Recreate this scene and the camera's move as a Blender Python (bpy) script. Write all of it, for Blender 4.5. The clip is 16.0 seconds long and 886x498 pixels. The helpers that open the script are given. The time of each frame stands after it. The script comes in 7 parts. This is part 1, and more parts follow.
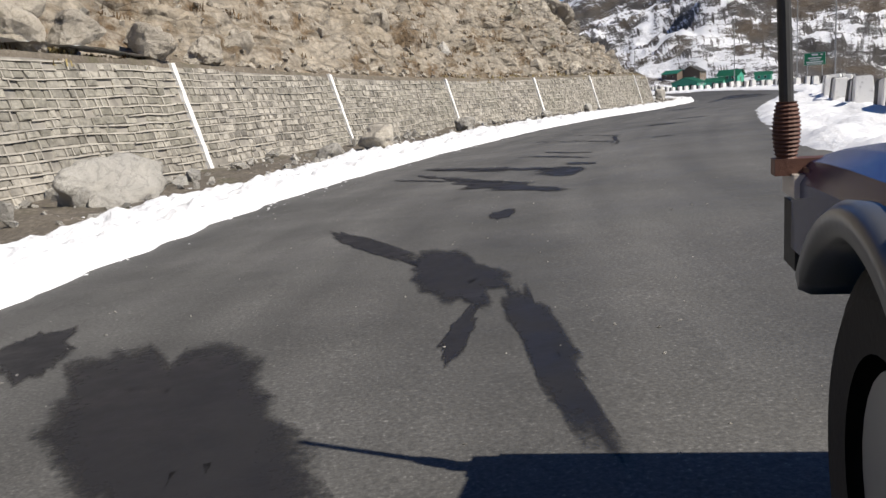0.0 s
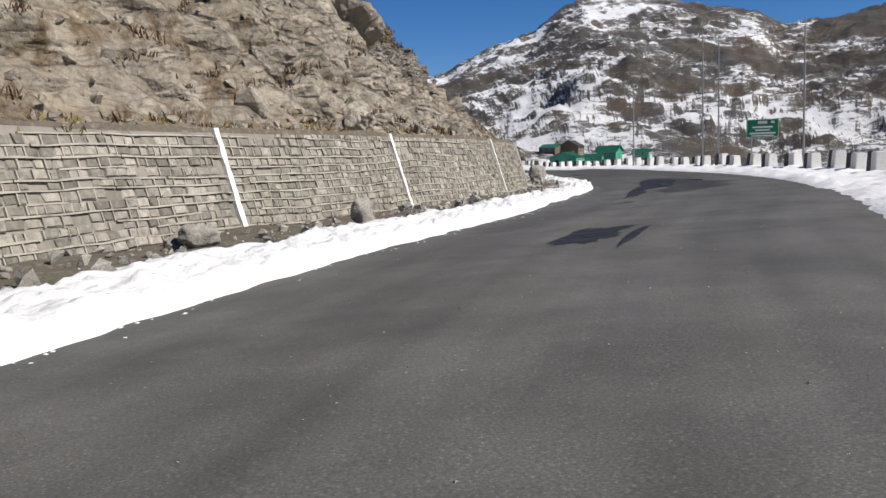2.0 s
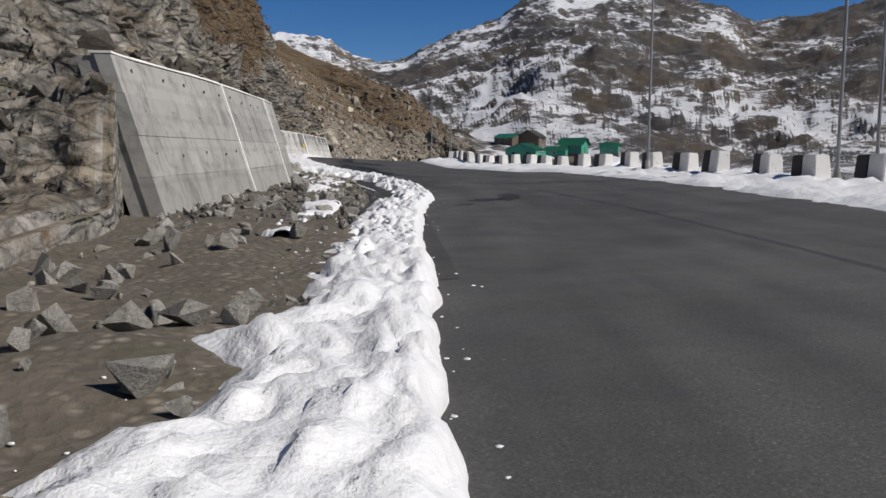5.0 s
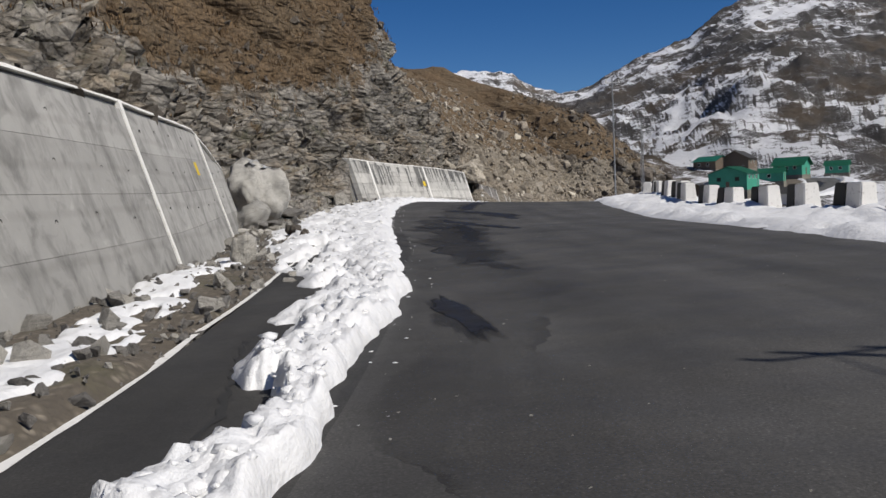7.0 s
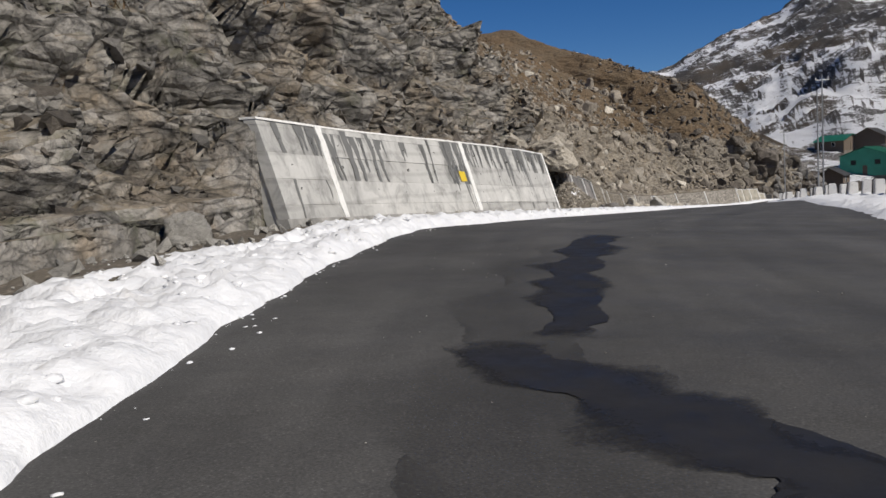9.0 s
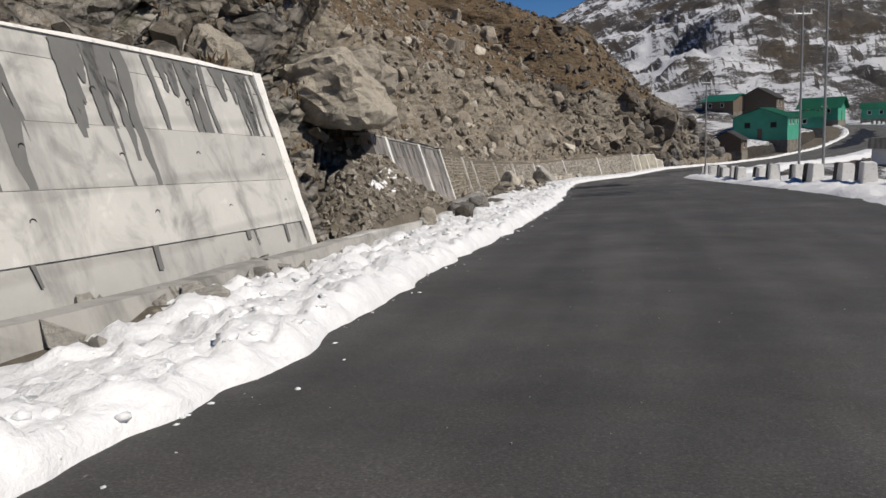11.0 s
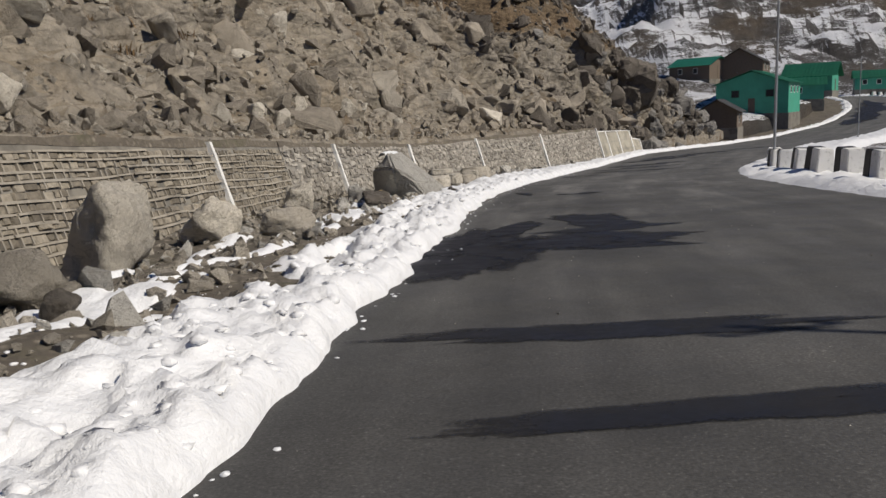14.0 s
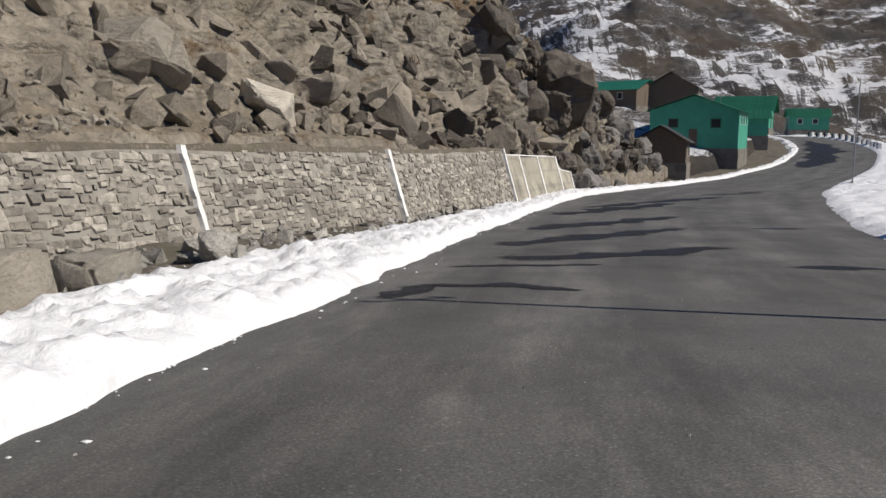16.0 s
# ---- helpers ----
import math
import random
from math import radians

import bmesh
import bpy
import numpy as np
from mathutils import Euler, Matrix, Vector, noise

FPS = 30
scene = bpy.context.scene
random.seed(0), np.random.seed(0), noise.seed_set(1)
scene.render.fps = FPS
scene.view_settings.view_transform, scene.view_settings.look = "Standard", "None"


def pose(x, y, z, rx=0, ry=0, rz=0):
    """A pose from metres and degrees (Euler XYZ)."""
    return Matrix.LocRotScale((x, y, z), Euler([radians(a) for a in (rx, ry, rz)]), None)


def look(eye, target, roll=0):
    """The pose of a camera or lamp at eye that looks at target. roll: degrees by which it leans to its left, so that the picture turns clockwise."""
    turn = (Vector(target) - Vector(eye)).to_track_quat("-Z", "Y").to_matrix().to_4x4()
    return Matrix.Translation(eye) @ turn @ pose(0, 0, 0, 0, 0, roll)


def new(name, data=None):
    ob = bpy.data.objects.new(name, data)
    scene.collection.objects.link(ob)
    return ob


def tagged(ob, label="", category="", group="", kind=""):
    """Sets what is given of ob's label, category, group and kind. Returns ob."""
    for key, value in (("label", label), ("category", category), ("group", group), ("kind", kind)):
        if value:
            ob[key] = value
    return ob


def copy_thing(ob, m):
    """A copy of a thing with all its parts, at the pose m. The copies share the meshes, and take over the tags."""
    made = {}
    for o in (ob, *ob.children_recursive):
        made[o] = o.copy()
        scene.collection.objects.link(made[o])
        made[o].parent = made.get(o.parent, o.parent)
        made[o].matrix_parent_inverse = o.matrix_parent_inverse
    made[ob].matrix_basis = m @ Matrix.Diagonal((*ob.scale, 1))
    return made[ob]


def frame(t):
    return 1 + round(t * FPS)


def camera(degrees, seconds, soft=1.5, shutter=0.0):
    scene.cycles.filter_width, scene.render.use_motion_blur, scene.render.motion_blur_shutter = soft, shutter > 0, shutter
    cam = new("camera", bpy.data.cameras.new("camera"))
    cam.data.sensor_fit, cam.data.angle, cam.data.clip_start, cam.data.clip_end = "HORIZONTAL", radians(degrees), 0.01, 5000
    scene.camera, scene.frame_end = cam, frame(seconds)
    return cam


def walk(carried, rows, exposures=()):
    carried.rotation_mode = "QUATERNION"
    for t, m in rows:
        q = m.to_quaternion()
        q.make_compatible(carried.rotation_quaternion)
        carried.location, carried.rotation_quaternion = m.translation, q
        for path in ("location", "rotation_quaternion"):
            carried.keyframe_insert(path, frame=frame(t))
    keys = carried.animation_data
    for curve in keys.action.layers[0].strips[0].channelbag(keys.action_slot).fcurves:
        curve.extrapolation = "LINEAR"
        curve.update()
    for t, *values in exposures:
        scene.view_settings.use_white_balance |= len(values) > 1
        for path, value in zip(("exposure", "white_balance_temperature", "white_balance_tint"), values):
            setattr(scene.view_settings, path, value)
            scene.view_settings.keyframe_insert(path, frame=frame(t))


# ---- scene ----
cam = camera(56.60, 16.0, soft=1.5)
PATH = [
    (0, -0.000, -0.000, 1.326, 79.763, 3.767, -8.318),
    (0.5, 2.520, 6.732, 1.312, 79.701, 3.482, -9.812),
    (1, 5.275, 13.488, 1.326, 81.386, 2.969, -11.166),
    (1.5, 8.220, 20.136, 1.367, 83.198, 2.240, -13.567),
    (2, 11.192, 26.526, 1.357, 84.010, 1.802, -16.338),
    (2.5, 14.235, 32.469, 1.370, 83.983, 1.257, -18.459),
    (3, 17.411, 38.292, 1.353, 83.542, 1.255, -19.898),
    (3.5, 20.559, 43.991, 1.313, 83.359, 0.595, -20.633),
    (3.7, 21.792, 46.285, 1.270, 83.345, -0.035, -20.573),
    (5.8, 33.054, 73.072, 1.278, 83.358, 0.981, -15.816),
    (6, 34.007, 75.690, 1.279, 83.587, 1.052, -14.101),
    (6.5, 36.527, 82.091, 1.344, 84.404, 1.719, -8.962),
    (7, 38.228, 89.387, 1.388, 85.849, 2.671, -5.995),
    (7.5, 39.569, 96.867, 1.356, 87.008, 4.083, -4.636),
    (8, 40.340, 104.232, 1.336, 87.418, 3.657, -1.330),
    (8.2, 40.622, 107.153, 1.388, 87.162, 3.510, -0.323),
    (10.3, 44.870, 133.968, 2.142, 82.527, 1.845, -5.625),
    (10.5, 45.578, 136.329, 2.031, 82.319, 1.796, -7.050),
    (11, 47.449, 142.199, 1.760, 81.749, 2.022, -9.490),
    (11.5, 49.465, 148.021, 1.474, 81.463, 2.501, -11.516),
    (12, 51.447, 153.786, 1.169, 81.362, 1.778, -12.479),
    (12.5, 53.491, 159.617, 0.890, 80.967, 1.636, -13.056),
    (13, 55.713, 165.445, 0.622, 80.689, 1.678, -13.080),
    (13.5, 57.706, 170.762, 0.290, 80.488, 2.202, -13.156),
    (14, 59.880, 176.597, 0.051, 80.401, 2.150, -13.381),
    (14.5, 62.059, 182.251, -0.188, 80.495, 2.019, -13.608),
    (15, 64.572, 188.356, -0.567, 81.271, 1.209, -15.488),
    (15.5, 67.133, 193.959, -0.914, 81.728, 0.059, -17.551),
    (16, 70.018, 199.903, -1.167, 82.249, -0.809, -19.744),
]
walk(cam, [(t, pose(x, y, z, a, b, c)) for t, x, y, z, a, b, c in PATH],
     [(0.0, 0.5, 6780, 10), (1.5, 0.45, 6760, 10), (2.2, 0.3, 6680, 10), (3.0, 0.2, 6600, 10), (3.7, 0.08, 6600, 10), (5.8, -0.18, 6620, 10), (8.2, -0.1, 6620, 10),
      (10.3, -0.12, 6800, 10), (13.0, -0.14, 6850, 10), (14.3, -0.18, 6900, 10), (15.0, 0.08, 6800, 10), (16.0, 0.05, 6760, 10)])

# ---- light ----
SUN_BEARING, SUN_ELEVATION = 129.0, 44.5
world = bpy.data.worlds.new("sky")
scene.world = world
world.use_nodes = True
wn = world.node_tree.nodes
wl = world.node_tree.links
sky = wn.new("ShaderNodeTexSky")
sky.sky_type = "NISHITA"
sky.sun_disc = False
sky.sun_elevation = radians(SUN_ELEVATION)
sky.sun_rotation = radians(SUN_BEARING)
sky.altitude = 3500
sky.air_density = 1.0
sky.dust_density = 0.0
sky.ozone_density = 3.0
deep = wn.new("ShaderNodeHueSaturation")
deep.inputs["Saturation"].default_value = 1.32
deep.inputs["Value"].default_value = 1.25
deep.inputs["Hue"].default_value = 0.508
wl.new(sky.outputs["Color"], deep.inputs["Color"])
wl.new(deep.outputs["Color"], wn["Background"].inputs["Color"])
wn["Background"].inputs["Strength"].default_value = 0.06
sun_data = bpy.data.lights.new("sun", "SUN")
sun_data.energy = 4.7
sun_data.angle = radians(0.53)
sun_data.color = (1.0, 0.95, 0.87)
sun = new("sun", sun_data)
sb, se = radians(SUN_BEARING), radians(SUN_ELEVATION)
sun_dir = Vector((math.sin(sb) * math.cos(se), math.cos(sb) * math.cos(se), math.sin(se)))
sun.matrix_world = look((60, 60, 80), Vector((60, 60, 80)) - sun_dir)


from mathutils.bvhtree import BVHTree


# ---- numeric noise ----
def _hash(ix, iy, iz, seed):
    ix, iy, iz = np.asarray(ix), np.asarray(iy), np.asarray(iz)
    h = (ix.astype(np.int64) * 374761393 + iy.astype(np.int64) * 668265263 + iz.astype(np.int64) * 1442695041 + seed * 974634777)
    h = ((h ^ (h >> 13)) & 0x7FFFFFFF) * 1274126177
    h = h ^ (h >> 16)
    return (h & 0xFFFFFF) / float(0xFFFFFF)


def vnoise(x, y, z=0.0, seed=0):
    """Smooth value noise, 0 to 1."""
    x, y, z = np.broadcast_arrays(np.asarray(x, float), np.asarray(y, float), np.asarray(z, float))
    ix, iy, iz = np.floor(x), np.floor(y), np.floor(z)
    fx, fy, fz = x - ix, y - iy, z - iz
    fx, fy, fz = fx * fx * (3 - 2 * fx), fy * fy * (3 - 2 * fy), fz * fz * (3 - 2 * fz)
    out = 0.0
    for dx in (0, 1):
        for dy in (0, 1):
            for dz in (0, 1):
                w = (fx if dx else 1 - fx) * (fy if dy else 1 - fy) * (fz if dz else 1 - fz)
                out = out + w * _hash(ix + dx, iy + dy, iz + dz, seed)
    return out


def fbm(x, y, z=0.0, octaves=4, seed=0, gain=0.5):
    out, amp, tot = 0.0, 1.0, 0.0
    x, y, z = np.asarray(x, float), np.asarray(y, float), np.asarray(z, float)
    for o in range(octaves):
        out = out + amp * vnoise(x, y, z, seed + o * 17)
        tot += amp
        amp *= gain
        x, y, z = x * 2.03 + 11.3, y * 2.03 + 5.7, z * 2.03 + 3.1
    return out / tot


def ridged(x, y, octaves=4, seed=0, gain=0.5):
    out, amp, tot = 0.0, 1.0, 0.0
    x, y = np.asarray(x, float), np.asarray(y, float)
    for o in range(octaves):
        out = out + amp * (1 - np.abs(2 * vnoise(x, y, 0.0, seed + o * 13) - 1))
        tot += amp
        amp *= gain
        x, y = x * 2.1 + 7.7, y * 2.1 + 1.3
    return out / tot


def worley(x, y, seed=0):
    """Distance to the nearest and second feature point, and the cell's random value."""
    x, y = np.asarray(x, float), np.asarray(y, float)
    ix, iy = np.floor(x), np.floor(y)
    f1, f2, val = np.full(x.shape, 9.0), np.full(x.shape, 9.0), np.zeros(x.shape)
    zero = np.zeros(x.shape)
    for dx in (-1, 0, 1):
        for dy in (-1, 0, 1):
            cx, cy = ix + dx, iy + dy
            px, py = cx + _hash(cx, cy, zero, seed), cy + _hash(cx, cy, zero + 1, seed)
            d = np.hypot(px - x, py - y)
            near = d < f1
            f2 = np.where(near, f1, np.minimum(f2, d))
            val = np.where(near, _hash(cx, cy, zero + 2, seed), val)
            f1 = np.where(near, d, f1)
    return f1, f2, val


def facets(x, y, seed=0):
    """Broken ground: every cell is a plane of its own height and tilt, -1 to 1."""
    x, y = np.asarray(x, float), np.asarray(y, float)
    ix, iy, zero = np.floor(x), np.floor(y), np.zeros(x.shape)
    best, out = np.full(x.shape, 9.0), np.zeros(x.shape)
    for dx in (-1, 0, 1):
        for dy in (-1, 0, 1):
            cx, cy = ix + dx, iy + dy
            px, py = cx + _hash(cx, cy, zero, seed), cy + _hash(cx, cy, zero + 1, seed)
            d = np.hypot(px - x, py - y)
            plane = (_hash(cx, cy, zero + 2, seed) - 0.5) + ((x - px) * (_hash(cx, cy, zero + 3, seed) - 0.5) + (y - py) * (_hash(cx, cy, zero + 4, seed) - 0.5)) * 2.4
            near = d < best
            out, best = np.where(near, plane, out), np.where(near, d, best)
    return out


def facets3(x, y, z, seed=0, hard=16.0):
    """Broken rock: every cell of space is a plane of its own height and tilt, -1 to 1, met by its neighbours along worn edges."""
    ix, iy, iz = np.floor(x), np.floor(y), np.floor(z)
    total, out = np.zeros(x.shape), np.zeros(x.shape)
    for dx in (-1, 0, 1):
        for dy in (-1, 0, 1):
            for dz in (-1, 0, 1):
                cx, cy, cz = ix + dx, iy + dy, iz + dz
                px, py, pz = cx + _hash(cx, cy, cz, seed), cy + _hash(cx, cy, cz, seed + 1), cz + _hash(cx, cy, cz, seed + 2)
                w = np.exp(-hard * ((px - x) ** 2 + (py - y) ** 2 + (pz - z) ** 2))
                plane = (_hash(cx, cy, cz, seed + 3) - 0.5) + ((x - px) * (_hash(cx, cy, cz, seed + 4) - 0.5) + (y - py) * (_hash(cx, cy, cz, seed + 5) - 0.5)) * 1.8
                out, total = out + w * plane, total + w
    return out / np.maximum(total, 1e-9)


# ---- the road's line: its left edge, as stations along the way and offsets to the left ----
EDGE = [(-12, -60), (-8.5, -30), (-5, -8), (-2.9, 5), (-2.1, 8), (-1.06, 11.8), (1.46, 17.7), (6.2, 27), (9.6, 32.9), (13.9, 39.5),
        (18.6, 45.3), (22.1, 50.3), (25, 54.7), (27.6, 59.3), (30, 65), (32, 71.5), (33.9, 78.3), (35.1, 81.8), (36, 84.9), (37.2, 90.7),
        (38, 95.4), (38.6, 100.6), (39, 108.3), (39.2, 115.5), (39.8, 126), (41, 133.5), (42.2, 138), (43.8, 142), (47.45, 148.87), (49.34, 153.41),
        (53.29, 162.91), (55.67, 168.99), (57.95, 175.16), (59.2, 178.76), (61.36, 185.22), (63.42, 190.18), (65.98, 196.67), (69.38, 203.93), (71.97, 208.52), (81.34, 223.6),
        (92.25, 236.89), (105.38, 249.84), (120.58, 261.92), (135.84, 273.01), (147.19, 282.82), (155.4, 294.42), (159.49, 307.73), (160.37, 323.83)]


def smooth_line(points, n=12):
    p = np.array(points, float)
    q = np.vstack([2 * p[0] - p[1], p, 2 * p[-1] - p[-2]])
    out = []
    for i in range(1, len(q) - 2):
        a, b, c, d = q[i - 1:i + 3]
        for k in range(n):
            t = k / n
            out.append(0.5 * ((2 * b) + (c - a) * t + (2 * a - 5 * b + 4 * c - d) * t * t + (3 * b - a - 3 * c + d) * t ** 3))
    out.append(p[-1])
    return np.array(out)


_line = smooth_line(EDGE)
_len = np.concatenate([[0], np.cumsum(np.linalg.norm(np.diff(_line, axis=0), axis=1))])
ST = np.arange(0, _len[-1], 0.5)
LINE = np.stack([np.interp(ST, _len, _line[:, 0]), np.interp(ST, _len, _line[:, 1])], 1)
_box = np.ones(9) / 9
LINE[4:-4] = np.stack([np.convolve(LINE[:, i], _box, "valid") for i in (0, 1)], 1)
TANGENT = np.gradient(LINE, axis=0)
TANGENT /= np.linalg.norm(TANGENT, axis=1)[:, None]
_box = np.ones(21) / 21
_soft = TANGENT.copy()
_soft[10:-10] = np.stack([np.convolve(TANGENT[:, i], _box, "valid") for i in (0, 1)], 1)
TANGENT = _soft / np.linalg.norm(_soft, axis=1)[:, None]
S_END = float(ST[-1])


def tab(rows):
    ks, vs = zip(*rows)
    return lambda s: np.interp(s, ks, vs)


road_z = tab([(0, 0), (292, 0), (300, 0.0), (308, 0.2), (316, 0.5), (324, 0.6), (340, 0.85), (356, 1.45), (372, 2.65), (380, 3.5), (388, 4.7), (396, 5.6), (404, 6.7), (412, 7.8), (420, 8.4), (437, 9.2)])
road_w = tab([(0, 7.6), (100, 7.4), (130, 6.8), (160, 7.5), (175, 7.7), (183, 8.2), (193, 9.2), (205, 9.9), (215, 9.4), (228, 8.2), (245, 7.8), (262, 7.6), (278, 6.8), (288, 7.2), (296, 8.2), (304, 9.2), (316, 9.9), (336, 10.2), (352, 9.8), (368, 9.5), (384, 8.7), (400, 7.8), (437, 6.6)])
bank = tab([(0, 0.045), (110, 0.045), (140, 0.05), (168, 0.045), (178, 0.01), (188, -0.03), (205, -0.045), (220, -0.015), (240, 0.035), (300, 0.02), (340, 0), (437, 0)])
wall_u = tab([(0, 5.2), (60, 5.0), (97, 4.7), (106, 4.3), (114, 3.75), (122, 3.0), (134, 2.9), (140, 4.0), (148, 4.7), (156, 4.5), (167, 3.7), (176, 3.9),
              (182, 4.3), (192, 5.0), (202, 3.6), (208, 2.9), (216, 2.2), (227, 2.1), (235, 3.0), (244, 3.55), (252, 4.1), (268, 4.7), (283, 4.9),
              (291, 4.0), (299, 2.5), (309, 1.5), (318, 1.1), (330, 1.3), (345, 1.6), (354, 3.0), (372, 3.2), (437, 4)])


def plan(s, u):
    """World x and y of a station and an offset to the left of the road's left edge."""
    s, u = np.broadcast_arrays(np.asarray(s, float), np.asarray(u, float))
    x, y = np.interp(s, ST, LINE[:, 0]), np.interp(s, ST, LINE[:, 1])
    tx, ty = np.interp(s, ST, TANGENT[:, 0]), np.interp(s, ST, TANGENT[:, 1])
    over = s - np.clip(s, ST[0], ST[-1])
    return x + over * tx - u * ty, y + over * ty + u * tx


def road_height(s, u):
    return road_z(s) + bank(s) * np.clip(-np.asarray(u, float), 0, 9)


def spot(s, u, z=None):
    x, y = plan(s, u)
    return Vector((float(x), float(y), float(road_height(s, u) if z is None else z)))


def heading(s):
    """The turn about z of a thing whose y axis looks along the road."""
    tx, ty = np.interp(s, ST, TANGENT[:, 0]), np.interp(s, ST, TANGENT[:, 1])
    return math.degrees(math.atan2(-tx, ty))


# the road climbs to a low crest and then falls; everything on it follows
crest = tab([(-400, 0), (-42, 0), (-30, 0.3), (-20, 0.62), (-13, 0.80), (-6, 0.52), (0, 0.24), (60, -2.57), (250, -11.4), (400, -11.4)])


def settled(x, y):
    return crest((np.asarray(x, float) - 43.0) * 0.353 + (np.asarray(y, float) - 148.0) * 0.936)


# ---- making objects ----
def mesh_from(name, verts, faces, material=None, smooth=False):
    me = bpy.data.meshes.new(name)
    me.from_pydata([tuple(map(float, v)) for v in verts], [], [tuple(int(i) for i in f) for f in faces])
    me.update()
    if material:
        me.materials.append(material)
    if smooth:
        me.polygons.foreach_set("use_smooth", [True] * len(me.polygons))
    return me


def attach(ob, parent):
    ob.parent = parent
    ob.matrix_parent_inverse = Matrix.Identity(4)
    return ob


def part(name, bm, material, parent, label="", smooth=False):
    me = bpy.data.meshes.new(name)
    bm.to_mesh(me)
    bm.free()
    me.materials.append(material)
    if smooth:
        me.polygons.foreach_set("use_smooth", [True] * len(me.polygons))
    ob = new(name, me)
    if parent:
        attach(ob, parent)
    if label:
        tagged(ob, label)
    return ob


def sheet(name, s_vals, u_vals, z_fn, material, smooth=True, jitter=None):
    """A surface over stations and offsets; u_vals may be a function of the station. Its UV map holds station and offset in metres."""
    s_vals = np.asarray(s_vals, float)
    uu = np.array([u_vals(s) for s in s_vals]) if callable(u_vals) else np.tile(np.asarray(u_vals, float), (len(s_vals), 1))
    ss = np.repeat(s_vals[:, None], uu.shape[1], 1)
    x, y = plan(ss, uu)
    z = z_fn(ss, uu, x, y)
    if jitter is not None:
        dx, dy = jitter(ss, uu, x, y)
        x, y = x + dx, y + dy
    return grid_object(name, x, y, z, material, smooth, (ss, uu))


def grid_object(name, x, y, z, material, smooth=True, uv=None):
    n, m = x.shape
    verts = np.stack([x, y, z], -1).reshape(-1, 3)
    idx = np.arange(n * m).reshape(n, m)
    quads = np.stack([idx[:-1, :-1], idx[:-1, 1:], idx[1:, 1:], idx[1:, :-1]], -1).reshape(-1, 4)
    a, b, c = verts[quads[len(quads) // 2][:3]]
    if np.cross(b - a, c - b)[2] < 0:
        quads = quads[:, ::-1]
    me = bpy.data.meshes.new(name)
    me.vertices.add(len(verts))
    me.vertices.foreach_set("co", verts.ravel())
    me.loops.add(quads.size)
    me.loops.foreach_set("vertex_index", quads.ravel().astype(np.int32))
    me.polygons.add(len(quads))
    me.polygons.foreach_set("loop_start", np.arange(0, quads.size, 4, dtype=np.int32))
    me.polygons.foreach_set("loop_total", np.full(len(quads), 4, dtype=np.int32))
    me.update(calc_edges=True)
    me.validate()
    if uv is not None:
        layer = me.uv_layers.new(name="lane")
        flat = np.stack([uv[0].ravel(), uv[1].ravel()], -1)[quads.ravel()]
        layer.data.foreach_set("uv", flat.ravel())
    if smooth:
        me.polygons.foreach_set("use_smooth", [True] * len(me.polygons))
    me.materials.append(material)
    return new(name, me)


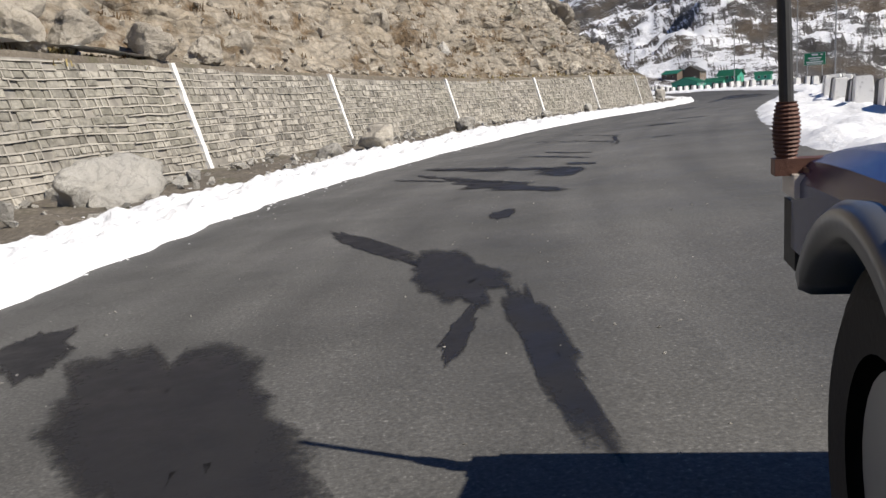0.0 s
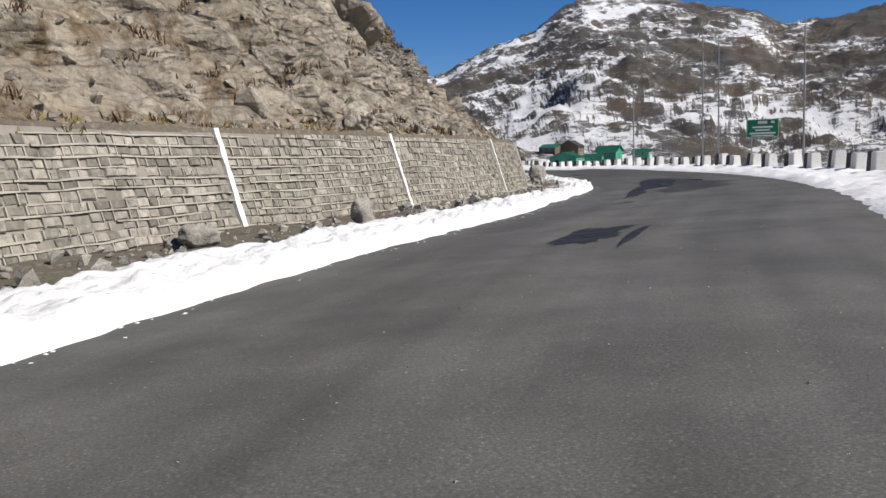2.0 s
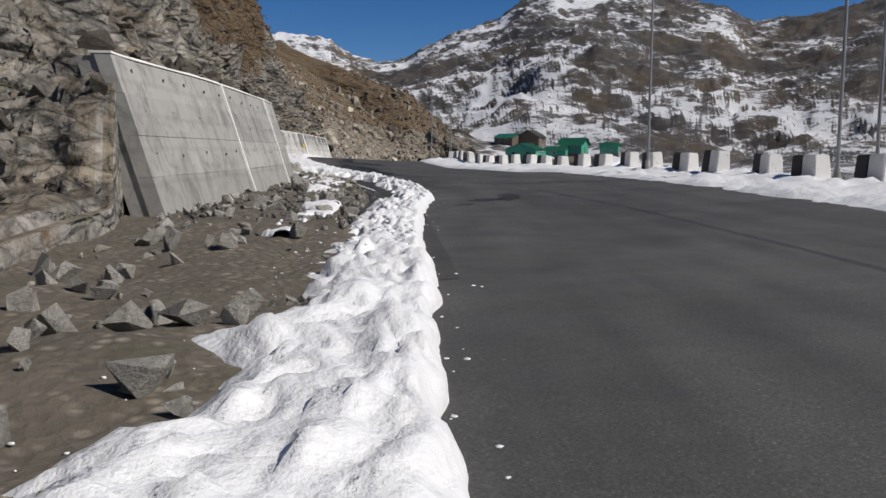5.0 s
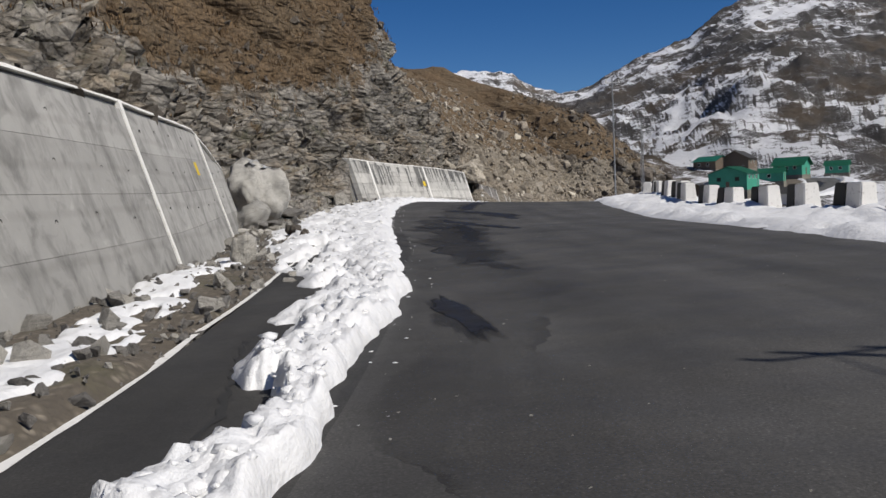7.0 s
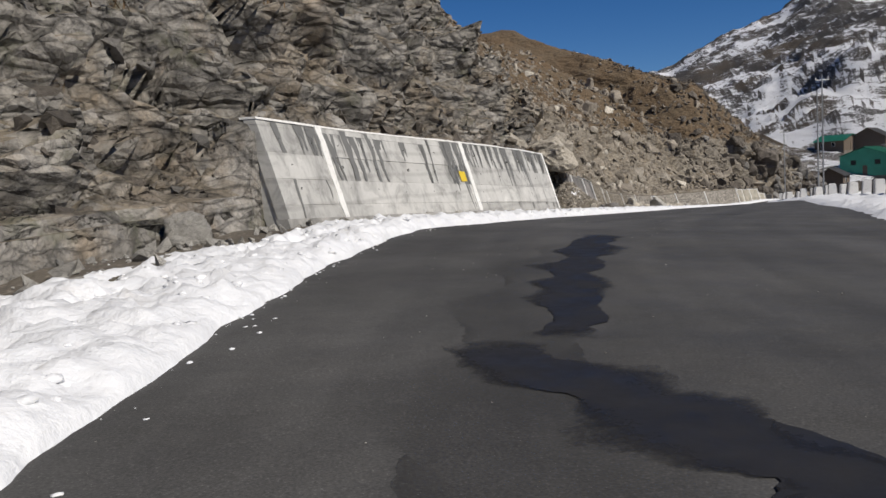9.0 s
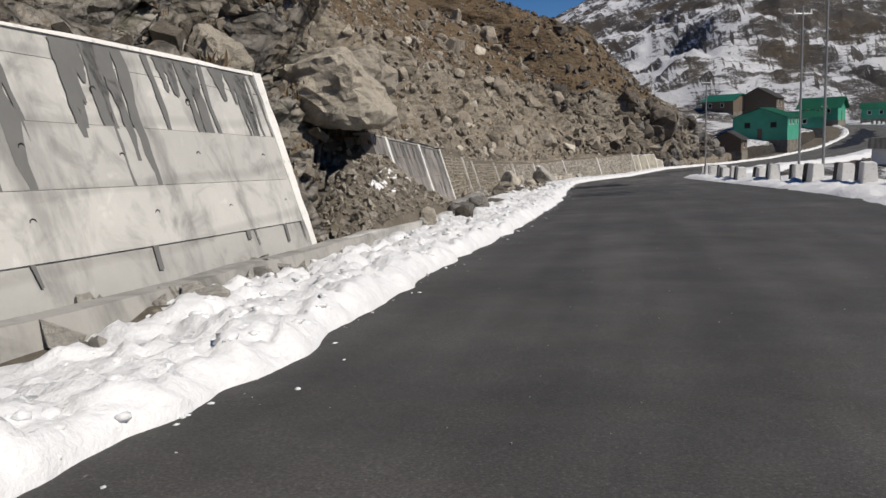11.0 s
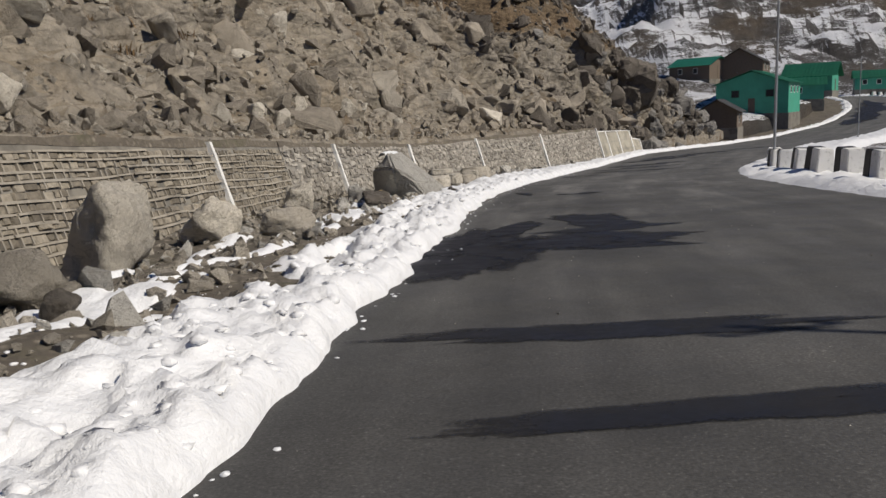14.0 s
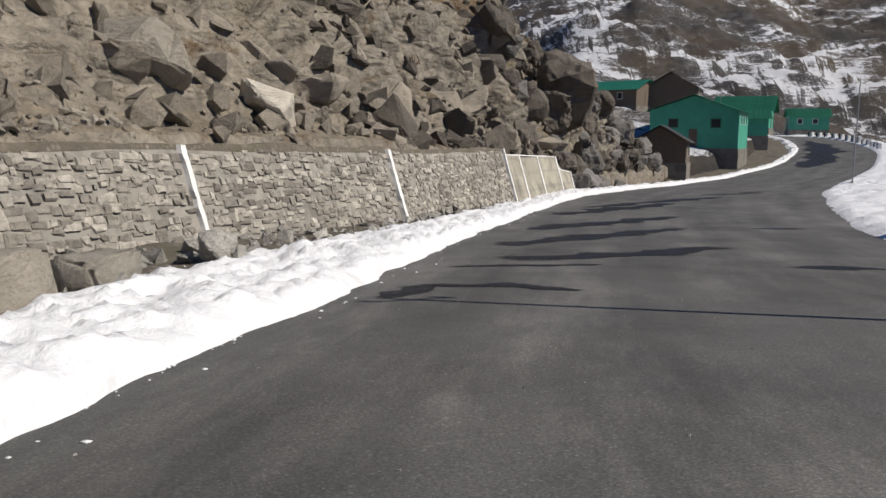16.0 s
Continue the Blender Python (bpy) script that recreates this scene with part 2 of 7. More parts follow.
# ---- materials ----
class Nodes:
    """Short hand for building a node material."""

    def __init__(self, name, roughness=0.8, metallic=0.0):
        self.mat = bpy.data.materials.new(name)
        self.mat.use_nodes = True
        self.n, self.l = self.mat.node_tree.nodes, self.mat.node_tree.links
        self.shader = self.n["Principled BSDF"]
        self.shader.inputs["Roughness"].default_value = roughness
        self.shader.inputs["Metallic"].default_value = metallic
        self.coord = self.n.new("ShaderNodeTexCoord")
        self.geo = self.n.new("ShaderNodeNewGeometry")

    def node(self, kind, **inputs):
        nd = self.n.new("ShaderNode" + kind)
        for key, value in inputs.items():
            nd.inputs[key].default_value = value
        return nd

    def link(self, a, b):
        self.l.new(a, b)

    def place(self, world=True, scale=(1, 1, 1), turn=(0, 0, 0)):
        mp = self.n.new("ShaderNodeMapping")
        mp.inputs["Scale"].default_value = scale
        mp.inputs["Rotation"].default_value = [radians(v) for v in turn]
        self.link(self.geo.outputs["Position"] if world else self.coord.outputs["Object"], mp.inputs["Vector"])
        return mp.outputs["Vector"]

    def lane(self, scale=(1, 1, 1)):
        uv = self.n.new("ShaderNodeUVMap")
        uv.uv_map = "lane"
        mp = self.n.new("ShaderNodeMapping")
        mp.inputs["Scale"].default_value = scale
        self.link(uv.outputs["UV"], mp.inputs["Vector"])
        return mp.outputs["Vector"]

    def noise(self, vec, scale, detail=4.0, rough=0.55, distort=0.0):
        nd = self.node("TexNoise", Scale=scale, Detail=detail, Roughness=rough, Distortion=distort)
        self.link(vec, nd.inputs["Vector"])
        return nd.outputs["Fac"]

    def voronoi(self, vec, scale, feature="F1", out="Distance"):
        nd = self.n.new("ShaderNodeTexVoronoi")
        nd.feature = feature
        nd.inputs["Scale"].default_value = scale
        self.link(vec, nd.inputs["Vector"])
        return nd.outputs[out]

    def ramp(self, fac, stops):
        nd = self.n.new("ShaderNodeValToRGB")
        el = nd.color_ramp.elements
        while len(el) < len(stops):
            el.new(0.5)
        for e, (p, c) in zip(el, stops):
            e.position = p
            e.color = (c, c, c, 1) if isinstance(c, (int, float)) else (*c, 1)
        self.link(fac, nd.inputs["Fac"])
        return nd.outputs["Color"]

    def mix(self, fac, a, b, blend="MIX"):
        nd = self.n.new("ShaderNodeMix")
        nd.data_type = "RGBA"
        nd.blend_type = blend
        for value, sock in ((fac, nd.inputs[0]), (a, nd.inputs[6]), (b, nd.inputs[7])):
            if isinstance(value, (int, float)):
                sock.default_value = value if sock == nd.inputs[0] else (value, value, value, 1)
            elif isinstance(value, tuple):
                sock.default_value = (*value, 1)
            else:
                self.link(value, sock)
        return nd.outputs[2]

    def math(self, op, a, b=0.0):
        nd = self.n.new("ShaderNodeMath")
        nd.operation = op
        for value, sock in ((a, nd.inputs[0]), (b, nd.inputs[1])):
            if isinstance(value, (int, float)):
                sock.default_value = value
            else:
                self.link(value, sock)
        return nd.outputs[0]

    def attribute(self, name):
        nd = self.n.new("ShaderNodeAttribute")
        nd.attribute_name = name
        return nd.outputs["Fac"]

    def random(self):
        return self.n.new("ShaderNodeObjectInfo").outputs["Random"]

    def island(self):
        return self.geo.outputs["Random Per Island"]

    def normal_z(self):
        sp = self.n.new("ShaderNodeSeparateXYZ")
        self.link(self.geo.outputs["True Normal"], sp.inputs[0])
        return sp.outputs["Z"]

    def colour(self, value):
        sock = self.shader.inputs["Base Color"]
        if isinstance(value, tuple):
            sock.default_value = (*value, 1)
        else:
            self.link(value, sock)

    def rough(self, value):
        self.link(value, self.shader.inputs["Roughness"])

    def bump(self, height, strength=0.3, distance=0.05):
        nd = self.node("Bump", Strength=strength, Distance=distance)
        self.link(height, nd.inputs["Height"])
        old = self.shader.inputs["Normal"].links
        if old:
            self.link(old[0].from_socket, nd.inputs["Normal"])
        self.link(nd.outputs["Normal"], self.shader.inputs["Normal"])


def asphalt(name, dark=1.0):
    m = Nodes(name, 0.85)
    p, lane = m.place(), m.lane((0.035, 0.55, 1))
    grit = m.ramp(m.noise(p, 55, 3, 0.7), [(0.35, 0.55), (0.62, 1.0), (0.74, 2.1)])
    blotch = m.ramp(m.noise(p, 0.5, 5, 0.6), [(0.3, 0.72), (0.7, 1.25)])
    tracks = m.ramp(m.noise(lane, 2.0, 3, 0.5), [(0.35, 0.8), (0.65, 1.18)])
    base = m.mix(m.noise(p, 1.7, 3), (0.052 * dark, 0.051 * dark, 0.050 * dark), (0.080 * dark, 0.077 * dark, 0.072 * dark))
    along = m.n.new("ShaderNodeSeparateXYZ")
    m.link(m.lane(), along.inputs[0])
    worn = m.math("MULTIPLY", m.ramp(m.math("DIVIDE", along.outputs["X"], 437.0), [(0.22, 1.0), (0.34, 0.0), (0.50, 0.0), (0.58, 0.12), (0.62, 0.5), (0.66, 0.95)]), 0.9)
    base = m.mix(worn, base, m.mix(m.noise(p, 1.3, 4), (0.084, 0.083, 0.078), (0.128, 0.125, 0.117)))
    dust = m.math("MULTIPLY", m.ramp(m.noise(m.lane((0.16, 0.7, 1)), 1.4, 6, 0.68), [(0.48, 0.0), (0.66, 0.75)]), m.ramp(m.math("DIVIDE", along.outputs["X"], 437.0), [(0.58, 0.05), (0.63, 0.9), (0.70, 0.5)]))
    base = m.mix(dust, base, (0.20, 0.195, 0.182))
    col = m.mix(1.0, m.mix(1.0, m.mix(1.0, base, grit, "MULTIPLY"), blotch, "MULTIPLY"), tracks, "MULTIPLY")
    m.colour(col)
    m.rough(m.ramp(m.noise(p, 1.2, 4), [(0.3, 0.72), (0.7, 0.95)]))
    m.bump(m.noise(p, 90, 2, 0.6), 0.35, 0.006)
    m.bump(m.noise(p, 5, 4, 0.6), 0.2, 0.02)
    return m.mat


def wet_asphalt(name="wet_asphalt", deep=0.92):
    m = Nodes(name, 0.6)
    p = m.place()
    m.colour(m.mix(m.noise(p, 3, 4), (0.012, 0.012, 0.014), (0.026, 0.025, 0.026)))
    m.rough(m.ramp(m.noise(p, 2.2, 5, 0.6), [(0.35, 0.45), (0.7, 0.8)]))
    m.shader.inputs["Specular IOR Level"].default_value = 0.3
    ragged = m.math("ADD", m.math("MULTIPLY", m.math("SUBTRACT", m.noise(p, 4, 6, 0.7), 0.5), 0.8), m.math("MULTIPLY", m.math("SUBTRACT", m.noise(p, 26, 5, 0.75), 0.5), 0.75))
    edge = m.math("ADD", m.attribute("rim"), ragged)
    m.link(m.ramp(edge, [(0.05, 0.0), (0.26, deep * 0.5), (0.52, deep)]), m.shader.inputs["Alpha"])
    m.bump(m.noise(p, 60, 3, 0.6), 0.3, 0.004)
    return m.mat


def snow(name="snow", dirt=0.5):
    m = Nodes(name, 0.55)
    p = m.place()
    soil = m.ramp(m.noise(p, 1.1, 6, 0.7), [(0.60, 0.0), (0.78, dirt)])
    m.colour(m.mix(soil, m.mix(m.noise(p, 6, 4), (0.66, 0.675, 0.695), (0.80, 0.80, 0.80)), (0.38, 0.345, 0.30)))
    m.bump(m.noise(p, 4.5, 5, 0.62), 0.7, 0.06)
    m.bump(m.noise(p, 12, 4, 0.6), 0.4, 0.03)
    return m.mat


def earth(name="gravelly_earth", light=1.0):
    m = Nodes(name, 0.95)
    p = m.place()
    stones = m.voronoi(p, 9, "F1", "Color")
    base = m.mix(m.noise(p, 1.4, 6, 0.65), tuple(c * light for c in (0.056, 0.046, 0.036)), tuple(c * light for c in (0.15, 0.129, 0.10)))
    gravel = m.mix(m.ramp(m.voronoi(p, 9), [(0.2, 1.0), (0.5, 0.0)]), base, m.mix(stones, (0.10, 0.086, 0.066), (0.28, 0.243, 0.192)))
    grassy = m.ramp(m.noise(p, 0.9, 7, 0.7), [(0.52, 0.0), (0.64, 0.55)])
    m.colour(m.mix(grassy, m.mix(m.ramp(m.noise(p, 2.6, 3), [(0.42, 0.0), (0.56, 1.0)]), base, gravel), (0.075 * light, 0.072 * light, 0.038 * light)))
    m.bump(m.voronoi(p, 9), 0.5, 0.05)
    m.bump(m.noise(p, 22, 5, 0.7), 0.6, 0.03)
    return m.mat


def hillside():
    """Broken rock, tan earth and dry brown scrub, mixed by the ground's own lie."""
    m = Nodes("hillside", 0.95)
    p = m.place()
    earth_c = m.mix(m.attribute("dark"), m.mix(m.noise(p, 0.7, 8, 0.72), (0.10, 0.078, 0.052), (0.31, 0.258, 0.187)), m.mix(m.noise(p, 1.1, 8, 0.72), (0.075, 0.062, 0.046), (0.29, 0.248, 0.188)))
    rock_c = m.mix(m.noise(p, 0.9, 9, 0.74, 0.5), (0.18, 0.162, 0.135), (0.56, 0.513, 0.435))
    dark_c = m.mix(m.noise(p, 0.8, 9, 0.75, 0.6), (0.07, 0.066, 0.06), (0.40, 0.378, 0.342))
    rock_c = m.mix(m.attribute("dark"), rock_c, dark_c)
    rust = m.ramp(m.noise(p, 0.35, 6, 0.7), [(0.52, 0.0), (0.66, 0.6)])
    rock_c = m.mix(rust, rock_c, (0.20, 0.145, 0.085))
    scrub_c = m.mix(m.noise(p, 1.6, 9, 0.78), (0.044, 0.032, 0.020), (0.175, 0.126, 0.075))
    steep = m.ramp(m.math("ADD", m.normal_z(), m.math("MULTIPLY", m.math("SUBTRACT", m.noise(p, 0.6, 6, 0.68), 0.5), 1.1)), [(0.52, 1.0), (0.80, 0.0)])
    base = m.mix(m.math("MULTIPLY", steep, m.attribute("rocky")), earth_c, rock_c)
    speck = m.ramp(m.noise(p, 2.6, 7, 0.7), [(0.32, 0.62), (0.5, 1.0), (0.68, 1.25)])
    base = m.mix(1.0, base, speck, "MULTIPLY")
    joints = m.ramp(m.noise(m.place(scale=(1.0, 1.0, 1.6)), 0.9, 7, 0.62, 1.2), [(0.47, 1.0), (0.5, 0.6), (0.53, 1.0)])
    base = m.mix(m.attribute("rocky"), base, m.mix(1.0, base, joints, "MULTIPLY"))
    grass = m.ramp(m.math("ADD", m.attribute("scrub"), m.math("MULTIPLY", m.math("SUBTRACT", m.noise(p, 0.5, 8, 0.74), 0.5), 2.1)), [(0.42, 0.0), (0.60, 1.0)])
    pale = m.ramp(m.noise(p, 0.16, 7, 0.68), [(0.54, 0.0), (0.64, 0.38)])
    base = m.mix(m.math("MULTIPLY", pale, m.math("SUBTRACT", 1.0, m.attribute("dark"))), base, m.mix(m.noise(p, 1.2, 8, 0.7), (0.27, 0.232, 0.178), (0.50, 0.445, 0.355)))
    beds = m.place(scale=(1.0, 0.55, 2.2), turn=(-32, 8, 20))
    wobble = m.node("TexNoise", Scale=0.9, Detail=4.0)
    m.link(p, wobble.inputs["Vector"])
    warp = m.mix(0.25, beds, wobble.outputs["Color"], "LINEAR_LIGHT")
    big, small = m.voronoi(warp, 0.42, "DISTANCE_TO_EDGE"), m.voronoi(warp, 1.3, "DISTANCE_TO_EDGE")
    crack = m.mix(1.0, m.ramp(big, [(0.0, 0.30), (0.05, 1.0)]), m.ramp(small, [(0.0, 0.52), (0.07, 1.0)]), "MULTIPLY")
    tone = m.ramp(m.voronoi(warp, 1.3, "F1", "Color"), [(0.0, 0.62), (0.5, 1.0), (1.0, 1.42)])
    broken = m.mix(1.0, m.mix(1.0, base, crack, "MULTIPLY"), tone, "MULTIPLY")
    base = m.mix(m.math("MULTIPLY", m.attribute("rocky"), 0.85), base, broken)
    moss = m.math("MULTIPLY", m.ramp(m.noise(p, 0.55, 7, 0.7), [(0.56, 0.0), (0.66, 0.5)]), m.attribute("rocky"))
    base = m.mix(moss, base, (0.105, 0.108, 0.062))
    straws = m.ramp(m.noise(m.place(scale=(1, 1, 0.35)), 9, 4, 0.7), [(0.35, 0.55), (0.62, 1.35)])
    scrub_c = m.mix(1.0, scrub_c, straws, "MULTIPLY")
    scrub_c = m.mix(m.ramp(m.noise(p, 0.28, 4, 0.6), [(0.42, 0.0), (0.62, 0.7)]), scrub_c, m.mix(1.0, scrub_c, (1.08, 0.98, 0.88), "MULTIPLY"))
    m.colour(m.mix(grass, base, scrub_c))
    m.bump(m.math("MULTIPLY", m.math("MINIMUM", big, 0.25), m.attribute("rocky")), 1.0, 0.9)
    m.bump(m.math("MULTIPLY", m.math("MINIMUM", small, 0.3), m.attribute("rocky")), 0.8, 0.4)
    m.bump(m.noise(p, 1.5, 8, 0.6), 0.8, 0.28)
    m.bump(m.noise(p, 7, 5, 0.62), 0.7, 0.07)
    return m.mat


def boulder_rock(name, a, b):
    m = Nodes(name, 0.92)
    p = m.place(False)
    var = m.ramp(m.math("FRACT", m.math("ADD", m.random(), m.island())), [(0.0, 0.7), (1.0, 1.25)])
    c = m.mix(m.noise(p, 1.6, 8, 0.7, 0.4), a, b)
    stain = m.ramp(m.noise(p, 0.8, 5, 0.7), [(0.52, 1.0), (0.74, 0.72)])
    seam = m.ramp(m.noise(m.place(False, scale=(1.0, 1.0, 2.2), turn=(25, 30, 0)), 1.1, 7, 0.6, 1.0), [(0.47, 1.0), (0.497, 0.78), (0.525, 1.0)])
    c = m.mix(1.0, c, seam, "MULTIPLY")
    m.colour(m.mix(1.0, m.mix(1.0, c, var, "MULTIPLY"), stain, "MULTIPLY"))
    m.bump(seam, 0.35, 0.04)
    m.bump(m.noise(p, 2.4, 8, 0.72), 0.9, 0.2)
    m.bump(m.noise(p, 14, 6, 0.75), 0.8, 0.05)
    return m.mat


def concrete(name="concrete", a=(0.30, 0.30, 0.285), b=(0.46, 0.455, 0.43), tones=(0.84, 1.1)):
    m = Nodes(name, 0.9)
    p = m.place()
    down = m.place(scale=(1.0, 1.0, 0.12))
    c = m.mix(m.noise(p, 0.8, 7, 0.7), a, b)
    lift = m.node("TexWave", Scale=0.48, Distortion=1.2, Detail=3.0)
    lift.bands_direction = "Z"
    m.link(p, lift.inputs["Vector"])
    c = m.mix(m.ramp(lift.outputs["Fac"], [(0.0, 0.3), (0.12, 0.0)]), c, (0.22, 0.215, 0.20))
    tone = m.ramp(m.random(), [(0.0, tones[0]), (1.0, tones[1])])
    blot = m.ramp(m.noise(p, 1.6, 6, 0.62, 0.8), [(0.36, 0.70), (0.5, 1.0), (0.62, 1.0), (0.72, 1.22)])
    c = m.mix(1.0, m.mix(1.0, c, tone, "MULTIPLY"), blot, "MULTIPLY")
    streak = m.ramp(m.noise(down, 1.5, 5, 0.65), [(0.52, 1.0), (0.68, 0.62)])
    m.colour(m.mix(1.0, c, streak, "MULTIPLY"))
    m.bump(m.noise(p, 2.2, 5, 0.6), 0.35, 0.05)
    m.bump(m.noise(p, 9, 6, 0.7), 0.35, 0.02)
    return m.mat


def plain(name, colour, rough=0.7, metal=0.0, vary=0.25, scale=6.0, bump=0.15):
    m = Nodes(name, rough, metal)
    p = m.place(False)
    lo, hi = tuple(c * (1 - vary) for c in colour), tuple(min(1.0, c * (1 + vary)) for c in colour)
    m.colour(m.mix(m.noise(p, scale, 5, 0.65), lo, hi))
    if bump:
        m.bump(m.noise(p, scale * 6, 4, 0.65), bump, 0.01)
    return m.mat


def wall_stone(name="wall_stone", a=(0.17, 0.157, 0.135), b=(0.45, 0.42, 0.365), worn=(0.23, 0.222, 0.175)):
    m = Nodes(name, 0.93)
    p = m.place()
    tone = m.math("FRACT", m.math("ADD", m.random(), m.island()))
    c = m.mix(tone, a, b)
    c = m.mix(m.ramp(m.noise(p, 0.35, 4, 0.6), [(0.4, 0.0), (0.65, 0.55)]), c, worn)
    dirt = m.ramp(m.noise(p, 7, 6, 0.72), [(0.3, 0.45), (0.65, 1.12)])
    m.colour(m.mix(1.0, c, dirt, "MULTIPLY"))
    m.bump(m.noise(p, 16, 6, 0.72), 0.7, 0.03)
    return m.mat


def white_paint():
    m = Nodes("white_paint", 0.75)
    p = m.place()
    chips = m.ramp(m.noise(p, 9, 6, 0.7), [(0.56, 0.0), (0.70, 0.8)])
    m.colour(m.mix(chips, m.mix(m.noise(p, 2, 4), (0.66, 0.65, 0.62), (0.84, 0.83, 0.80)), (0.35, 0.34, 0.31)))
    m.bump(m.noise(p, 20, 4, 0.7), 0.4, 0.012)
    return m.mat


def mountain_rock(name="mountain_rock", bare=0.0, fine=1.0):
    m = Nodes(name, 0.95)
    p = m.place()
    st = m.place(scale=(0.5, 0.5, 1.9))
    rock = m.mix(m.noise(p, 0.09 * fine, 9, 0.78), (0.012, 0.012, 0.014), (0.12, 0.11, 0.10))
    brown = m.mix(m.noise(p, 0.2, 7, 0.75), (0.05, 0.038, 0.026), (0.17, 0.128, 0.085))
    rock = m.mix(m.ramp(m.noise(p, 0.013, 5, 0.65), [(0.48, 0.0), (0.62, 0.75)]), rock, brown)
    ledge = m.math("ADD", m.noise(st, 0.085 * fine, 11, 0.8, 0.9), m.math("MULTIPLY", m.math("SUBTRACT", m.normal_z(), 0.75), 0.7))
    ledge = m.math("SUBTRACT", ledge, m.math("MULTIPLY", m.attribute("sheer"), 0.13))
    cover = m.math("ADD", ledge, m.math("MULTIPLY", m.math("SUBTRACT", m.noise(p, 0.0085, 6, 0.62), 0.5), 1.25))
    dusting = m.math("MULTIPLY", m.ramp(m.noise(p, 0.6 * fine, 7, 0.8), [(0.5, 0.0), (0.56, 0.75)]), m.ramp(cover, [(0.44 + bare, 0.0), (0.56 + bare, 1.0)]))
    m.colour(m.mix(m.ramp(cover, [(0.575 + bare, 0.0), (0.60 + bare, 1.0)]), m.mix(dusting, rock, (0.68, 0.69, 0.72)), (0.82, 0.83, 0.86)))
    m.bump(m.noise(st, 0.09 * fine, 11, 0.8, 0.6), 1.0, 7.0 / fine)
    return m.mat


M_ASPHALT = asphalt("asphalt")
M_SHOULDER = asphalt("damp_shoulder_asphalt", 0.55)
M_WET = wet_asphalt()
M_DAMP = wet_asphalt("damp_asphalt", 0.12)
M_SOAK = wet_asphalt("soaked_asphalt", 0.36)
M_SNOW = snow()
M_EARTH = earth()
M_DEBRIS = earth("stony_debris_earth", 1.2)
M_HILL = hillside()
M_TAN_ROCK = boulder_rock("tan_boulder", (0.24, 0.212, 0.17), (0.52, 0.472, 0.395))
M_GREY_ROCK = boulder_rock("grey_boulder", (0.24, 0.228, 0.205), (0.58, 0.555, 0.50))
M_CRAG_ROCK = boulder_rock("crag_rock", (0.065, 0.061, 0.056), (0.29, 0.273, 0.245))
M_PALE_ROCK = boulder_rock("pale_block", (0.38, 0.345, 0.285), (0.68, 0.625, 0.53))
M_SILVER_ROCK = boulder_rock("pale_grey_boulder", (0.33, 0.32, 0.295), (0.68, 0.66, 0.61))
M_BROWN_ROCK = boulder_rock("brown_boulder", (0.13, 0.111, 0.087), (0.42, 0.37, 0.30))
M_OCHRE_ROCK = boulder_rock("ochre_boulder", (0.30, 0.21, 0.09), (0.55, 0.41, 0.20))
M_DARK_ROCK = boulder_rock("dark_boulder", (0.05, 0.043, 0.036), (0.20, 0.172, 0.14))
M_SLATE_ROCK = boulder_rock("slate_boulder", (0.085, 0.08, 0.074), (0.30, 0.285, 0.262))
M_CONCRETE = concrete("concrete", (0.35, 0.347, 0.33), (0.56, 0.55, 0.52))
M_STAINED = concrete("stained_concrete", (0.13, 0.115, 0.105), (0.38, 0.352, 0.33), (0.96, 1.04))
M_LIME = concrete("lime_bloom", (0.23, 0.214, 0.205), (0.42, 0.40, 0.385))
M_GREY_CONCRETE = concrete("grey_concrete", (0.235, 0.233, 0.221), (0.42, 0.413, 0.391))
M_STAIN = plain("damp_stain", (0.14, 0.14, 0.135), 0.8, 0, 0.25, 3.0)
M_MORTAR = concrete("mortar", (0.28, 0.255, 0.205), (0.44, 0.41, 0.335))
M_STONE = wall_stone()
M_POINTING = concrete("lime_pointing", (0.27, 0.25, 0.213), (0.42, 0.392, 0.34))
M_CORE = concrete("dark_bedding", (0.12, 0.11, 0.092), (0.28, 0.258, 0.218))
M_BEDDING = concrete("stone_bedding", (0.17, 0.157, 0.135), (0.36, 0.335, 0.29))
M_RUBBLE = wall_stone("rubble_stone", (0.13, 0.115, 0.097), (0.53, 0.49, 0.425), (0.33, 0.30, 0.255))
M_BROWN_STONE = wall_stone("brown_wall_stone", (0.15, 0.128, 0.098), (0.38, 0.335, 0.265), (0.24, 0.21, 0.16))
M_BROWN_MORTAR = concrete("brown_mortar", (0.24, 0.212, 0.172), (0.43, 0.388, 0.32))
M_KERB = concrete("kerb_concrete", (0.22, 0.215, 0.20), (0.38, 0.37, 0.345))
M_WHITE = white_paint()
M_MOUNT = mountain_rock("mountain_rock", 0.0, 1.7)
M_MOOR = mountain_rock("stony_moor", 0.12, 4.5)
M_BLACK = plain("black_paint", (0.025, 0.025, 0.024), 0.7)
M_YELLOW = plain("yellow_paint", (0.62, 0.44, 0.03), 0.75, 0, 0.2, 9)
M_STEEL = plain("galvanised_steel", (0.32, 0.33, 0.34), 0.5, 0.6, 0.2, 2.0, 0.05)
M_GREEN_ROOF = plain("green_sheet_roof", (0.022, 0.17, 0.10), 0.5, 0, 0.3, 1.0, 0.1)
M_TEAL_ROOF = plain("teal_sheet_roof", (0.035, 0.27, 0.19), 0.5, 0, 0.25, 1.0, 0.1)
M_GREEN_WALL = plain("green_sheet_wall", (0.045, 0.30, 0.205), 0.6, 0, 0.3, 0.8, 0.1)
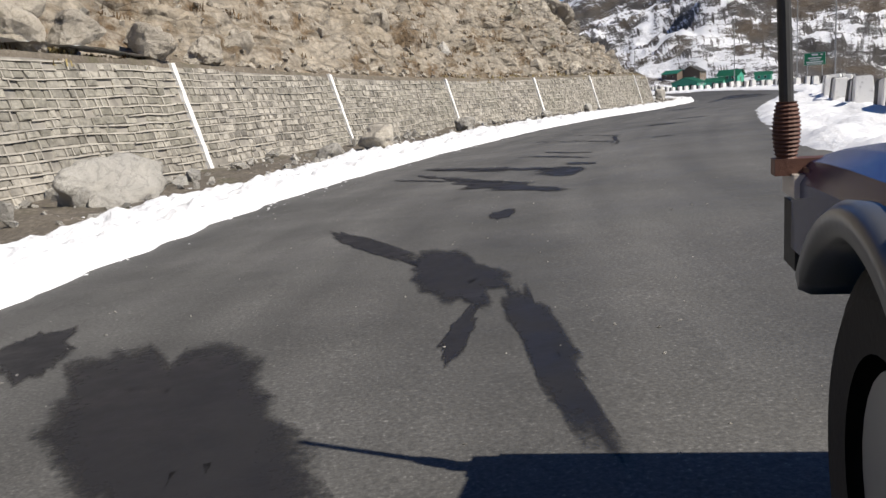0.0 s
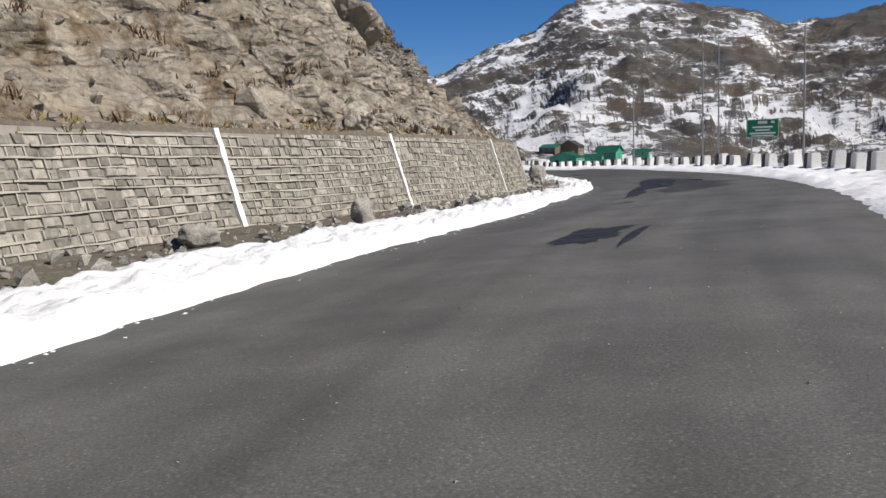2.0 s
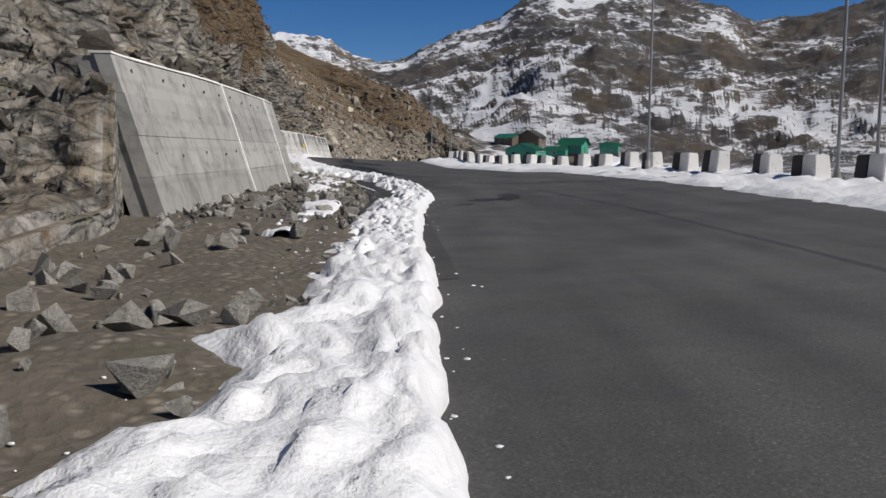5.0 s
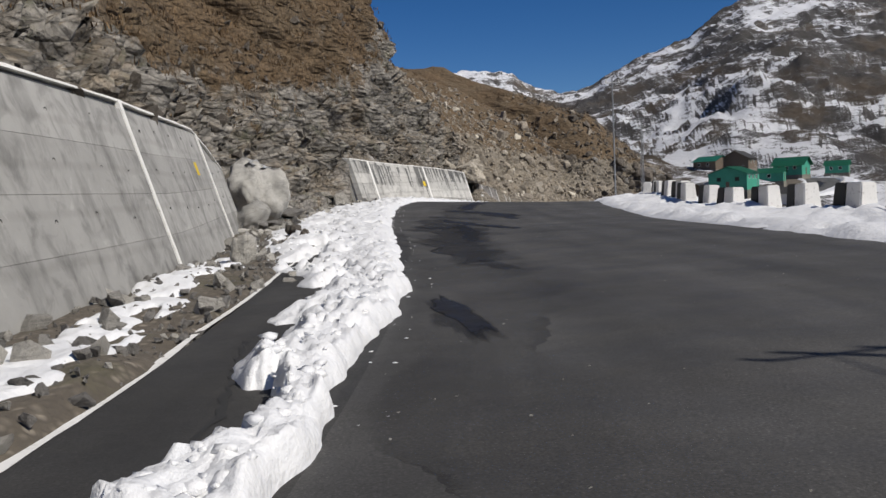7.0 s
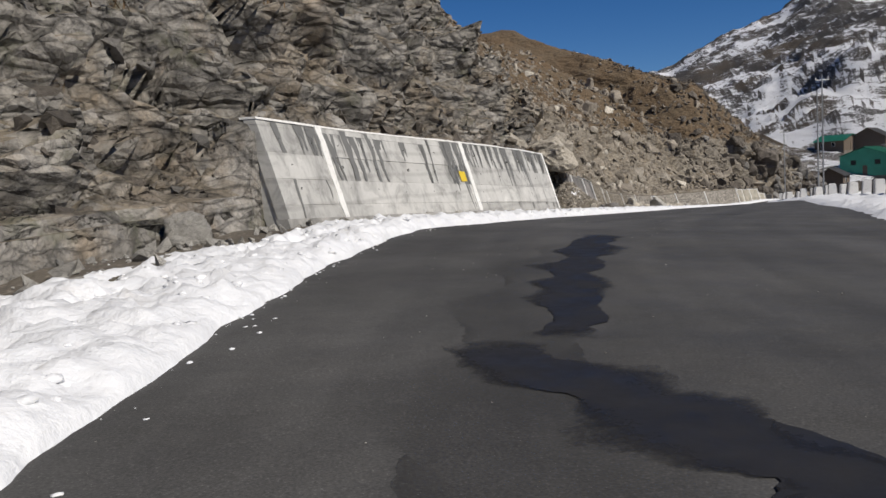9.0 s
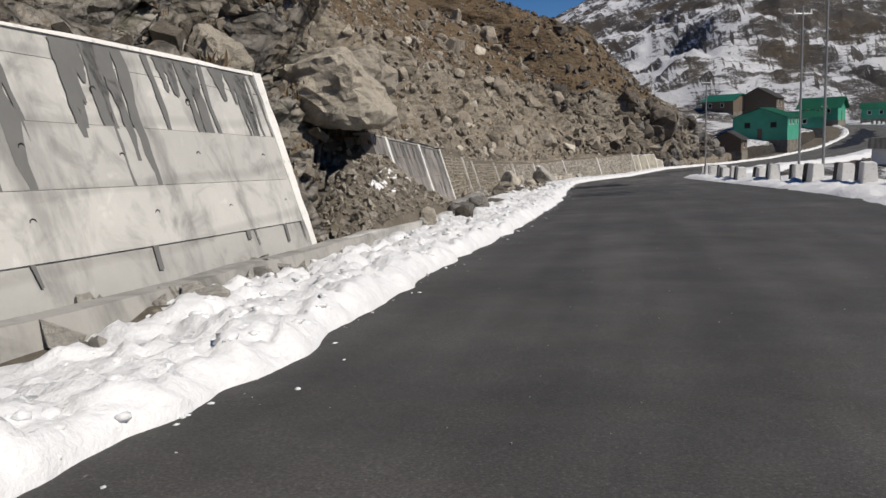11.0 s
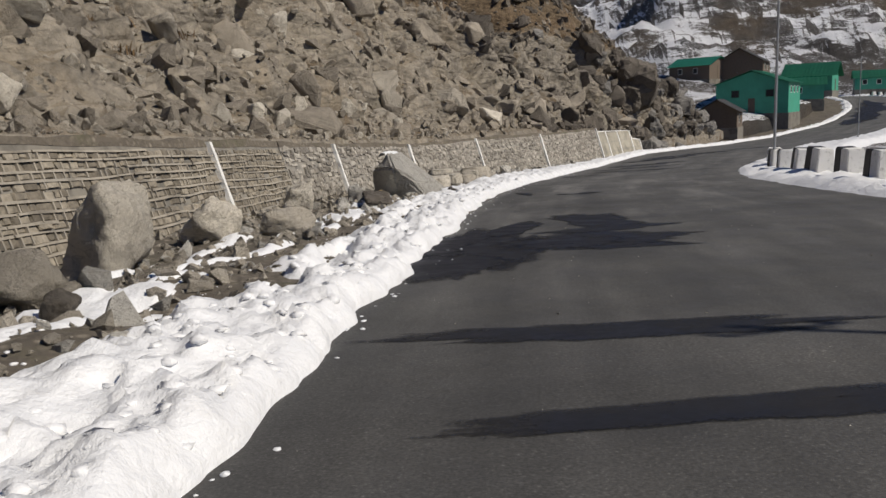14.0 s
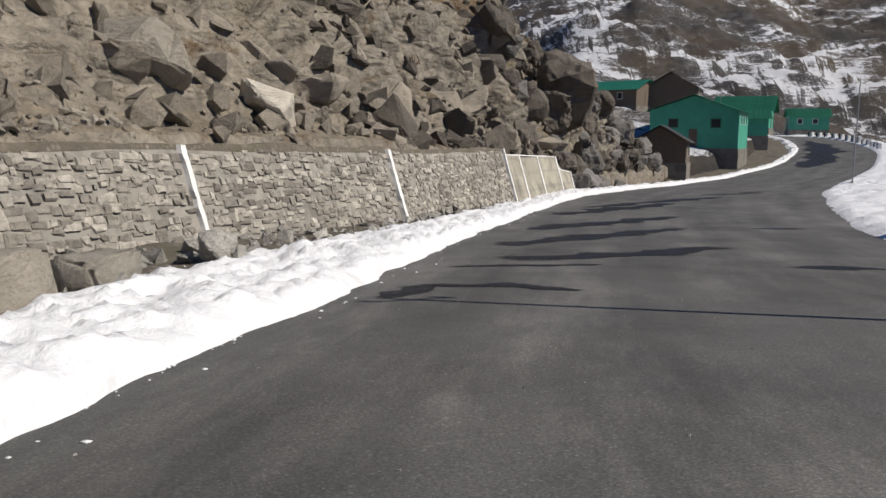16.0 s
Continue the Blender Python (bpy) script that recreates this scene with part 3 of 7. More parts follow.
M_GREY_ROOF = plain("weathered_sheet_roof", (0.10, 0.10, 0.10), 0.65, 0.1, 0.35, 1.5, 0.1)
M_PLANK = plain("weathered_plank", (0.13, 0.10, 0.075), 0.85, 0, 0.35, 4.0)
M_GLASS_DARK = plain("dark_window_glass", (0.02, 0.025, 0.03), 0.15, 0, 0.1, 2.0, 0)
M_SIGN = plain("green_sign_face", (0.0, 0.20, 0.09), 0.45, 0, 0.1, 2.0, 0)
M_SIGN_WHITE = plain("sign_lettering", (0.8, 0.8, 0.78), 0.5, 0, 0.05, 5, 0)


# ---- ground, road and hill ----
def wall_top(s):
    """Height of the ground just behind the roadside walls, 0 where no wall stands."""
    return tab([(0, 2.7), (75, 2.66), (80, 2.56), (90, 2.3), (100, 2.17), (134, 2.15), (137, 0.4), (145, 0.5), (148, 3.05), (160, 3.1), (175, 3.25), (183.4, 3.2), (185.4, 2.7), (187, 2.1), (189, 0.6), (205.8, 0.8), (206.9, 2.58), (217, 2.68), (226, 2.75), (228, 0.3), (232, 0.3),
                (233.5, 2.2), (244, 1.9), (256, 1.65), (284, 1.65), (292, 1.9), (299, 2.2), (309, 2.2), (318, 1.9), (321, 1.4), (340, 2.0), (350, 2.5), (360, 3.7), (371, 4.5), (380, 5.5), (400, 7.9), (437, 10.4)])(s)


def wall_back(s):
    """Where the ground meets the leaning walls' top edge."""
    return wall_u(s) + 0.24 * wall_top(s) + 0.2


slope_near = tab([(0, 0.95), (60, 1.0), (100, 1.2), (114, 1.5), (120, 1.15), (127, 0.75), (134, 0.5), (141, 0.75), (150, 1.3), (180, 1.45), (205, 2.0), (215, 2.6), (225, 2.3), (228.5, 1.15), (232, 1.2), (240, 1.3), (262, 1.25), (315, 1.15), (319, 1.9), (332, 1.95), (341, 1.5), (348, 0.8), (354, 0.25), (437, 0.2)])
slope_far = tab([(0, 0.8), (120, 0.85), (150, 0.85), (220, 1.05), (250, 1.05), (300, 0.95), (322, 0.85), (338, 0.5), (352, 0.2), (437, 0.2)])
cap = tab([(0, 60), (150, 50), (225, 62), (260, 62), (300, 52), (322, 42), (338, 20), (352, 9), (437, 14)])
crag = tab([(0, 0.5), (104, 0.5), (114, 0.6), (126, 0.6), (138, 0.8), (150, 1.3), (232, 1.45), (245, 0.7), (437, 0.6)])


def hill_height(s, u, x, y):
    """The hill's smooth lie; its broken surface is laid on it below."""
    b = u - wall_back(s)
    top = wall_top(s)
    k1, k2 = slope_near(s), slope_far(s)
    bb = np.clip(b, 0, None)
    ledge = 0.25 * np.clip(bb, 0, 1.2)
    rise = ledge + np.where(bb > 1.2, (np.minimum(bb, 14) - 1.2) * k1, 0) + np.clip(bb - 14, 0, None) * k2
    lid = cap(s)
    rise = lid * (1 - np.exp(-rise / lid))
    big = (fbm(x * 0.045, y * 0.045, 0, 4, 3) - 0.5) * 10.0 * np.clip(bb / 20, 0, 1)
    mid = (fbm(s * 0.13, u * 0.11, 0, 3, 21) - 0.5) * 4.0 * np.clip((bb - 0.6) / 6.0, 0, 1) * crag(s)
    z = top + rise + big + mid
    return np.where(b < -0.02, np.minimum(road_z(s) - 0.4, top), np.where(b < 0.2, top - 0.12, z))


scrub_line = tab([(0, 9), (100, 8.5), (140, 8), (160, 8.2), (172, 6.4), (185, 5.5), (196, 4.8), (208, 5.2), (216, 7.5), (223, 12), (228, 14), (236, 14), (250, 9), (300, 9), (437, 10)])


def break_up(s, u, z):
    """How far the rock stands out of the hill's lie: worn blocks between slanting beds, at four sizes, and open joints."""
    b = np.clip(u - wall_back(s), 0, None)
    c = crag(s)
    p, q = s * 0.82 - z * 0.57, z * 0.82 + s * 0.57
    p, q = p + (fbm(s * 0.2, u * 0.2, z * 0.2, 2, 81) - 0.5) * 4, q + (fbm(s * 0.25, u * 0.25, z * 0.25, 2, 83) - 0.5) * 3
    d = facets3(p / 6.0, q / 3.2, u / 5.0, 5) * 2.2 * c * np.clip((b - 0.8) / 5, 0, 1)
    d = d + facets3(p / 2.3, q / 1.1, u / 2.0, 9, 34.0) * 1.15 * c * np.clip((b - 0.4) / 2, 0, 1)
    d = d + facets3(p / 0.9, q / 0.5, u / 0.85, 19, 34.0) * 0.42 * c * np.clip((b - 0.2) / 1, 0, 1)
    f1, f2, _ = worley(p / 2.0, q / 1.0, 29)
    d = d - np.clip(1 - (f2 - f1) * 7, 0, 1) * 0.42 * np.clip(c - 0.45, 0, 1) * np.clip((b - 0.4) / 1, 0, 1)
    return d + (fbm(s * 1.7, u * 1.7, z * 1.7, 4, 8, 0.6) - 0.5) * 0.34 * np.clip(b - 0.2, 0, 1)


def hill_columns(s):
    w = float(wall_back(s)) - 0.75
    near = np.concatenate([[w + 0.7, w + 0.77], w + 0.85 + np.arange(0, 10, 0.10), w + 10.8 + np.arange(0, 16, 0.32)])
    far = w + 26.8 + np.cumsum(np.linspace(0.6, 4.2, 25))
    return np.concatenate([near, far])


HILL_S = np.concatenate([np.arange(30, 70, 0.3), np.arange(70, 140, 0.2), np.arange(140, 250, 0.17), np.arange(250, 350, 0.24)])


def hillside_mesh():
    uu = np.array([hill_columns(s) for s in HILL_S])
    ss = np.repeat(HILL_S[:, None], uu.shape[1], 1)
    x, y = plan(ss, uu)
    z = hill_height(ss, uu, x, y)
    flat = np.stack([x, y, z], -1)
    n = np.cross(np.gradient(flat, axis=0), np.gradient(flat, axis=1))
    n = n / np.linalg.norm(n, axis=-1, keepdims=True)
    n = np.where(n[..., 2:] < 0, -n, n)
    n[:, :4] = (0, 0, 1)
    d = np.where(uu - wall_back(ss) < 0.3, 0, break_up(ss, uu, z)) * (1 - 0.6 * np.clip((z - scrub_line(ss) + 0.5) / 2.0, 0, 1))
    out = flat + n * d[..., None]
    return grid_object("hillside", out[..., 0], out[..., 1], out[..., 2], M_HILL, False, (ss, uu))


hill = hillside_mesh()
tagged(hill, "steep hillside of broken rock, tan earth and dry brown scrub", "hillside", kind="structure")


hamlet = sheet("hamlet_ground", np.arange(346, 436.5, 1.0), lambda s: float(wall_u(s)) + np.concatenate([[-3.0, 0.4], 0.8 + np.cumsum(np.linspace(0.5, 6.0, 34))]),
               lambda s, u, x, y: np.where(u < wall_u(s), road_z(s) - 0.3, hill_height(s, u, x, y) + (fbm(x * 0.3, y * 0.3, 0, 4, 15) - 0.5) * 0.9), M_MOOR)
tagged(hamlet, "rough snow-patched ground round the hamlet", "ground", kind="structure")


def give_attribute(ob, name, fn):
    me = ob.data
    co = np.zeros(len(me.vertices) * 3)
    me.vertices.foreach_get("co", co)
    co = co.reshape(-1, 3)
    at = me.attributes.new(name, "FLOAT", "POINT")
    at.data.foreach_set("value", fn(co).astype(np.float32))


_hs = np.repeat(HILL_S, len(hill_columns(0.0)))


def tufted(co):
    """Where dry grass and scrub hold: high up, and in patches on the ledges."""
    low = tab([(0, 0.43), (100, 0.43), (116, 0.30), (145, 0.20), (232, 0.22), (250, 0.28), (437, 0.36)])(_hs)
    line = scrub_line(_hs)
    return np.clip(low + np.clip((co[:, 2] - line) * 0.2, 0, 0.6), 0, 1)


give_attribute(hill, "rocky", lambda co: tab([(0, 0.4), (104, 0.5), (116, 0.75), (145, 1.0), (235, 1.0), (252, 0.4), (320, 0.4), (437, 0.8)])(_hs))
give_attribute(hill, "dark", lambda co: np.clip(tab([(0, 0.0), (120, 0.1), (142, 0.85), (232, 0.8), (246, 0.5), (290, 0.45), (310, 0.8), (437, 0.8)])(_hs) + 0.3 * (fbm(co[:, 0] * 0.08, co[:, 1] * 0.08, 0, 3, 4) - 0.5), 0, 1))
give_attribute(hill, "scrub", tufted)


def tree_of(ob):
    return BVHTree.FromPolygons([v.co for v in ob.data.vertices], [tuple(p.vertices) for p in ob.data.polygons])


HILL_TREE = tree_of(hill)


def shoulder_dip(s, u):
    """Room for the paved shoulder inside the bend."""
    return 0.22 * np.clip((s - 139) / 3, 0, 1) * np.clip((185 - s) / 3, 0, 1) * np.clip((tab([(140, 0.6), (150, 1.2), (164, 1.5), (178, 2.3), (184, 0.8)])(s) + 0.15 - u) / 0.2, 0, 1)


verge = sheet("verge", np.arange(0, 437, 0.35), lambda s: np.linspace(-0.25, float(wall_u(s)) + 1.6, 26),
              lambda s, u, x, y: road_z(s) - 0.06 - shoulder_dip(s, u) + np.clip((u + 0.1) / 2.0, 0, 1) * 0.12 + np.clip(u, 0, 1) * ((fbm(x * 0.8, y * 0.8, 0, 4, 31) - 0.42) * 0.34 + (fbm(x * 4, y * 4, 0, 2, 33) - 0.5) * 0.06), M_EARTH)
tagged(verge, "muddy stony verge between road and wall", "verge", kind="structure")

road = sheet("road", np.arange(0, 437, 1.0), lambda s: np.linspace(0.5, -float(road_w(s)) - 0.8, 14), lambda s, u, x, y: road_height(s, u) + np.where(u > 0.45, -0.03, 0.0), M_ASPHALT)
tagged(road, "worn grey asphalt mountain road with wet patches", "road", kind="structure")


# right of the road: a bank of snow, then open snowy ground
def bank_height(s, u, x, y):
    e = -(u + road_w(s))
    lift = np.clip(e / 0.5, 0, 1) * 0.13 + np.clip((e - 0.5) / 2.5, 0, 1) * 0.14
    lump = np.clip(e / 0.6, 0, 1) * ((fbm(x * 1.3, y * 1.3, 0, 4, 41) - 0.45) * 0.3 + 0.07 * facets(x * 2.4, y * 2.4, 49) + 0.05 * (fbm(x * 5, y * 5, 0, 3, 44) - 0.5) + np.clip(1 - worley(x * 2.2, y * 2.2, 45)[0] * 1.4, 0, 1) * 0.07)
    return road_height(s, -road_w(s)) - 0.05 + np.where(e > 0.02, lift + lump, -0.05) - np.clip(e - 3.4, 0, None) * 0.55


def snow_edge(s):
    return (fbm(s * 0.45, 0.3, 0, 3, 47) - 0.5) * 0.9


snow_bank = sheet("snow_bank", np.arange(0, 437, 0.35), lambda s: np.concatenate([-float(road_w(s)) - float(snow_edge(s)) * 0.5 - np.arange(0, 4.6, 0.2)]), bank_height, M_SNOW)
tagged(snow_bank, "lumpy ploughed snow along the outer road edge", "snow bank", kind="structure")


def valley_height(s, u, x, y):
    e = -u - road_w(s) - 3.6
    base = road_height(s, -road_w(s)) - 0.1 - np.clip(e, 0, 12) * 0.22
    return base - np.clip(e - 12, 0, 30) * 0.02 + np.clip(e - 30, 0, None) * 0.03 + (fbm(x * 0.06, y * 0.06, 0, 5, 51) - 0.5) * np.clip(e / 6, 0, 1) * 4.5


valley = sheet("valley_ground", np.arange(0, 437, 3.0), lambda s: -float(road_w(s)) - 3.4 - np.concatenate([[0], np.cumsum(np.linspace(0.8, 14, 34))]), valley_height, M_MOOR)
tagged(valley, "snowy stony ground falling away beside the road", "ground", kind="structure")

ground_far = grid_object("ground", *np.meshgrid(np.linspace(-4000, 4000, 41), np.linspace(-4000, 4000, 41), indexing="ij"), np.full((41, 41), -14.0), M_MOOR)
tagged(ground_far, "snow-dusted valley floor reaching the horizon", "ground", kind="structure")

# mountains round the valley: bearing and ridge elevation, in degrees from the middle of the road
RIDGE = tab([(-60, 14), (-20, 12), (0, 9), (8.7, 8.6), (11, 8.5), (12.5, 7.2), (14.2, 6.7), (16.3, 7.1), (18, 8.1), (20.9, 9.3), (22.5, 9.8), (24.5, 11.2), (26.3, 12.0), (30, 11.8), (38.4, 10.3), (40, 9.4), (42.5, 9.6), (44.5, 9.8), (52, 10.5), (70, 12), (100, 12), (150, 10), (200, 12), (260, 14), (300, 14)])


def mountains():
    bear = np.radians(np.concatenate([np.arange(-60, 5, 2.0), np.arange(5, 62, 0.22), np.arange(62, 301, 3.0)]))
    dist = np.concatenate([np.linspace(260, 1250, 110), np.linspace(1300, 2600, 16)])
    bb, dd = np.meshgrid(bear, dist, indexing="ij")
    cx, cy = 45.0, 110.0
    x, y = cx + dd * np.sin(bb), cy + dd * np.cos(bb)
    top = np.tan(np.radians(RIDGE(np.degrees(bb)))) * 1150
    t = np.clip((dd - 260) / (1150 - 260), 0, 1)
    shape = t ** 1.25
    rough = (ridged(x * 0.006, y * 0.006, 6, 61) - 0.6) * 80 * np.clip(t * 3, 0, 1) * (1 - 0.8 * t) + (ridged(x * 0.03, y * 0.03, 5, 67) - 0.6) * 18 * np.clip(t * 4, 0, 1)
    step = (fbm(x * 0.004, y * 0.004, 0, 3, 71) - 0.5) * 40 * np.clip(t * 2, 0, 1) * (1 - t)
    z = -15 + top * shape + rough + step
    z = np.where(dd > 1250, z - (dd - 1250) * 0.35, z)
    ob = grid_object("mountain", x, y, z, M_MOUNT, smooth=False)
    sheer = np.clip((np.degrees(bb) - 29) / 7, 0, 1) * np.clip((60 - np.degrees(bb)) / 6, 0, 1) * np.clip((t - 0.28) / 0.12, 0, 1)
    give_attribute(ob, "sheer", lambda co: sheer.ravel())
    return tagged(ob, "rugged dark mountain ridge dusted with snow", "mountain", kind="structure")


mountains()


# ---- snow beside the wall side ----
left_snow = tab([(0, 1.7), (60, 1.9), (75, 1.9), (84, 2.4), (90, 2.6), (97, 2.7), (102, 2.5), (106, 2.3), (112, 2.2), (118, 2.1), (126, 1.7), (134, 1.5), (142, 1.3), (149, 1.0), (153, 1.2), (156.5, 0.6), (160, 0.65), (164, 0.5), (167, 0.75), (172, 1.2), (175, 1.9), (179, 3.2), (186, 4.2), (196, 3.8), (203, 2.6),
                 (209, 2.3), (214, 1.9), (224, 1.8), (229, 2.0), (236, 2.4), (240, 2.9), (246, 3.2), (251, 3.0), (254, 2.1), (256.5, 1.6), (260, 1.6), (263, 1.7), (266, 2.0), (269, 2.4), (276, 2.3), (280, 2.4), (288, 2.7), (300, 2.0), (312, 1.4), (330, 1.0), (360, 1.0), (437, 1.2)])
snow_foot = tab([(0, 0), (106, 0.0), (112, 0.2), (117, 0.35), (122, 0.35), (128, 0.1), (132, 0), (147, 0), (151, -0.2), (155, -0.32), (158, -0.35), (161.5, -0.25), (166, -0.05), (172, -0.15), (180, -0.05), (204, -0.1), (211, -0.7), (214, -0.65), (218, -0.35), (222, 0), (226, 0.1), (232, 0), (258, 0), (262, 0.0), (266, 0.15), (268.3, 0.35), (271, 0.22), (273, 0.32), (276.6, 0.3), (284, 0.1), (437, 0)])


def snow_columns(s):
    rag = float(snow_foot(s)) + (fbm(s * 0.5, 1.7, 0, 2, 80) - 0.5) * 0.22 + (fbm(s * 1.6, 0.0, 0, 3, 82) - 0.5) * 0.25
    rim = (fbm(s * 0.7, 5.2, 0, 3, 84) - 0.5) * 1.1 + (fbm(s * 1.8, 9.0, 0, 3, 86) - 0.5) * 0.5
    inner, outer = rag - 0.05, max(float(left_snow(s)) + rim, 0.25)
    t = np.linspace(0, 1, 36)
    return inner + (outer - inner) * t ** 1.15


def snow_height(s, u, x, y):
    n = u.shape[1]
    t = np.tile(np.linspace(0, 1, n), (len(u), 1))
    dome = np.clip(t / 0.14, 0, 1) ** 0.6 * np.clip((1 - t) / 0.3, 0, 1) ** 0.8
    lump = fbm(x * 1.9, y * 1.9, 0, 5, 88)
    clod = np.clip(1 - worley(x * 2.3, y * 2.3, 90)[0] * 1.3, 0, 1) + 0.7 * np.clip(1 - worley(x * 5.5, y * 5.5, 94)[0] * 1.3, 0, 1)
    thaw = tab([(0, 0.12), (136, 0.2), (143, 0.6), (158, 1.0), (186, 1.0), (200, 0.6), (226, 0.3), (236, 0.5), (262, 0.6), (278, 0.4), (286, 0.12), (437, 0.12)])(s) * np.clip((t - 0.3) / 0.3, 0, 1)
    melt = 0.6 * fbm(s * 0.8, u * 2.6, 0, 5, 96) + 0.4 * fbm(x * 2.2, y * 2.2, 0, 4, 97)
    gone = thaw * np.clip((melt - 0.555 + 0.10 * t) * 9, 0, 1)
    return road_z(s) - 0.04 + np.clip(u, 0, 3) * 0.015 + dome * (0.07 + 0.14 * lump + 0.075 * clod + 0.05 * facets(x * 2.6, y * 2.6, 98) + 0.028 * facets(x * 6, y * 6, 99) + 0.05 * fbm(x * 7, y * 7, 0, 3, 103) + 0.05 * np.clip(1 - worley(x * 8, y * 8, 105)[0] * 1.4, 0, 1)) * (1 - gone) - gone * 0.10 + np.where((t > 0) & (t < 1), 0.0, -0.05)


berm = sheet("snow_berm", np.concatenate([np.arange(40, 60, 0.3), np.arange(60, 140, 0.11), np.arange(140, 300, 0.08), np.arange(300, 437, 0.2)]), snow_columns, snow_height, M_SNOW)
tagged(berm, "ragged strip of old ploughed snow along the road edge", "snow", kind="structure")

# paved shoulder with its worn white line, inside the bend
shoulder = sheet("shoulder", np.arange(140, 184, 0.5), lambda s: np.linspace(-0.4, float(tab([(140, 0.6), (150, 1.2), (164, 1.5), (178, 2.3), (184, 0.8)])(s)), 8), lambda s, u, x, y: road_z(s) + 0.004 + np.clip(-u, 0, 1) * 0.05 + np.where(u < -0.3, -0.02, 0.0), M_SHOULDER)
tagged(shoulder, "dark asphalt shoulder beside the snow", "road shoulder", kind="structure")


def strip(name, s0, s1, u_fn, width, z_fn, material, ds=0.3, ragged=0.0):
    sv = np.arange(s0, s1, ds)

    def cols(s):
        w = width * (1 + ragged * (float(vnoise(s * 2.3, 4.4, 0, 93)) - 0.5) * 2)
        return np.array([u_fn(s) - w / 2, u_fn(s) + w / 2])
    return sheet(name, sv, cols, z_fn, material)


line = strip("edge_line", 158.6, 179, lambda s: float(tab([(158.6, 1.07), (164, 1.48), (166, 1.59), (168.7, 1.86), (175.7, 2.09), (179, 1.95)])(s)), 0.07, lambda s, u, x, y: road_z(s) + 0.010, M_WHITE, 0.3, 0.5)
tagged(line, "worn white painted edge line on the shoulder", "road marking", kind="structure")


def verge_z(s, u):
    x, y = plan(s, u)
    z = road_z(s) - 0.06 - shoulder_dip(s, u) + np.clip((u + 0.1) / 2.0, 0, 1) * 0.12 + np.clip(u, 0, 1) * ((fbm(x * 0.8, y * 0.8, 0, 4, 31) - 0.42) * 0.34 + (fbm(x * 4, y * 4, 0, 2, 33) - 0.5) * 0.06)
    return float(z)


def thin_snow(s0, s1, middle, half, cover, seed, label):
    """Old snow melted to ragged streaks that lie along the verge: shows where it is thick enough to top the ground."""
    def thick(s, u, x, y):
        d = np.abs(u - middle(s)) / half(s)
        n = 0.55 * fbm(s * 0.55, u * 2.1, 0, 5, seed) + 0.45 * fbm(s * 1.7, u * 4.2, 0, 4, seed + 1)
        ground = road_z(s) - 0.06 - shoulder_dip(s, u) + np.clip((u + 0.1) / 2.0, 0, 1) * 0.12 + np.clip(u, 0, 1) * ((fbm(x * 0.8, y * 0.8, 0, 4, 31) - 0.42) * 0.34 + (fbm(x * 4, y * 4, 0, 2, 33) - 0.5) * 0.06)
        deep = np.clip((n - cover - 0.26 * d ** 2) * 1.5, -0.12, 0.10)
        return ground + np.where(deep > 0, deep ** 0.6 * 0.20, deep) + 0.015 * fbm(x * 7, y * 7, 0, 3, seed + 2)
    ob = sheet("verge_snow", np.arange(s0, s1, 0.07), lambda s: float(middle(s)) + float(half(s)) * np.linspace(-1.15, 1.15, 54), thick, M_SNOW)
    return tagged(ob, label, "snow", kind="structure")


thin_snow(143, 181, tab([(143, 2.0), (154, 2.1), (157.5, 2.75), (160, 2.65), (163, 2.6), (170, 3.0), (181, 3.6)]), tab([(143, 0.5), (153, 0.6), (156, 0.85), (170, 0.8), (181, 0.8)]), 0.47, 141, "thin ragged streaks of old snow on the muddy verge")
thin_snow(252, 286, tab([(252, 3.0), (257, 2.5), (263, 2.5), (286, 2.9)]), tab([(252, 0.8), (263, 0.9), (286, 0.6)]), 0.50, 151, "thin trodden streaks of snow between stones on the verge")

# ---- walls along the cut slope ----
LEAN = 0.30


def face(s, h, out=0.0):
    """A point of the walls' leaning front at a height over the road; out: how far it stands proud."""
    u = wall_u(s) + LEAN * h - out
    x, y = plan(s, u)
    return np.stack([x, y, road_z(s) + h + 0 * np.asarray(s, float)], -1)


def slab(s0, s1, h0, h1, out, thick, ds=1.0):
    """Vertices and faces of a closed slab on the walls' line; h0 and h1 may be functions of the station."""
    sv = np.linspace(s0, s1, max(2, int(abs(s1 - s0) / ds) + 1))
    lo = h0(sv) if callable(h0) else np.full_like(sv, h0)
    hi = h1(sv) if callable(h1) else np.full_like(sv, h1)
    rows = [face(sv, lo, out), face(sv, hi, out), face(sv, hi, out - thick), face(sv, lo, out - thick)]
    n = len(sv)
    verts = np.concatenate(rows)
    faces = []
    for k in range(4):
        a, b = k * n, ((k + 1) % 4) * n
        for i in range(n - 1):
            faces.append((a + i, a + i + 1, b + i + 1, b + i))
    faces.append((0, n, 2 * n, 3 * n))
    faces.append((n - 1, 4 * n - 1, 3 * n - 1, 2 * n - 1))
    return verts, faces


def add_part(name, vf, material, parent, label="", kind=""):
    me = mesh_from(name, *vf, material)
    bm = bmesh.new()
    bm.from_mesh(me)
    bmesh.ops.recalc_face_normals(bm, faces=bm.faces)
    bm.to_mesh(me)
    bm.free()
    ob = new(name, me)
    attach(ob, parent)
    tagged(ob, label, kind=kind)
    return ob


def empty(name):
    return new(name)


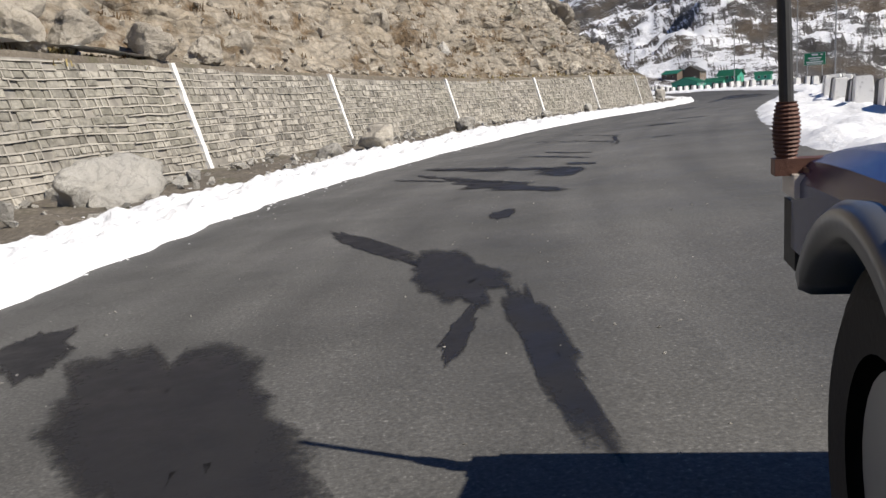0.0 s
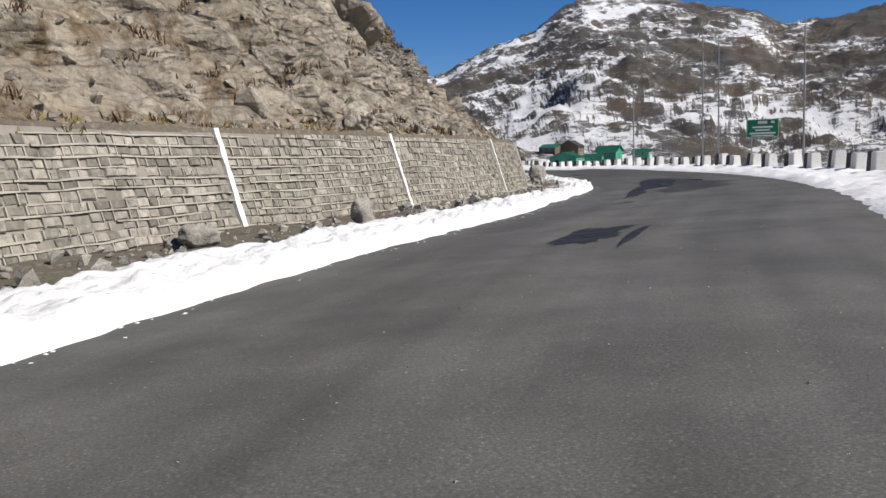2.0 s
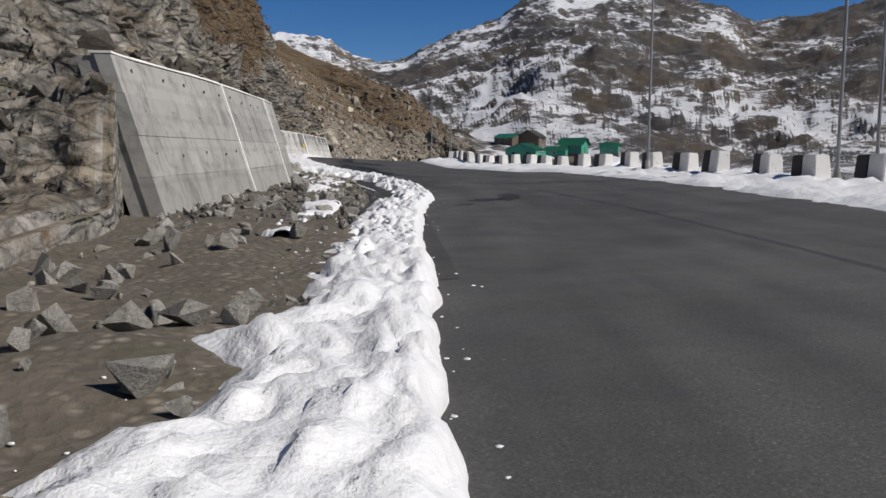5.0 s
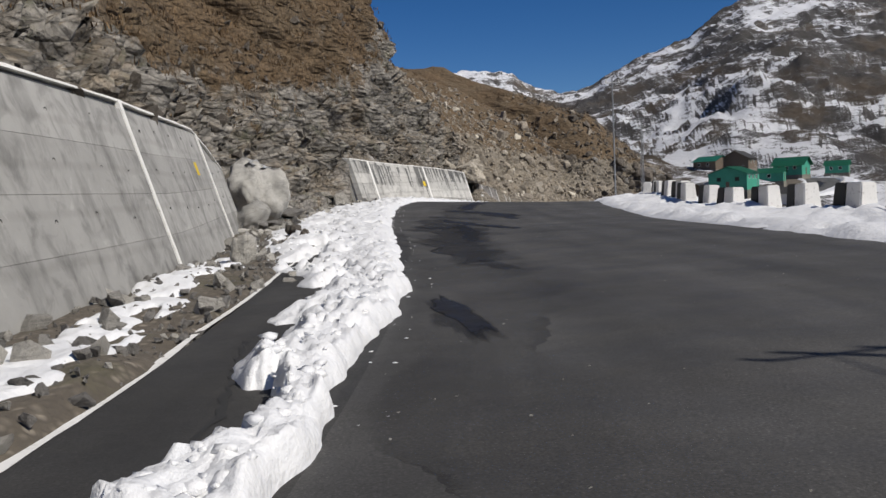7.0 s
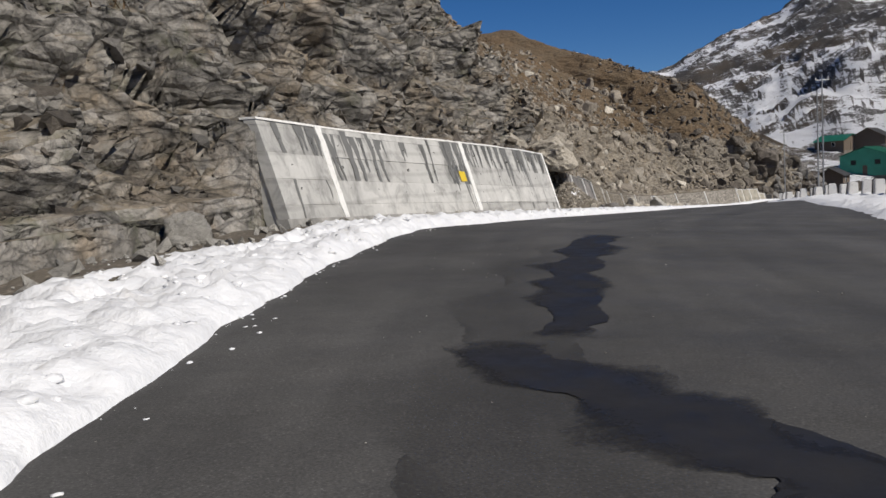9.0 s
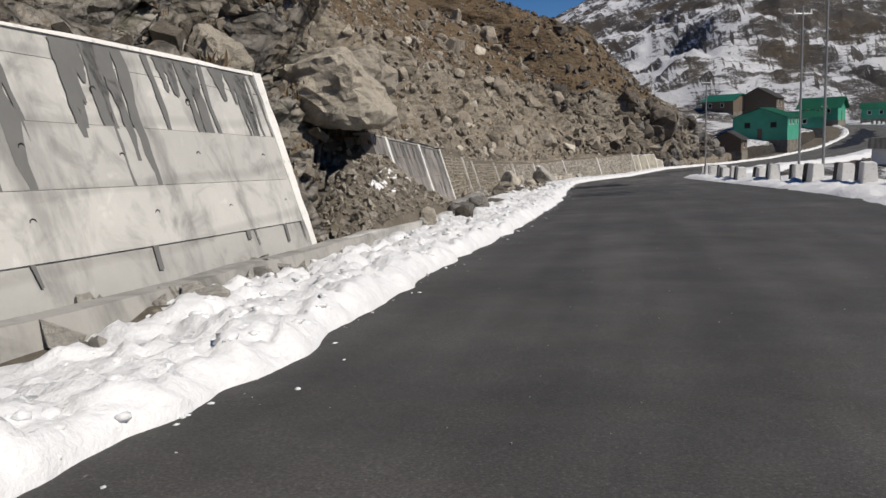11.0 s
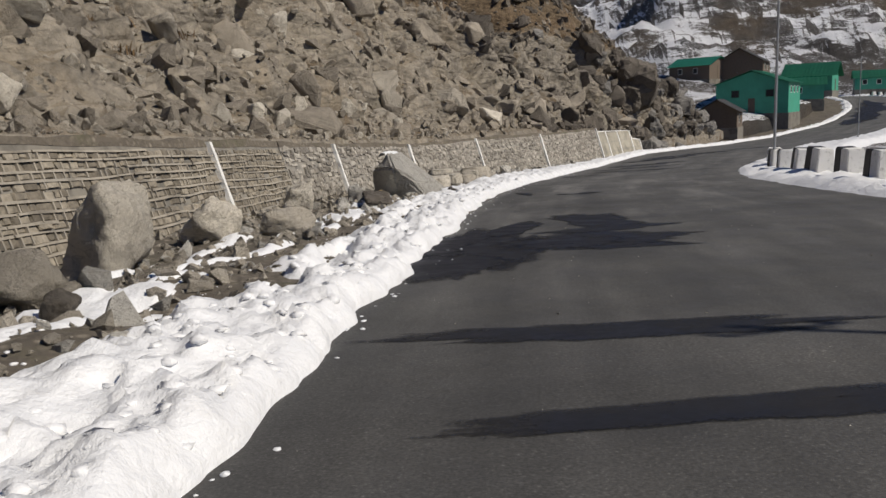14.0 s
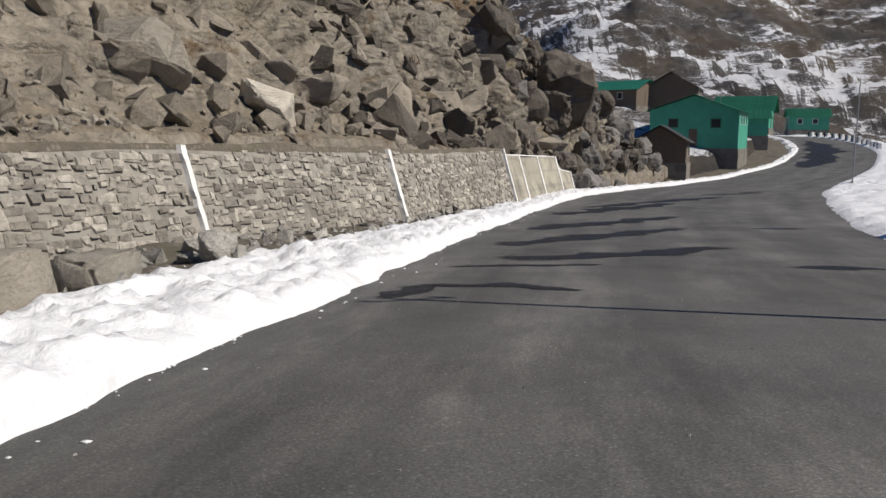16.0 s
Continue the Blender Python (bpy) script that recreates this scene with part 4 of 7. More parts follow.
def rib(parent, s, h0, h1, width, out=0.07):
    """A white-painted joint strip that leans with the wall, with uneven brushed edges."""
    rnd = random.Random(int(s * 10))
    n = 12
    verts, faces = [], []
    for i in range(n + 1):
        h = h0 + (h1 - h0) * i / n
        w0, w1 = width / 2 * (0.65 + 0.5 * rnd.random()), width / 2 * (0.65 + 0.5 * rnd.random())
        verts += [face(s - w0, h, out), face(s + w1, h, out), face(s - w0, h, -0.05), face(s + w1, h, -0.05)]
    for i in range(n):
        a, b = 4 * i, 4 * i + 4
        faces += [(a, a + 1, b + 1, b), (a + 2, a, b, b + 2), (a + 1, a + 3, b + 3, b + 1)]
    e = 4 * n
    faces += [(e, e + 1, e + 3, e + 2), (1, 0, 2, 3)]
    return add_part("rib", (verts, faces), M_WHITE, parent, "white-painted joint rib")


def sway(s, h):
    """How far a course wanders up or down along the wall."""
    return 0.11 * (float(vnoise(s * 0.33, h * 0.9, 0, 301)) - 0.5) + 0.05 * (float(vnoise(s * 1.6, h * 3, 0, 303)) - 0.5)


def stone_shape(s0, s1, h0, h1, proud, rnd, rag=1.0):
    """One wall stone: an uneven block with a chamfered front."""
    j = lambda k: (rnd.random() - 0.5) * k
    back, mid, front = [], [], []
    for s, h in ((s0, h0), (s1, h0), (s1, h1), (s0, h1)):
        back.append(face(s, h, -0.10))
        mid.append(face(s + j(0.05 * rag), h + j(0.035 * rag), proud - 0.025))
    cs, ch = (s0 + s1) / 2, (h0 + h1) / 2
    for s, h in ((s0, h0), (s1, h0), (s1, h1), (s0, h1)):
        front.append(face(s + (cs - s) * (0.16 + 0.1 * rnd.random()), h + (ch - h) * (0.2 + 0.12 * rnd.random()), proud + j(0.02)))
    faces = []
    for k in range(4):
        n = (k + 1) % 4
        faces += [(k, n, 4 + n, 4 + k), (4 + k, 4 + n, 8 + n, 8 + k)]
    faces.append((8, 9, 10, 11))
    return back + mid + front, faces


def stone_wall(s0, s1, height, course, lengths, ribs, near, pointing, label, rib_width=0.17, uneven=0.0, stone=M_STONE, mortar=M_MORTAR, proud=-0.01, sunk=0.0, joint=M_MORTAR, core=M_MORTAR, relief=0.055):
    """A masonry wall: mortar core, courses of stones, raised pointing and white ribs. near: the stretch whose stones are parts of their own."""
    wall = tagged(empty("retaining_wall"), label, "retaining wall", "retaining walls", "structure")
    add_part("core", slab(s0, s1, -0.4, height, -sunk, 0.7), core, wall)
    add_part("coping", slab(s0, s1, lambda s: height(s) - 0.01 - 0.06 * vnoise(s * 0.9, 3.3, 0, 311), lambda s: height(s) + 0.01 + 0.10 * vnoise(s * 0.7, 1.3, 0, 313) + 0.06 * vnoise(s * 2.9, 1.3, 0, 315), -0.02, 0.70, 0.25), M_DEBRIS, wall, "stony earth spilling over the wall top")
    rnd = random.Random(int(s0))
    far_v, far_f, point_v, point_f, single = [], [], [], [], 0
    top = float(np.max(height(np.linspace(s0, s1, 60))))
    h = 0.0
    while h < top - 0.05:
        c = course * (0.85 + 0.3 * rnd.random())
        s = s0 + 0.05
        while s < s1 - 0.1:
            ln = lengths[0] + (lengths[1] - lengths[0]) * rnd.random()
            e = min(s + ln, s1 - 0.03)
            limit = float(height(np.array([s]))[0]) - 0.03
            drop = uneven * (rnd.random() - 0.5)
            if h + c * 0.6 < limit and rnd.random() > 0.07 and not any(abs((s + e) / 2 - r) < rib_width for r in ribs):
                w = sway(s, h) * min(1.0, (limit - h) * 2)
                hh = min(h + c - 0.022 + w, limit)
                v, f = stone_shape(s + 0.012, e - 0.012, h + 0.008 + drop + w, hh + drop * 0.5, proud + relief * rnd.random() ** 1.4, rnd, 2.2 if uneven > 0.1 else 1.0)
                if near[0] <= (s + e) / 2 <= near[1] and single < 300:
                    single += 1
                    add_part("stone", (v, f), stone, wall)
                else:
                    far_f += [tuple(i + len(far_v) for i in q) for q in f]
                    far_v += v
                if pointing and rnd.random() < 0.6:
                    v, f = slab(e - 0.014, e + 0.014, h + 0.01 + w, hh, 0.012 + 0.02 * rnd.random(), 0.08)
                    point_f += [tuple(i + len(point_v) for i in q) for q in f]
                    point_v += list(v)
            s = e
        if pointing:
            s = s0
            while s < s1 - 0.3:
                e = min(s + 0.5 + 2.4 * rnd.random(), s1)
                if h + c < float(height(np.array([s]))[0]) - 0.08 and rnd.random() > 0.18:
                    v, f = slab(s, e, lambda q, h=h, c=c: h + c - 0.02 + 0.11 * (vnoise(q * 0.33, h * 0.9, 0, 301) - 0.5) + 0.05 * (vnoise(q * 1.6, h * 3, 0, 303) - 0.5), lambda q, h=h, c=c: h + c - 0.004 + 0.026 * vnoise(q * 3, h * 9, 0, 7) + 0.11 * (vnoise(q * 0.33, h * 0.9, 0, 301) - 0.5) + 0.05 * (vnoise(q * 1.6, h * 3, 0, 303) - 0.5), 0.016 + 0.028 * rnd.random(), 0.1, 0.3)
                    point_f += [tuple(i + len(point_v) for i in q) for q in f]
                    point_v += list(v)
                s = e + 0.02
        h += c
    add_part("stonework", (far_v, far_f), stone, wall, kind="stuff")
    if point_v:
        add_part("pointing", (point_v, point_f), joint, wall, "raised light mortar pointing", "stuff")
    for r in ribs:
        rib(wall, r, -0.1, float(height(np.array([r]))[0]) + 0.06, rib_width)
    return wall


def weep_hole(parent, s, h):
    c = face(s, h, 0.0)
    t = np.array([*(plan(s + 0.1, 0)), 0.0]) - np.array([*(plan(s, 0)), 0.0])
    t /= np.linalg.norm(t)
    up = np.array([0, 0, 1.0])
    o = face(s, h, 0.03) - c
    verts, faces = [], []
    n = 8
    for r, d in ((0.045, 0.0), (0.045, 0.5), (0.036, 0.5), (0.036, -0.5)):
        for k in range(n):
            a = 2 * math.pi * k / n
            verts.append(c + t * math.cos(a) * r + up * math.sin(a) * r + o * d)
    for ring in range(3):
        for k in range(n):
            a, b = ring * n, (ring + 1) * n
            faces.append((a + k, a + (k + 1) % n, b + (k + 1) % n, b + k))
    faces.append(tuple(3 * n + k for k in range(n)))
    return add_part("weep_hole", (verts, faces), M_BLACK, parent, "dark round weep hole")


def streak(parent, s, h_top, length, width, material, seed):
    """A ragged damp streak that runs down from the coping."""
    rnd = random.Random(seed)
    n = 9
    verts, faces, drift = [], [], 0.0
    for i in range(n + 1):
        t = i / n
        drift += (rnd.random() - 0.42) * 0.05 * length
        w = width * (1 - 0.75 * t) * (0.7 + 0.6 * rnd.random())
        h = h_top - length * t
        verts += [face(s + drift - w / 2, h, 0.016), face(s + drift + w / 2, h, 0.016)]
    for i in range(n):
        faces.append((2 * i, 2 * i + 1, 2 * i + 3, 2 * i + 2))
    return add_part("damp_streak", (verts, faces), material, parent, "dark damp streak on the concrete")


def tongue(parent, s, top, width, seed):
    """Pale lime that has crept over the wall's foot and ends upward in a ragged point."""
    rnd = random.Random(seed)
    n = 10
    verts, faces, drift = [], [], 0.0
    for i in range(n + 1):
        t = i / n
        drift += (rnd.random() - 0.5) * 0.03
        w = width * (1 - t) ** 1.3 * (0.7 + 0.6 * rnd.random()) + 0.006
        verts += [face(s + drift - w, 0.05 + (top - 0.05) * t, 0.020), face(s + drift + w, 0.05 + (top - 0.05) * t, 0.020)]
    for i in range(n):
        faces.append((2 * i, 2 * i + 1, 2 * i + 3, 2 * i + 2))
    return add_part("lime_bloom", (verts, faces), M_LIME, parent, "pale lime bloom on the concrete")


def concrete_wall(s0, s1, height, lift, ribs, material, label, holes=True, plinth=0.0, rib_width=0.18, coping=M_WHITE, coping_label="white-painted coping"):
    """A concrete wall poured in lifts, each a hand's breadth of its own plane."""
    wall = tagged(empty("concrete_wall"), label, "retaining wall", "retaining walls", "structure")
    rnd = random.Random(int(s0 * 3))
    add_part("core", slab(s0 + 0.05, s1 - 0.05, -0.4, lambda s: height(s) - 0.04, -0.06, 0.6), material, wall)
    cuts = [s0] + [r for r in ribs if s0 + 0.5 < r < s1 - 0.5] + [s1]
    top = float(np.max(height(np.linspace(s0, s1, 40))))
    for a, b in zip(cuts[:-1], cuts[1:]):
        h, k = -0.3, 0
        while h < top:
            nxt = lift if k == 0 else h + lift
            lo, hi = h, nxt - 0.005
            if lo < float(np.min(height(np.array([a, b])))) - 0.06:
                out = 0.03 * (rnd.random() - 0.5) + 0.006
                add_part("pour_lift", slab(a + 0.01, b - 0.01, lo, lambda s, hi=hi: np.minimum(hi, height(s)), out, 0.3), material, wall)
                if holes and k > 0:
                    s = a + 0.6 + 0.5 * rnd.random()
                    while s < b - 0.4:
                        if nxt - lift * 0.45 < float(height(np.array([s]))[0]) - 0.1:
                            weep_hole(wall, s, lo + lift * (0.45 + 0.2 * rnd.random()))
                        s += 1.35 + 0.5 * rnd.random()
            h, k = nxt, k + 1
    add_part("coping", slab(s0, s1, lambda s: height(s) + 0.002, lambda s: height(s) + 0.03 + 0.03 * vnoise(s * 1.3, 4.1, 0, 5), 0.03, 0.42, 0.4), coping, wall, coping_label)
    if plinth:
        add_part("plinth", slab(s0 - 1, s1 + 8, -0.3, lambda s: plinth + 0.05 * vnoise(s, 2, 0, 3), 0.55, 0.28), M_KERB, wall, "low broken drain kerb of rough concrete")
    for r in ribs:
        rib(wall, r, 0.0, float(height(np.array([r]))[0]) + 0.05, rib_width, 0.045)
    return wall


flat = lambda v: (lambda s: np.full_like(np.asarray(s, float), v))
stone_wall(40, 134.4, tab([(40, 2.68), (75, 2.64), (80, 2.54), (90, 2.28), (100, 2.15), (120, 2.18), (134.4, 2.12)]), 0.18, (0.14, 0.36), [70, 79.6, 87.4, 97.15, 106.65, 114.05, 123.1, 133.5], (117.5, 124.5), True,
           "grey-tan stone retaining wall with raised pointing and white ribs", 0.15, 0.0, M_STONE, M_BROWN_MORTAR, -0.005, 0.026, M_POINTING, M_BEDDING, 0.038)
wall_c = concrete_wall(147.5, 187.0, tab([(147.5, 3.05), (160, 3.1), (175, 3.25), (183.4, 3.2), (185.4, 2.7), (187.0, 2.1)]), 0.78, [155.6, 163.5, 175.5, 183.9], M_GREY_CONCRETE, "grey concrete retaining wall with white ribs and weep holes")
concrete_wall(192.4, 195.6, tab([(192, 1.95), (195.6, 1.85)]), 0.7, [195.45], M_CONCRETE, "short low concrete wall behind fallen boulders", False)
wall_d = concrete_wall(206.8, 226.5, tab([(206.8, 2.6), (217, 2.68), (226.5, 2.76)]), 0.62, [209.3, 216.95, 226.35], M_CONCRETE, "tall pale concrete retaining wall streaked with damp", True, 0.28, 0.26)
wall_e = concrete_wall(233.2, 243.8, tab([(233.2, 2.15), (243.8, 1.95)]), 0.55, [235.0, 239.4, 243.7], M_STAINED, "stained brownish-grey concrete retaining wall half buried in debris", False, 0.25, 0.26, M_KERB, "rough concrete coping")
rubble_top = tab([(243.9, 1.95), (252, 1.75), (257, 1.6), (284, 1.5), (292, 1.78), (299, 1.95), (309.2, 2.1)])
stone_wall(243.9, 270.9, rubble_top, 0.13, (0.12, 0.34), [251.65, 256.35, 266.7], (249, 262), True,
           "brown coursed stone retaining wall with white ribs", 0.13, 0.04, M_BROWN_STONE, M_BROWN_MORTAR, -0.008, 0.03, M_BROWN_MORTAR, M_CORE, 0.026)
stone_wall(271.0, 309.2, rubble_top, 0.14, (0.12, 0.36), [275.2, 283.3, 290.6, 298.8, 309.1], (279, 288), False,
           "pale rubble stone retaining wall with white ribs", 0.15, 0.15, M_RUBBLE, M_BROWN_MORTAR, -0.010, 0.03, M_BROWN_MORTAR, M_BEDDING, 0.036)
wall_g = concrete_wall(309.35, 318.6, tab([(309.35, 1.9), (316.5, 1.75), (316.6, 1.15), (318.6, 1.05)]), 0.6, [311.0, 313.6, 316.45, 318.5], M_MORTAR, "low wall of pale dressed blocks with white joints", False, 0, 0.16)

rnd = random.Random(9)
for k in range(95):
    s_here = 207.2 + 19.0 * rnd.random()
    streak(wall_d, s_here, float(tab([(206.8, 2.58), (217, 2.66), (226.5, 2.74)])(s_here)), 0.4 + 2.0 * rnd.random() ** 1.3, 0.08 + 0.26 * rnd.random(), M_STAIN, k)
for k in range(44):
    s_here = 233.5 + 10.0 * rnd.random()
    streak(wall_e, s_here, float(tab([(233.2, 2.12), (243.8, 1.92)])(s_here)), 0.25 + 1.5 * rnd.random() ** 1.4, 0.05 + 0.2 * rnd.random(), M_STAIN, 60 + k)
for k in range(26):
    s_here = 234.0 + 9.4 * rnd.random()
    streak(wall_e, s_here, 0.7 + 1.2 * rnd.random(), 0.4 + 0.7 * rnd.random(), 0.05 + 0.14 * rnd.random(), M_LIME, 160 + k)
for k in range(22):
    s_here = 235.4 + 7.9 * rnd.random()
    tongue(wall_e, s_here, 0.5 + 1.1 * rnd.random() ** 1.4, 0.14 + 0.3 * rnd.random(), 260 + k)
for k in range(5):
    s_here = 166 + 8.5 * rnd.random()
    streak(wall_c, s_here, 3.1, 0.4 + 0.8 * rnd.random(), 0.15 + 0.25 * rnd.random(), M_STAIN, 90 + k)
for wall, s_at, h_at in ((wall_c, 175.05, 1.75), (wall_c, 181.8, 2.1), (wall_d, 216.5, 1.5)):
    v, f = slab(s_at - 0.28, s_at + 0.14, h_at - 0.17, h_at + 0.17, 0.018, 0.02)
    add_part("paint_mark", (v, f), M_YELLOW, wall, "square yellow paint mark")


# a cone of fallen debris before the stained wall, spilling from the gap
mound_top = tab([(227, 0.0), (228.5, 0.25), (230, 0.9), (232, 1.32), (233, 1.3), (234, 1.05), (235, 0.75), (236, 0.4), (237.9, 0.0)])


def mound_z(s, u, x, y):
    t = np.clip((u - 1.75) / (wall_u(s) + 0.3 - 1.75), 0, 1)
    return road_z(s) - 0.05 + 0.3 * np.clip(t * 8, 0, 1) * np.clip(mound_top(s) * 3, 0, 1) + mound_top(s) * t ** 0.8 + t * (0.3 * (fbm(x * 1.5, y * 1.5, 0, 4, 121) - 0.5) + 0.08 * facets(x * 3, y * 3, 123))


mound = sheet("debris_mound", np.arange(227, 238, 0.12), lambda s: np.linspace(1.75, float(wall_u(s)) + 0.75, 26), mound_z, M_DEBRIS)
tagged(mound, "cone of dark earth and fallen stones against the wall", "debris", kind="structure")


def drain_kerb(s0, s1):
    """A low cast kerb that holds back the foot of the debris."""
    kerb_verts, kerb_faces = [], []
    for k, s in enumerate(np.arange(s0, s1, 0.4)):
        top = 0.27 + 0.05 * float(vnoise(s * 1.1, 3.0, 0, 171))
        inner = 1.70 + 0.05 * float(vnoise(s * 0.8, 7.0, 0, 173))
        for u, h in ((inner, -0.2), (inner + 0.02, top - 0.02), (inner + 0.05, top), (inner + 0.17, top), (inner + 0.2, -0.2)):
            x, y = plan(s, u)
            kerb_verts.append((float(x), float(y), float(road_z(s)) + h))
        if k:
            a, b = 5 * k - 5, 5 * k
            kerb_faces += [(a + i, b + i, b + i + 1, a + i + 1) for i in range(4)]
    n = len(kerb_verts) - 5
    kerb_faces += [(0, 1, 2, 3, 4), (n + 4, n + 3, n + 2, n + 1, n)]
    ob = new("kerb", mesh_from("kerb", kerb_verts, kerb_faces, M_CONCRETE))
    return tagged(ob, "low pale concrete drain kerb before the debris", "kerb", kind="structure")


drain_kerb(226.8, 234.6)
rim = sheet("snow_drift", np.arange(230.5, 237.2, 0.15), lambda s: float(wall_u(s)) + 0.10 - 0.16 * (s - 230.5) / 6.7 - np.linspace(0.0, 0.16 + 0.25 * float(vnoise(s * 1.7, 2.2, 0, 127)), 6),
            lambda s, u, x, y: mound_z(s, u, x, y) + 0.09 * (fbm(x * 3, y * 3, 0, 3, 129) - 0.34), M_SNOW)
tagged(rim, "thin old snow lying along the top of the debris", "snow", kind="structure")
crest_snow = sheet("wall_snow", np.arange(237.0, 244.4, 0.15), lambda s: float(wall_u(s)) + 0.56 + np.linspace(0.0, 0.3 + 0.35 * float(vnoise(s * 1.1, 7.2, 0, 137)), 6),
                   lambda s, u, x, y: tab([(233.2, 2.21), (243.8, 2.03), (245, 2.0)])(s) + 0.10 * (fbm(x * 3, y * 3, 0, 3, 139) - 0.3), M_SNOW)
tagged(crest_snow, "strip of old snow along the stained wall's top", "snow", kind="structure")
ledge_snow = sheet("ledge_snow", np.arange(72, 79.5, 0.15), lambda s: float(wall_u(s)) + 0.85 + np.linspace(0.0, 0.35 + 0.5 * float(vnoise(s * 0.9, 5.2, 0, 131)), 8),
                   lambda s, u, x, y: 2.80 + 0.14 * np.clip((79.5 - s) / 2, 0, 1) - np.clip((s - 75) * 0.02, 0, 1) + 0.12 * (fbm(x * 2, y * 2, 0, 3, 133) - 0.5), M_SNOW)
tagged(ledge_snow, "strip of old snow on the ledge above the stone wall", "snow", kind="structure")


# ---- loose rock ----
def hull_rock(seed, count=20, rough=0.0, detail=0, worn=True):
    """An angular boulder of about one metre, from the hull of random points, its edges broken."""
    rnd = random.Random(seed)
    bm = bmesh.new()
    for _ in range(count):
        v = Vector((rnd.gauss(0, 1), rnd.gauss(0, 1), rnd.gauss(0, 1))).normalized()
        v /= max(abs(v.x), abs(v.y), abs(v.z)) ** 0.7
        bm.verts.new(v * (0.36 + 0.12 * rnd.random()))
    res = bmesh.ops.convex_hull(bm, input=bm.verts)
    bmesh.ops.delete(bm, geom=[g for g in res["geom_interior"] if isinstance(g, bmesh.types.BMVert)], context="VERTS")
    bmesh.ops.dissolve_limit(bm, angle_limit=radians(16), verts=bm.verts, edges=bm.edges)
    if detail:
        bmesh.ops.bevel(bm, geom=list(bm.edges), offset=0.03 if detail < 2 else 0.045, segments=1, affect="EDGES", clamp_overlap=True)
        bmesh.ops.triangulate(bm, faces=bm.faces)
        bmesh.ops.subdivide_edges(bm, edges=[e for e in bm.edges if e.calc_length() > 0.12], cuts=detail)
        bmesh.ops.triangulate(bm, faces=bm.faces)
        if detail > 1:
            bmesh.ops.subdivide_edges(bm, edges=[e for e in bm.edges if e.calc_length() > 0.09], cuts=1)
            bmesh.ops.triangulate(bm, faces=bm.faces)
        if detail > 1 and worn:
            bmesh.ops.smooth_vert(bm, verts=bm.verts, factor=0.25, use_axis_x=True, use_axis_y=True, use_axis_z=True)
        bm.normal_update()
        for v in bm.verts:
            at = v.co + Vector((seed * 1.7, 0, 0))
            v.co += v.normal * (noise.noise(at * 2.2) * rough * 1.5 + noise.noise(at * 5) * rough * 0.8 + noise.noise(at * 12) * rough * 0.45 + (noise.noise(at * 24) * rough * 0.3 if detail > 1 else 0.0))
    bmesh.ops.recalc_face_normals(bm, faces=bm.faces)
    return bm


def boulder(s, u, size, z, material, label, seed, turn=0.0, group="", sink=0.18, name="boulder", worn=True):
    """size: length along the road, depth, height. z: the ground under it."""
    bm = hull_rock(seed, 14 + seed % 7, 0.06 if worn else 0.075, 3, worn)
    lo, hi = min(v.co.z for v in bm.verts), max(v.co.z for v in bm.verts)
    for v in bm.verts:
        v.co = Vector((v.co.x * size[1] / 0.9, v.co.y * size[0] / 0.9, ((v.co.z - lo) / (hi - lo) - sink) * size[2] / (1 - sink)))
    ob = part(name, bm, material, None, smooth=worn)
    ob.matrix_basis = Matrix.Translation(spot(s, u, z)) @ pose(0, 0, 0, 0, 0, heading(s) + turn)
    return tagged(ob, label, "boulder", group)


def snow_cap(rock, seed):
    """Old snow lying along the upper faces of a boulder, as a thin uneven sheet."""
    src = bmesh.new()
    src.from_mesh(rock.data)
    top = max(v.co.z for v in src.verts)
    keep = [f for f in src.faces if f.normal.z > 0.72 and f.calc_center_median().z > 0.80 * top and noise.noise(f.calc_center_median() * 0.9 + Vector((seed, 0, 0))) > -0.18]
    bm = bmesh.new()
    made = {}
    for f in keep:
        for v in f.verts:
            if v not in made:
                made[v] = bm.verts.new(v.co + Vector((0, 0, 0.03 + 0.03 * noise.noise(v.co * 3))))
        bm.faces.new([made[v] for v in f.verts])
    src.free()
    if len(bm.faces):
        bmesh.ops.solidify(bm, geom=list(bm.faces), thickness=0.07)
        part("snow_cap", bm, M_SNOW, rock, "thin cap of old snow", True)


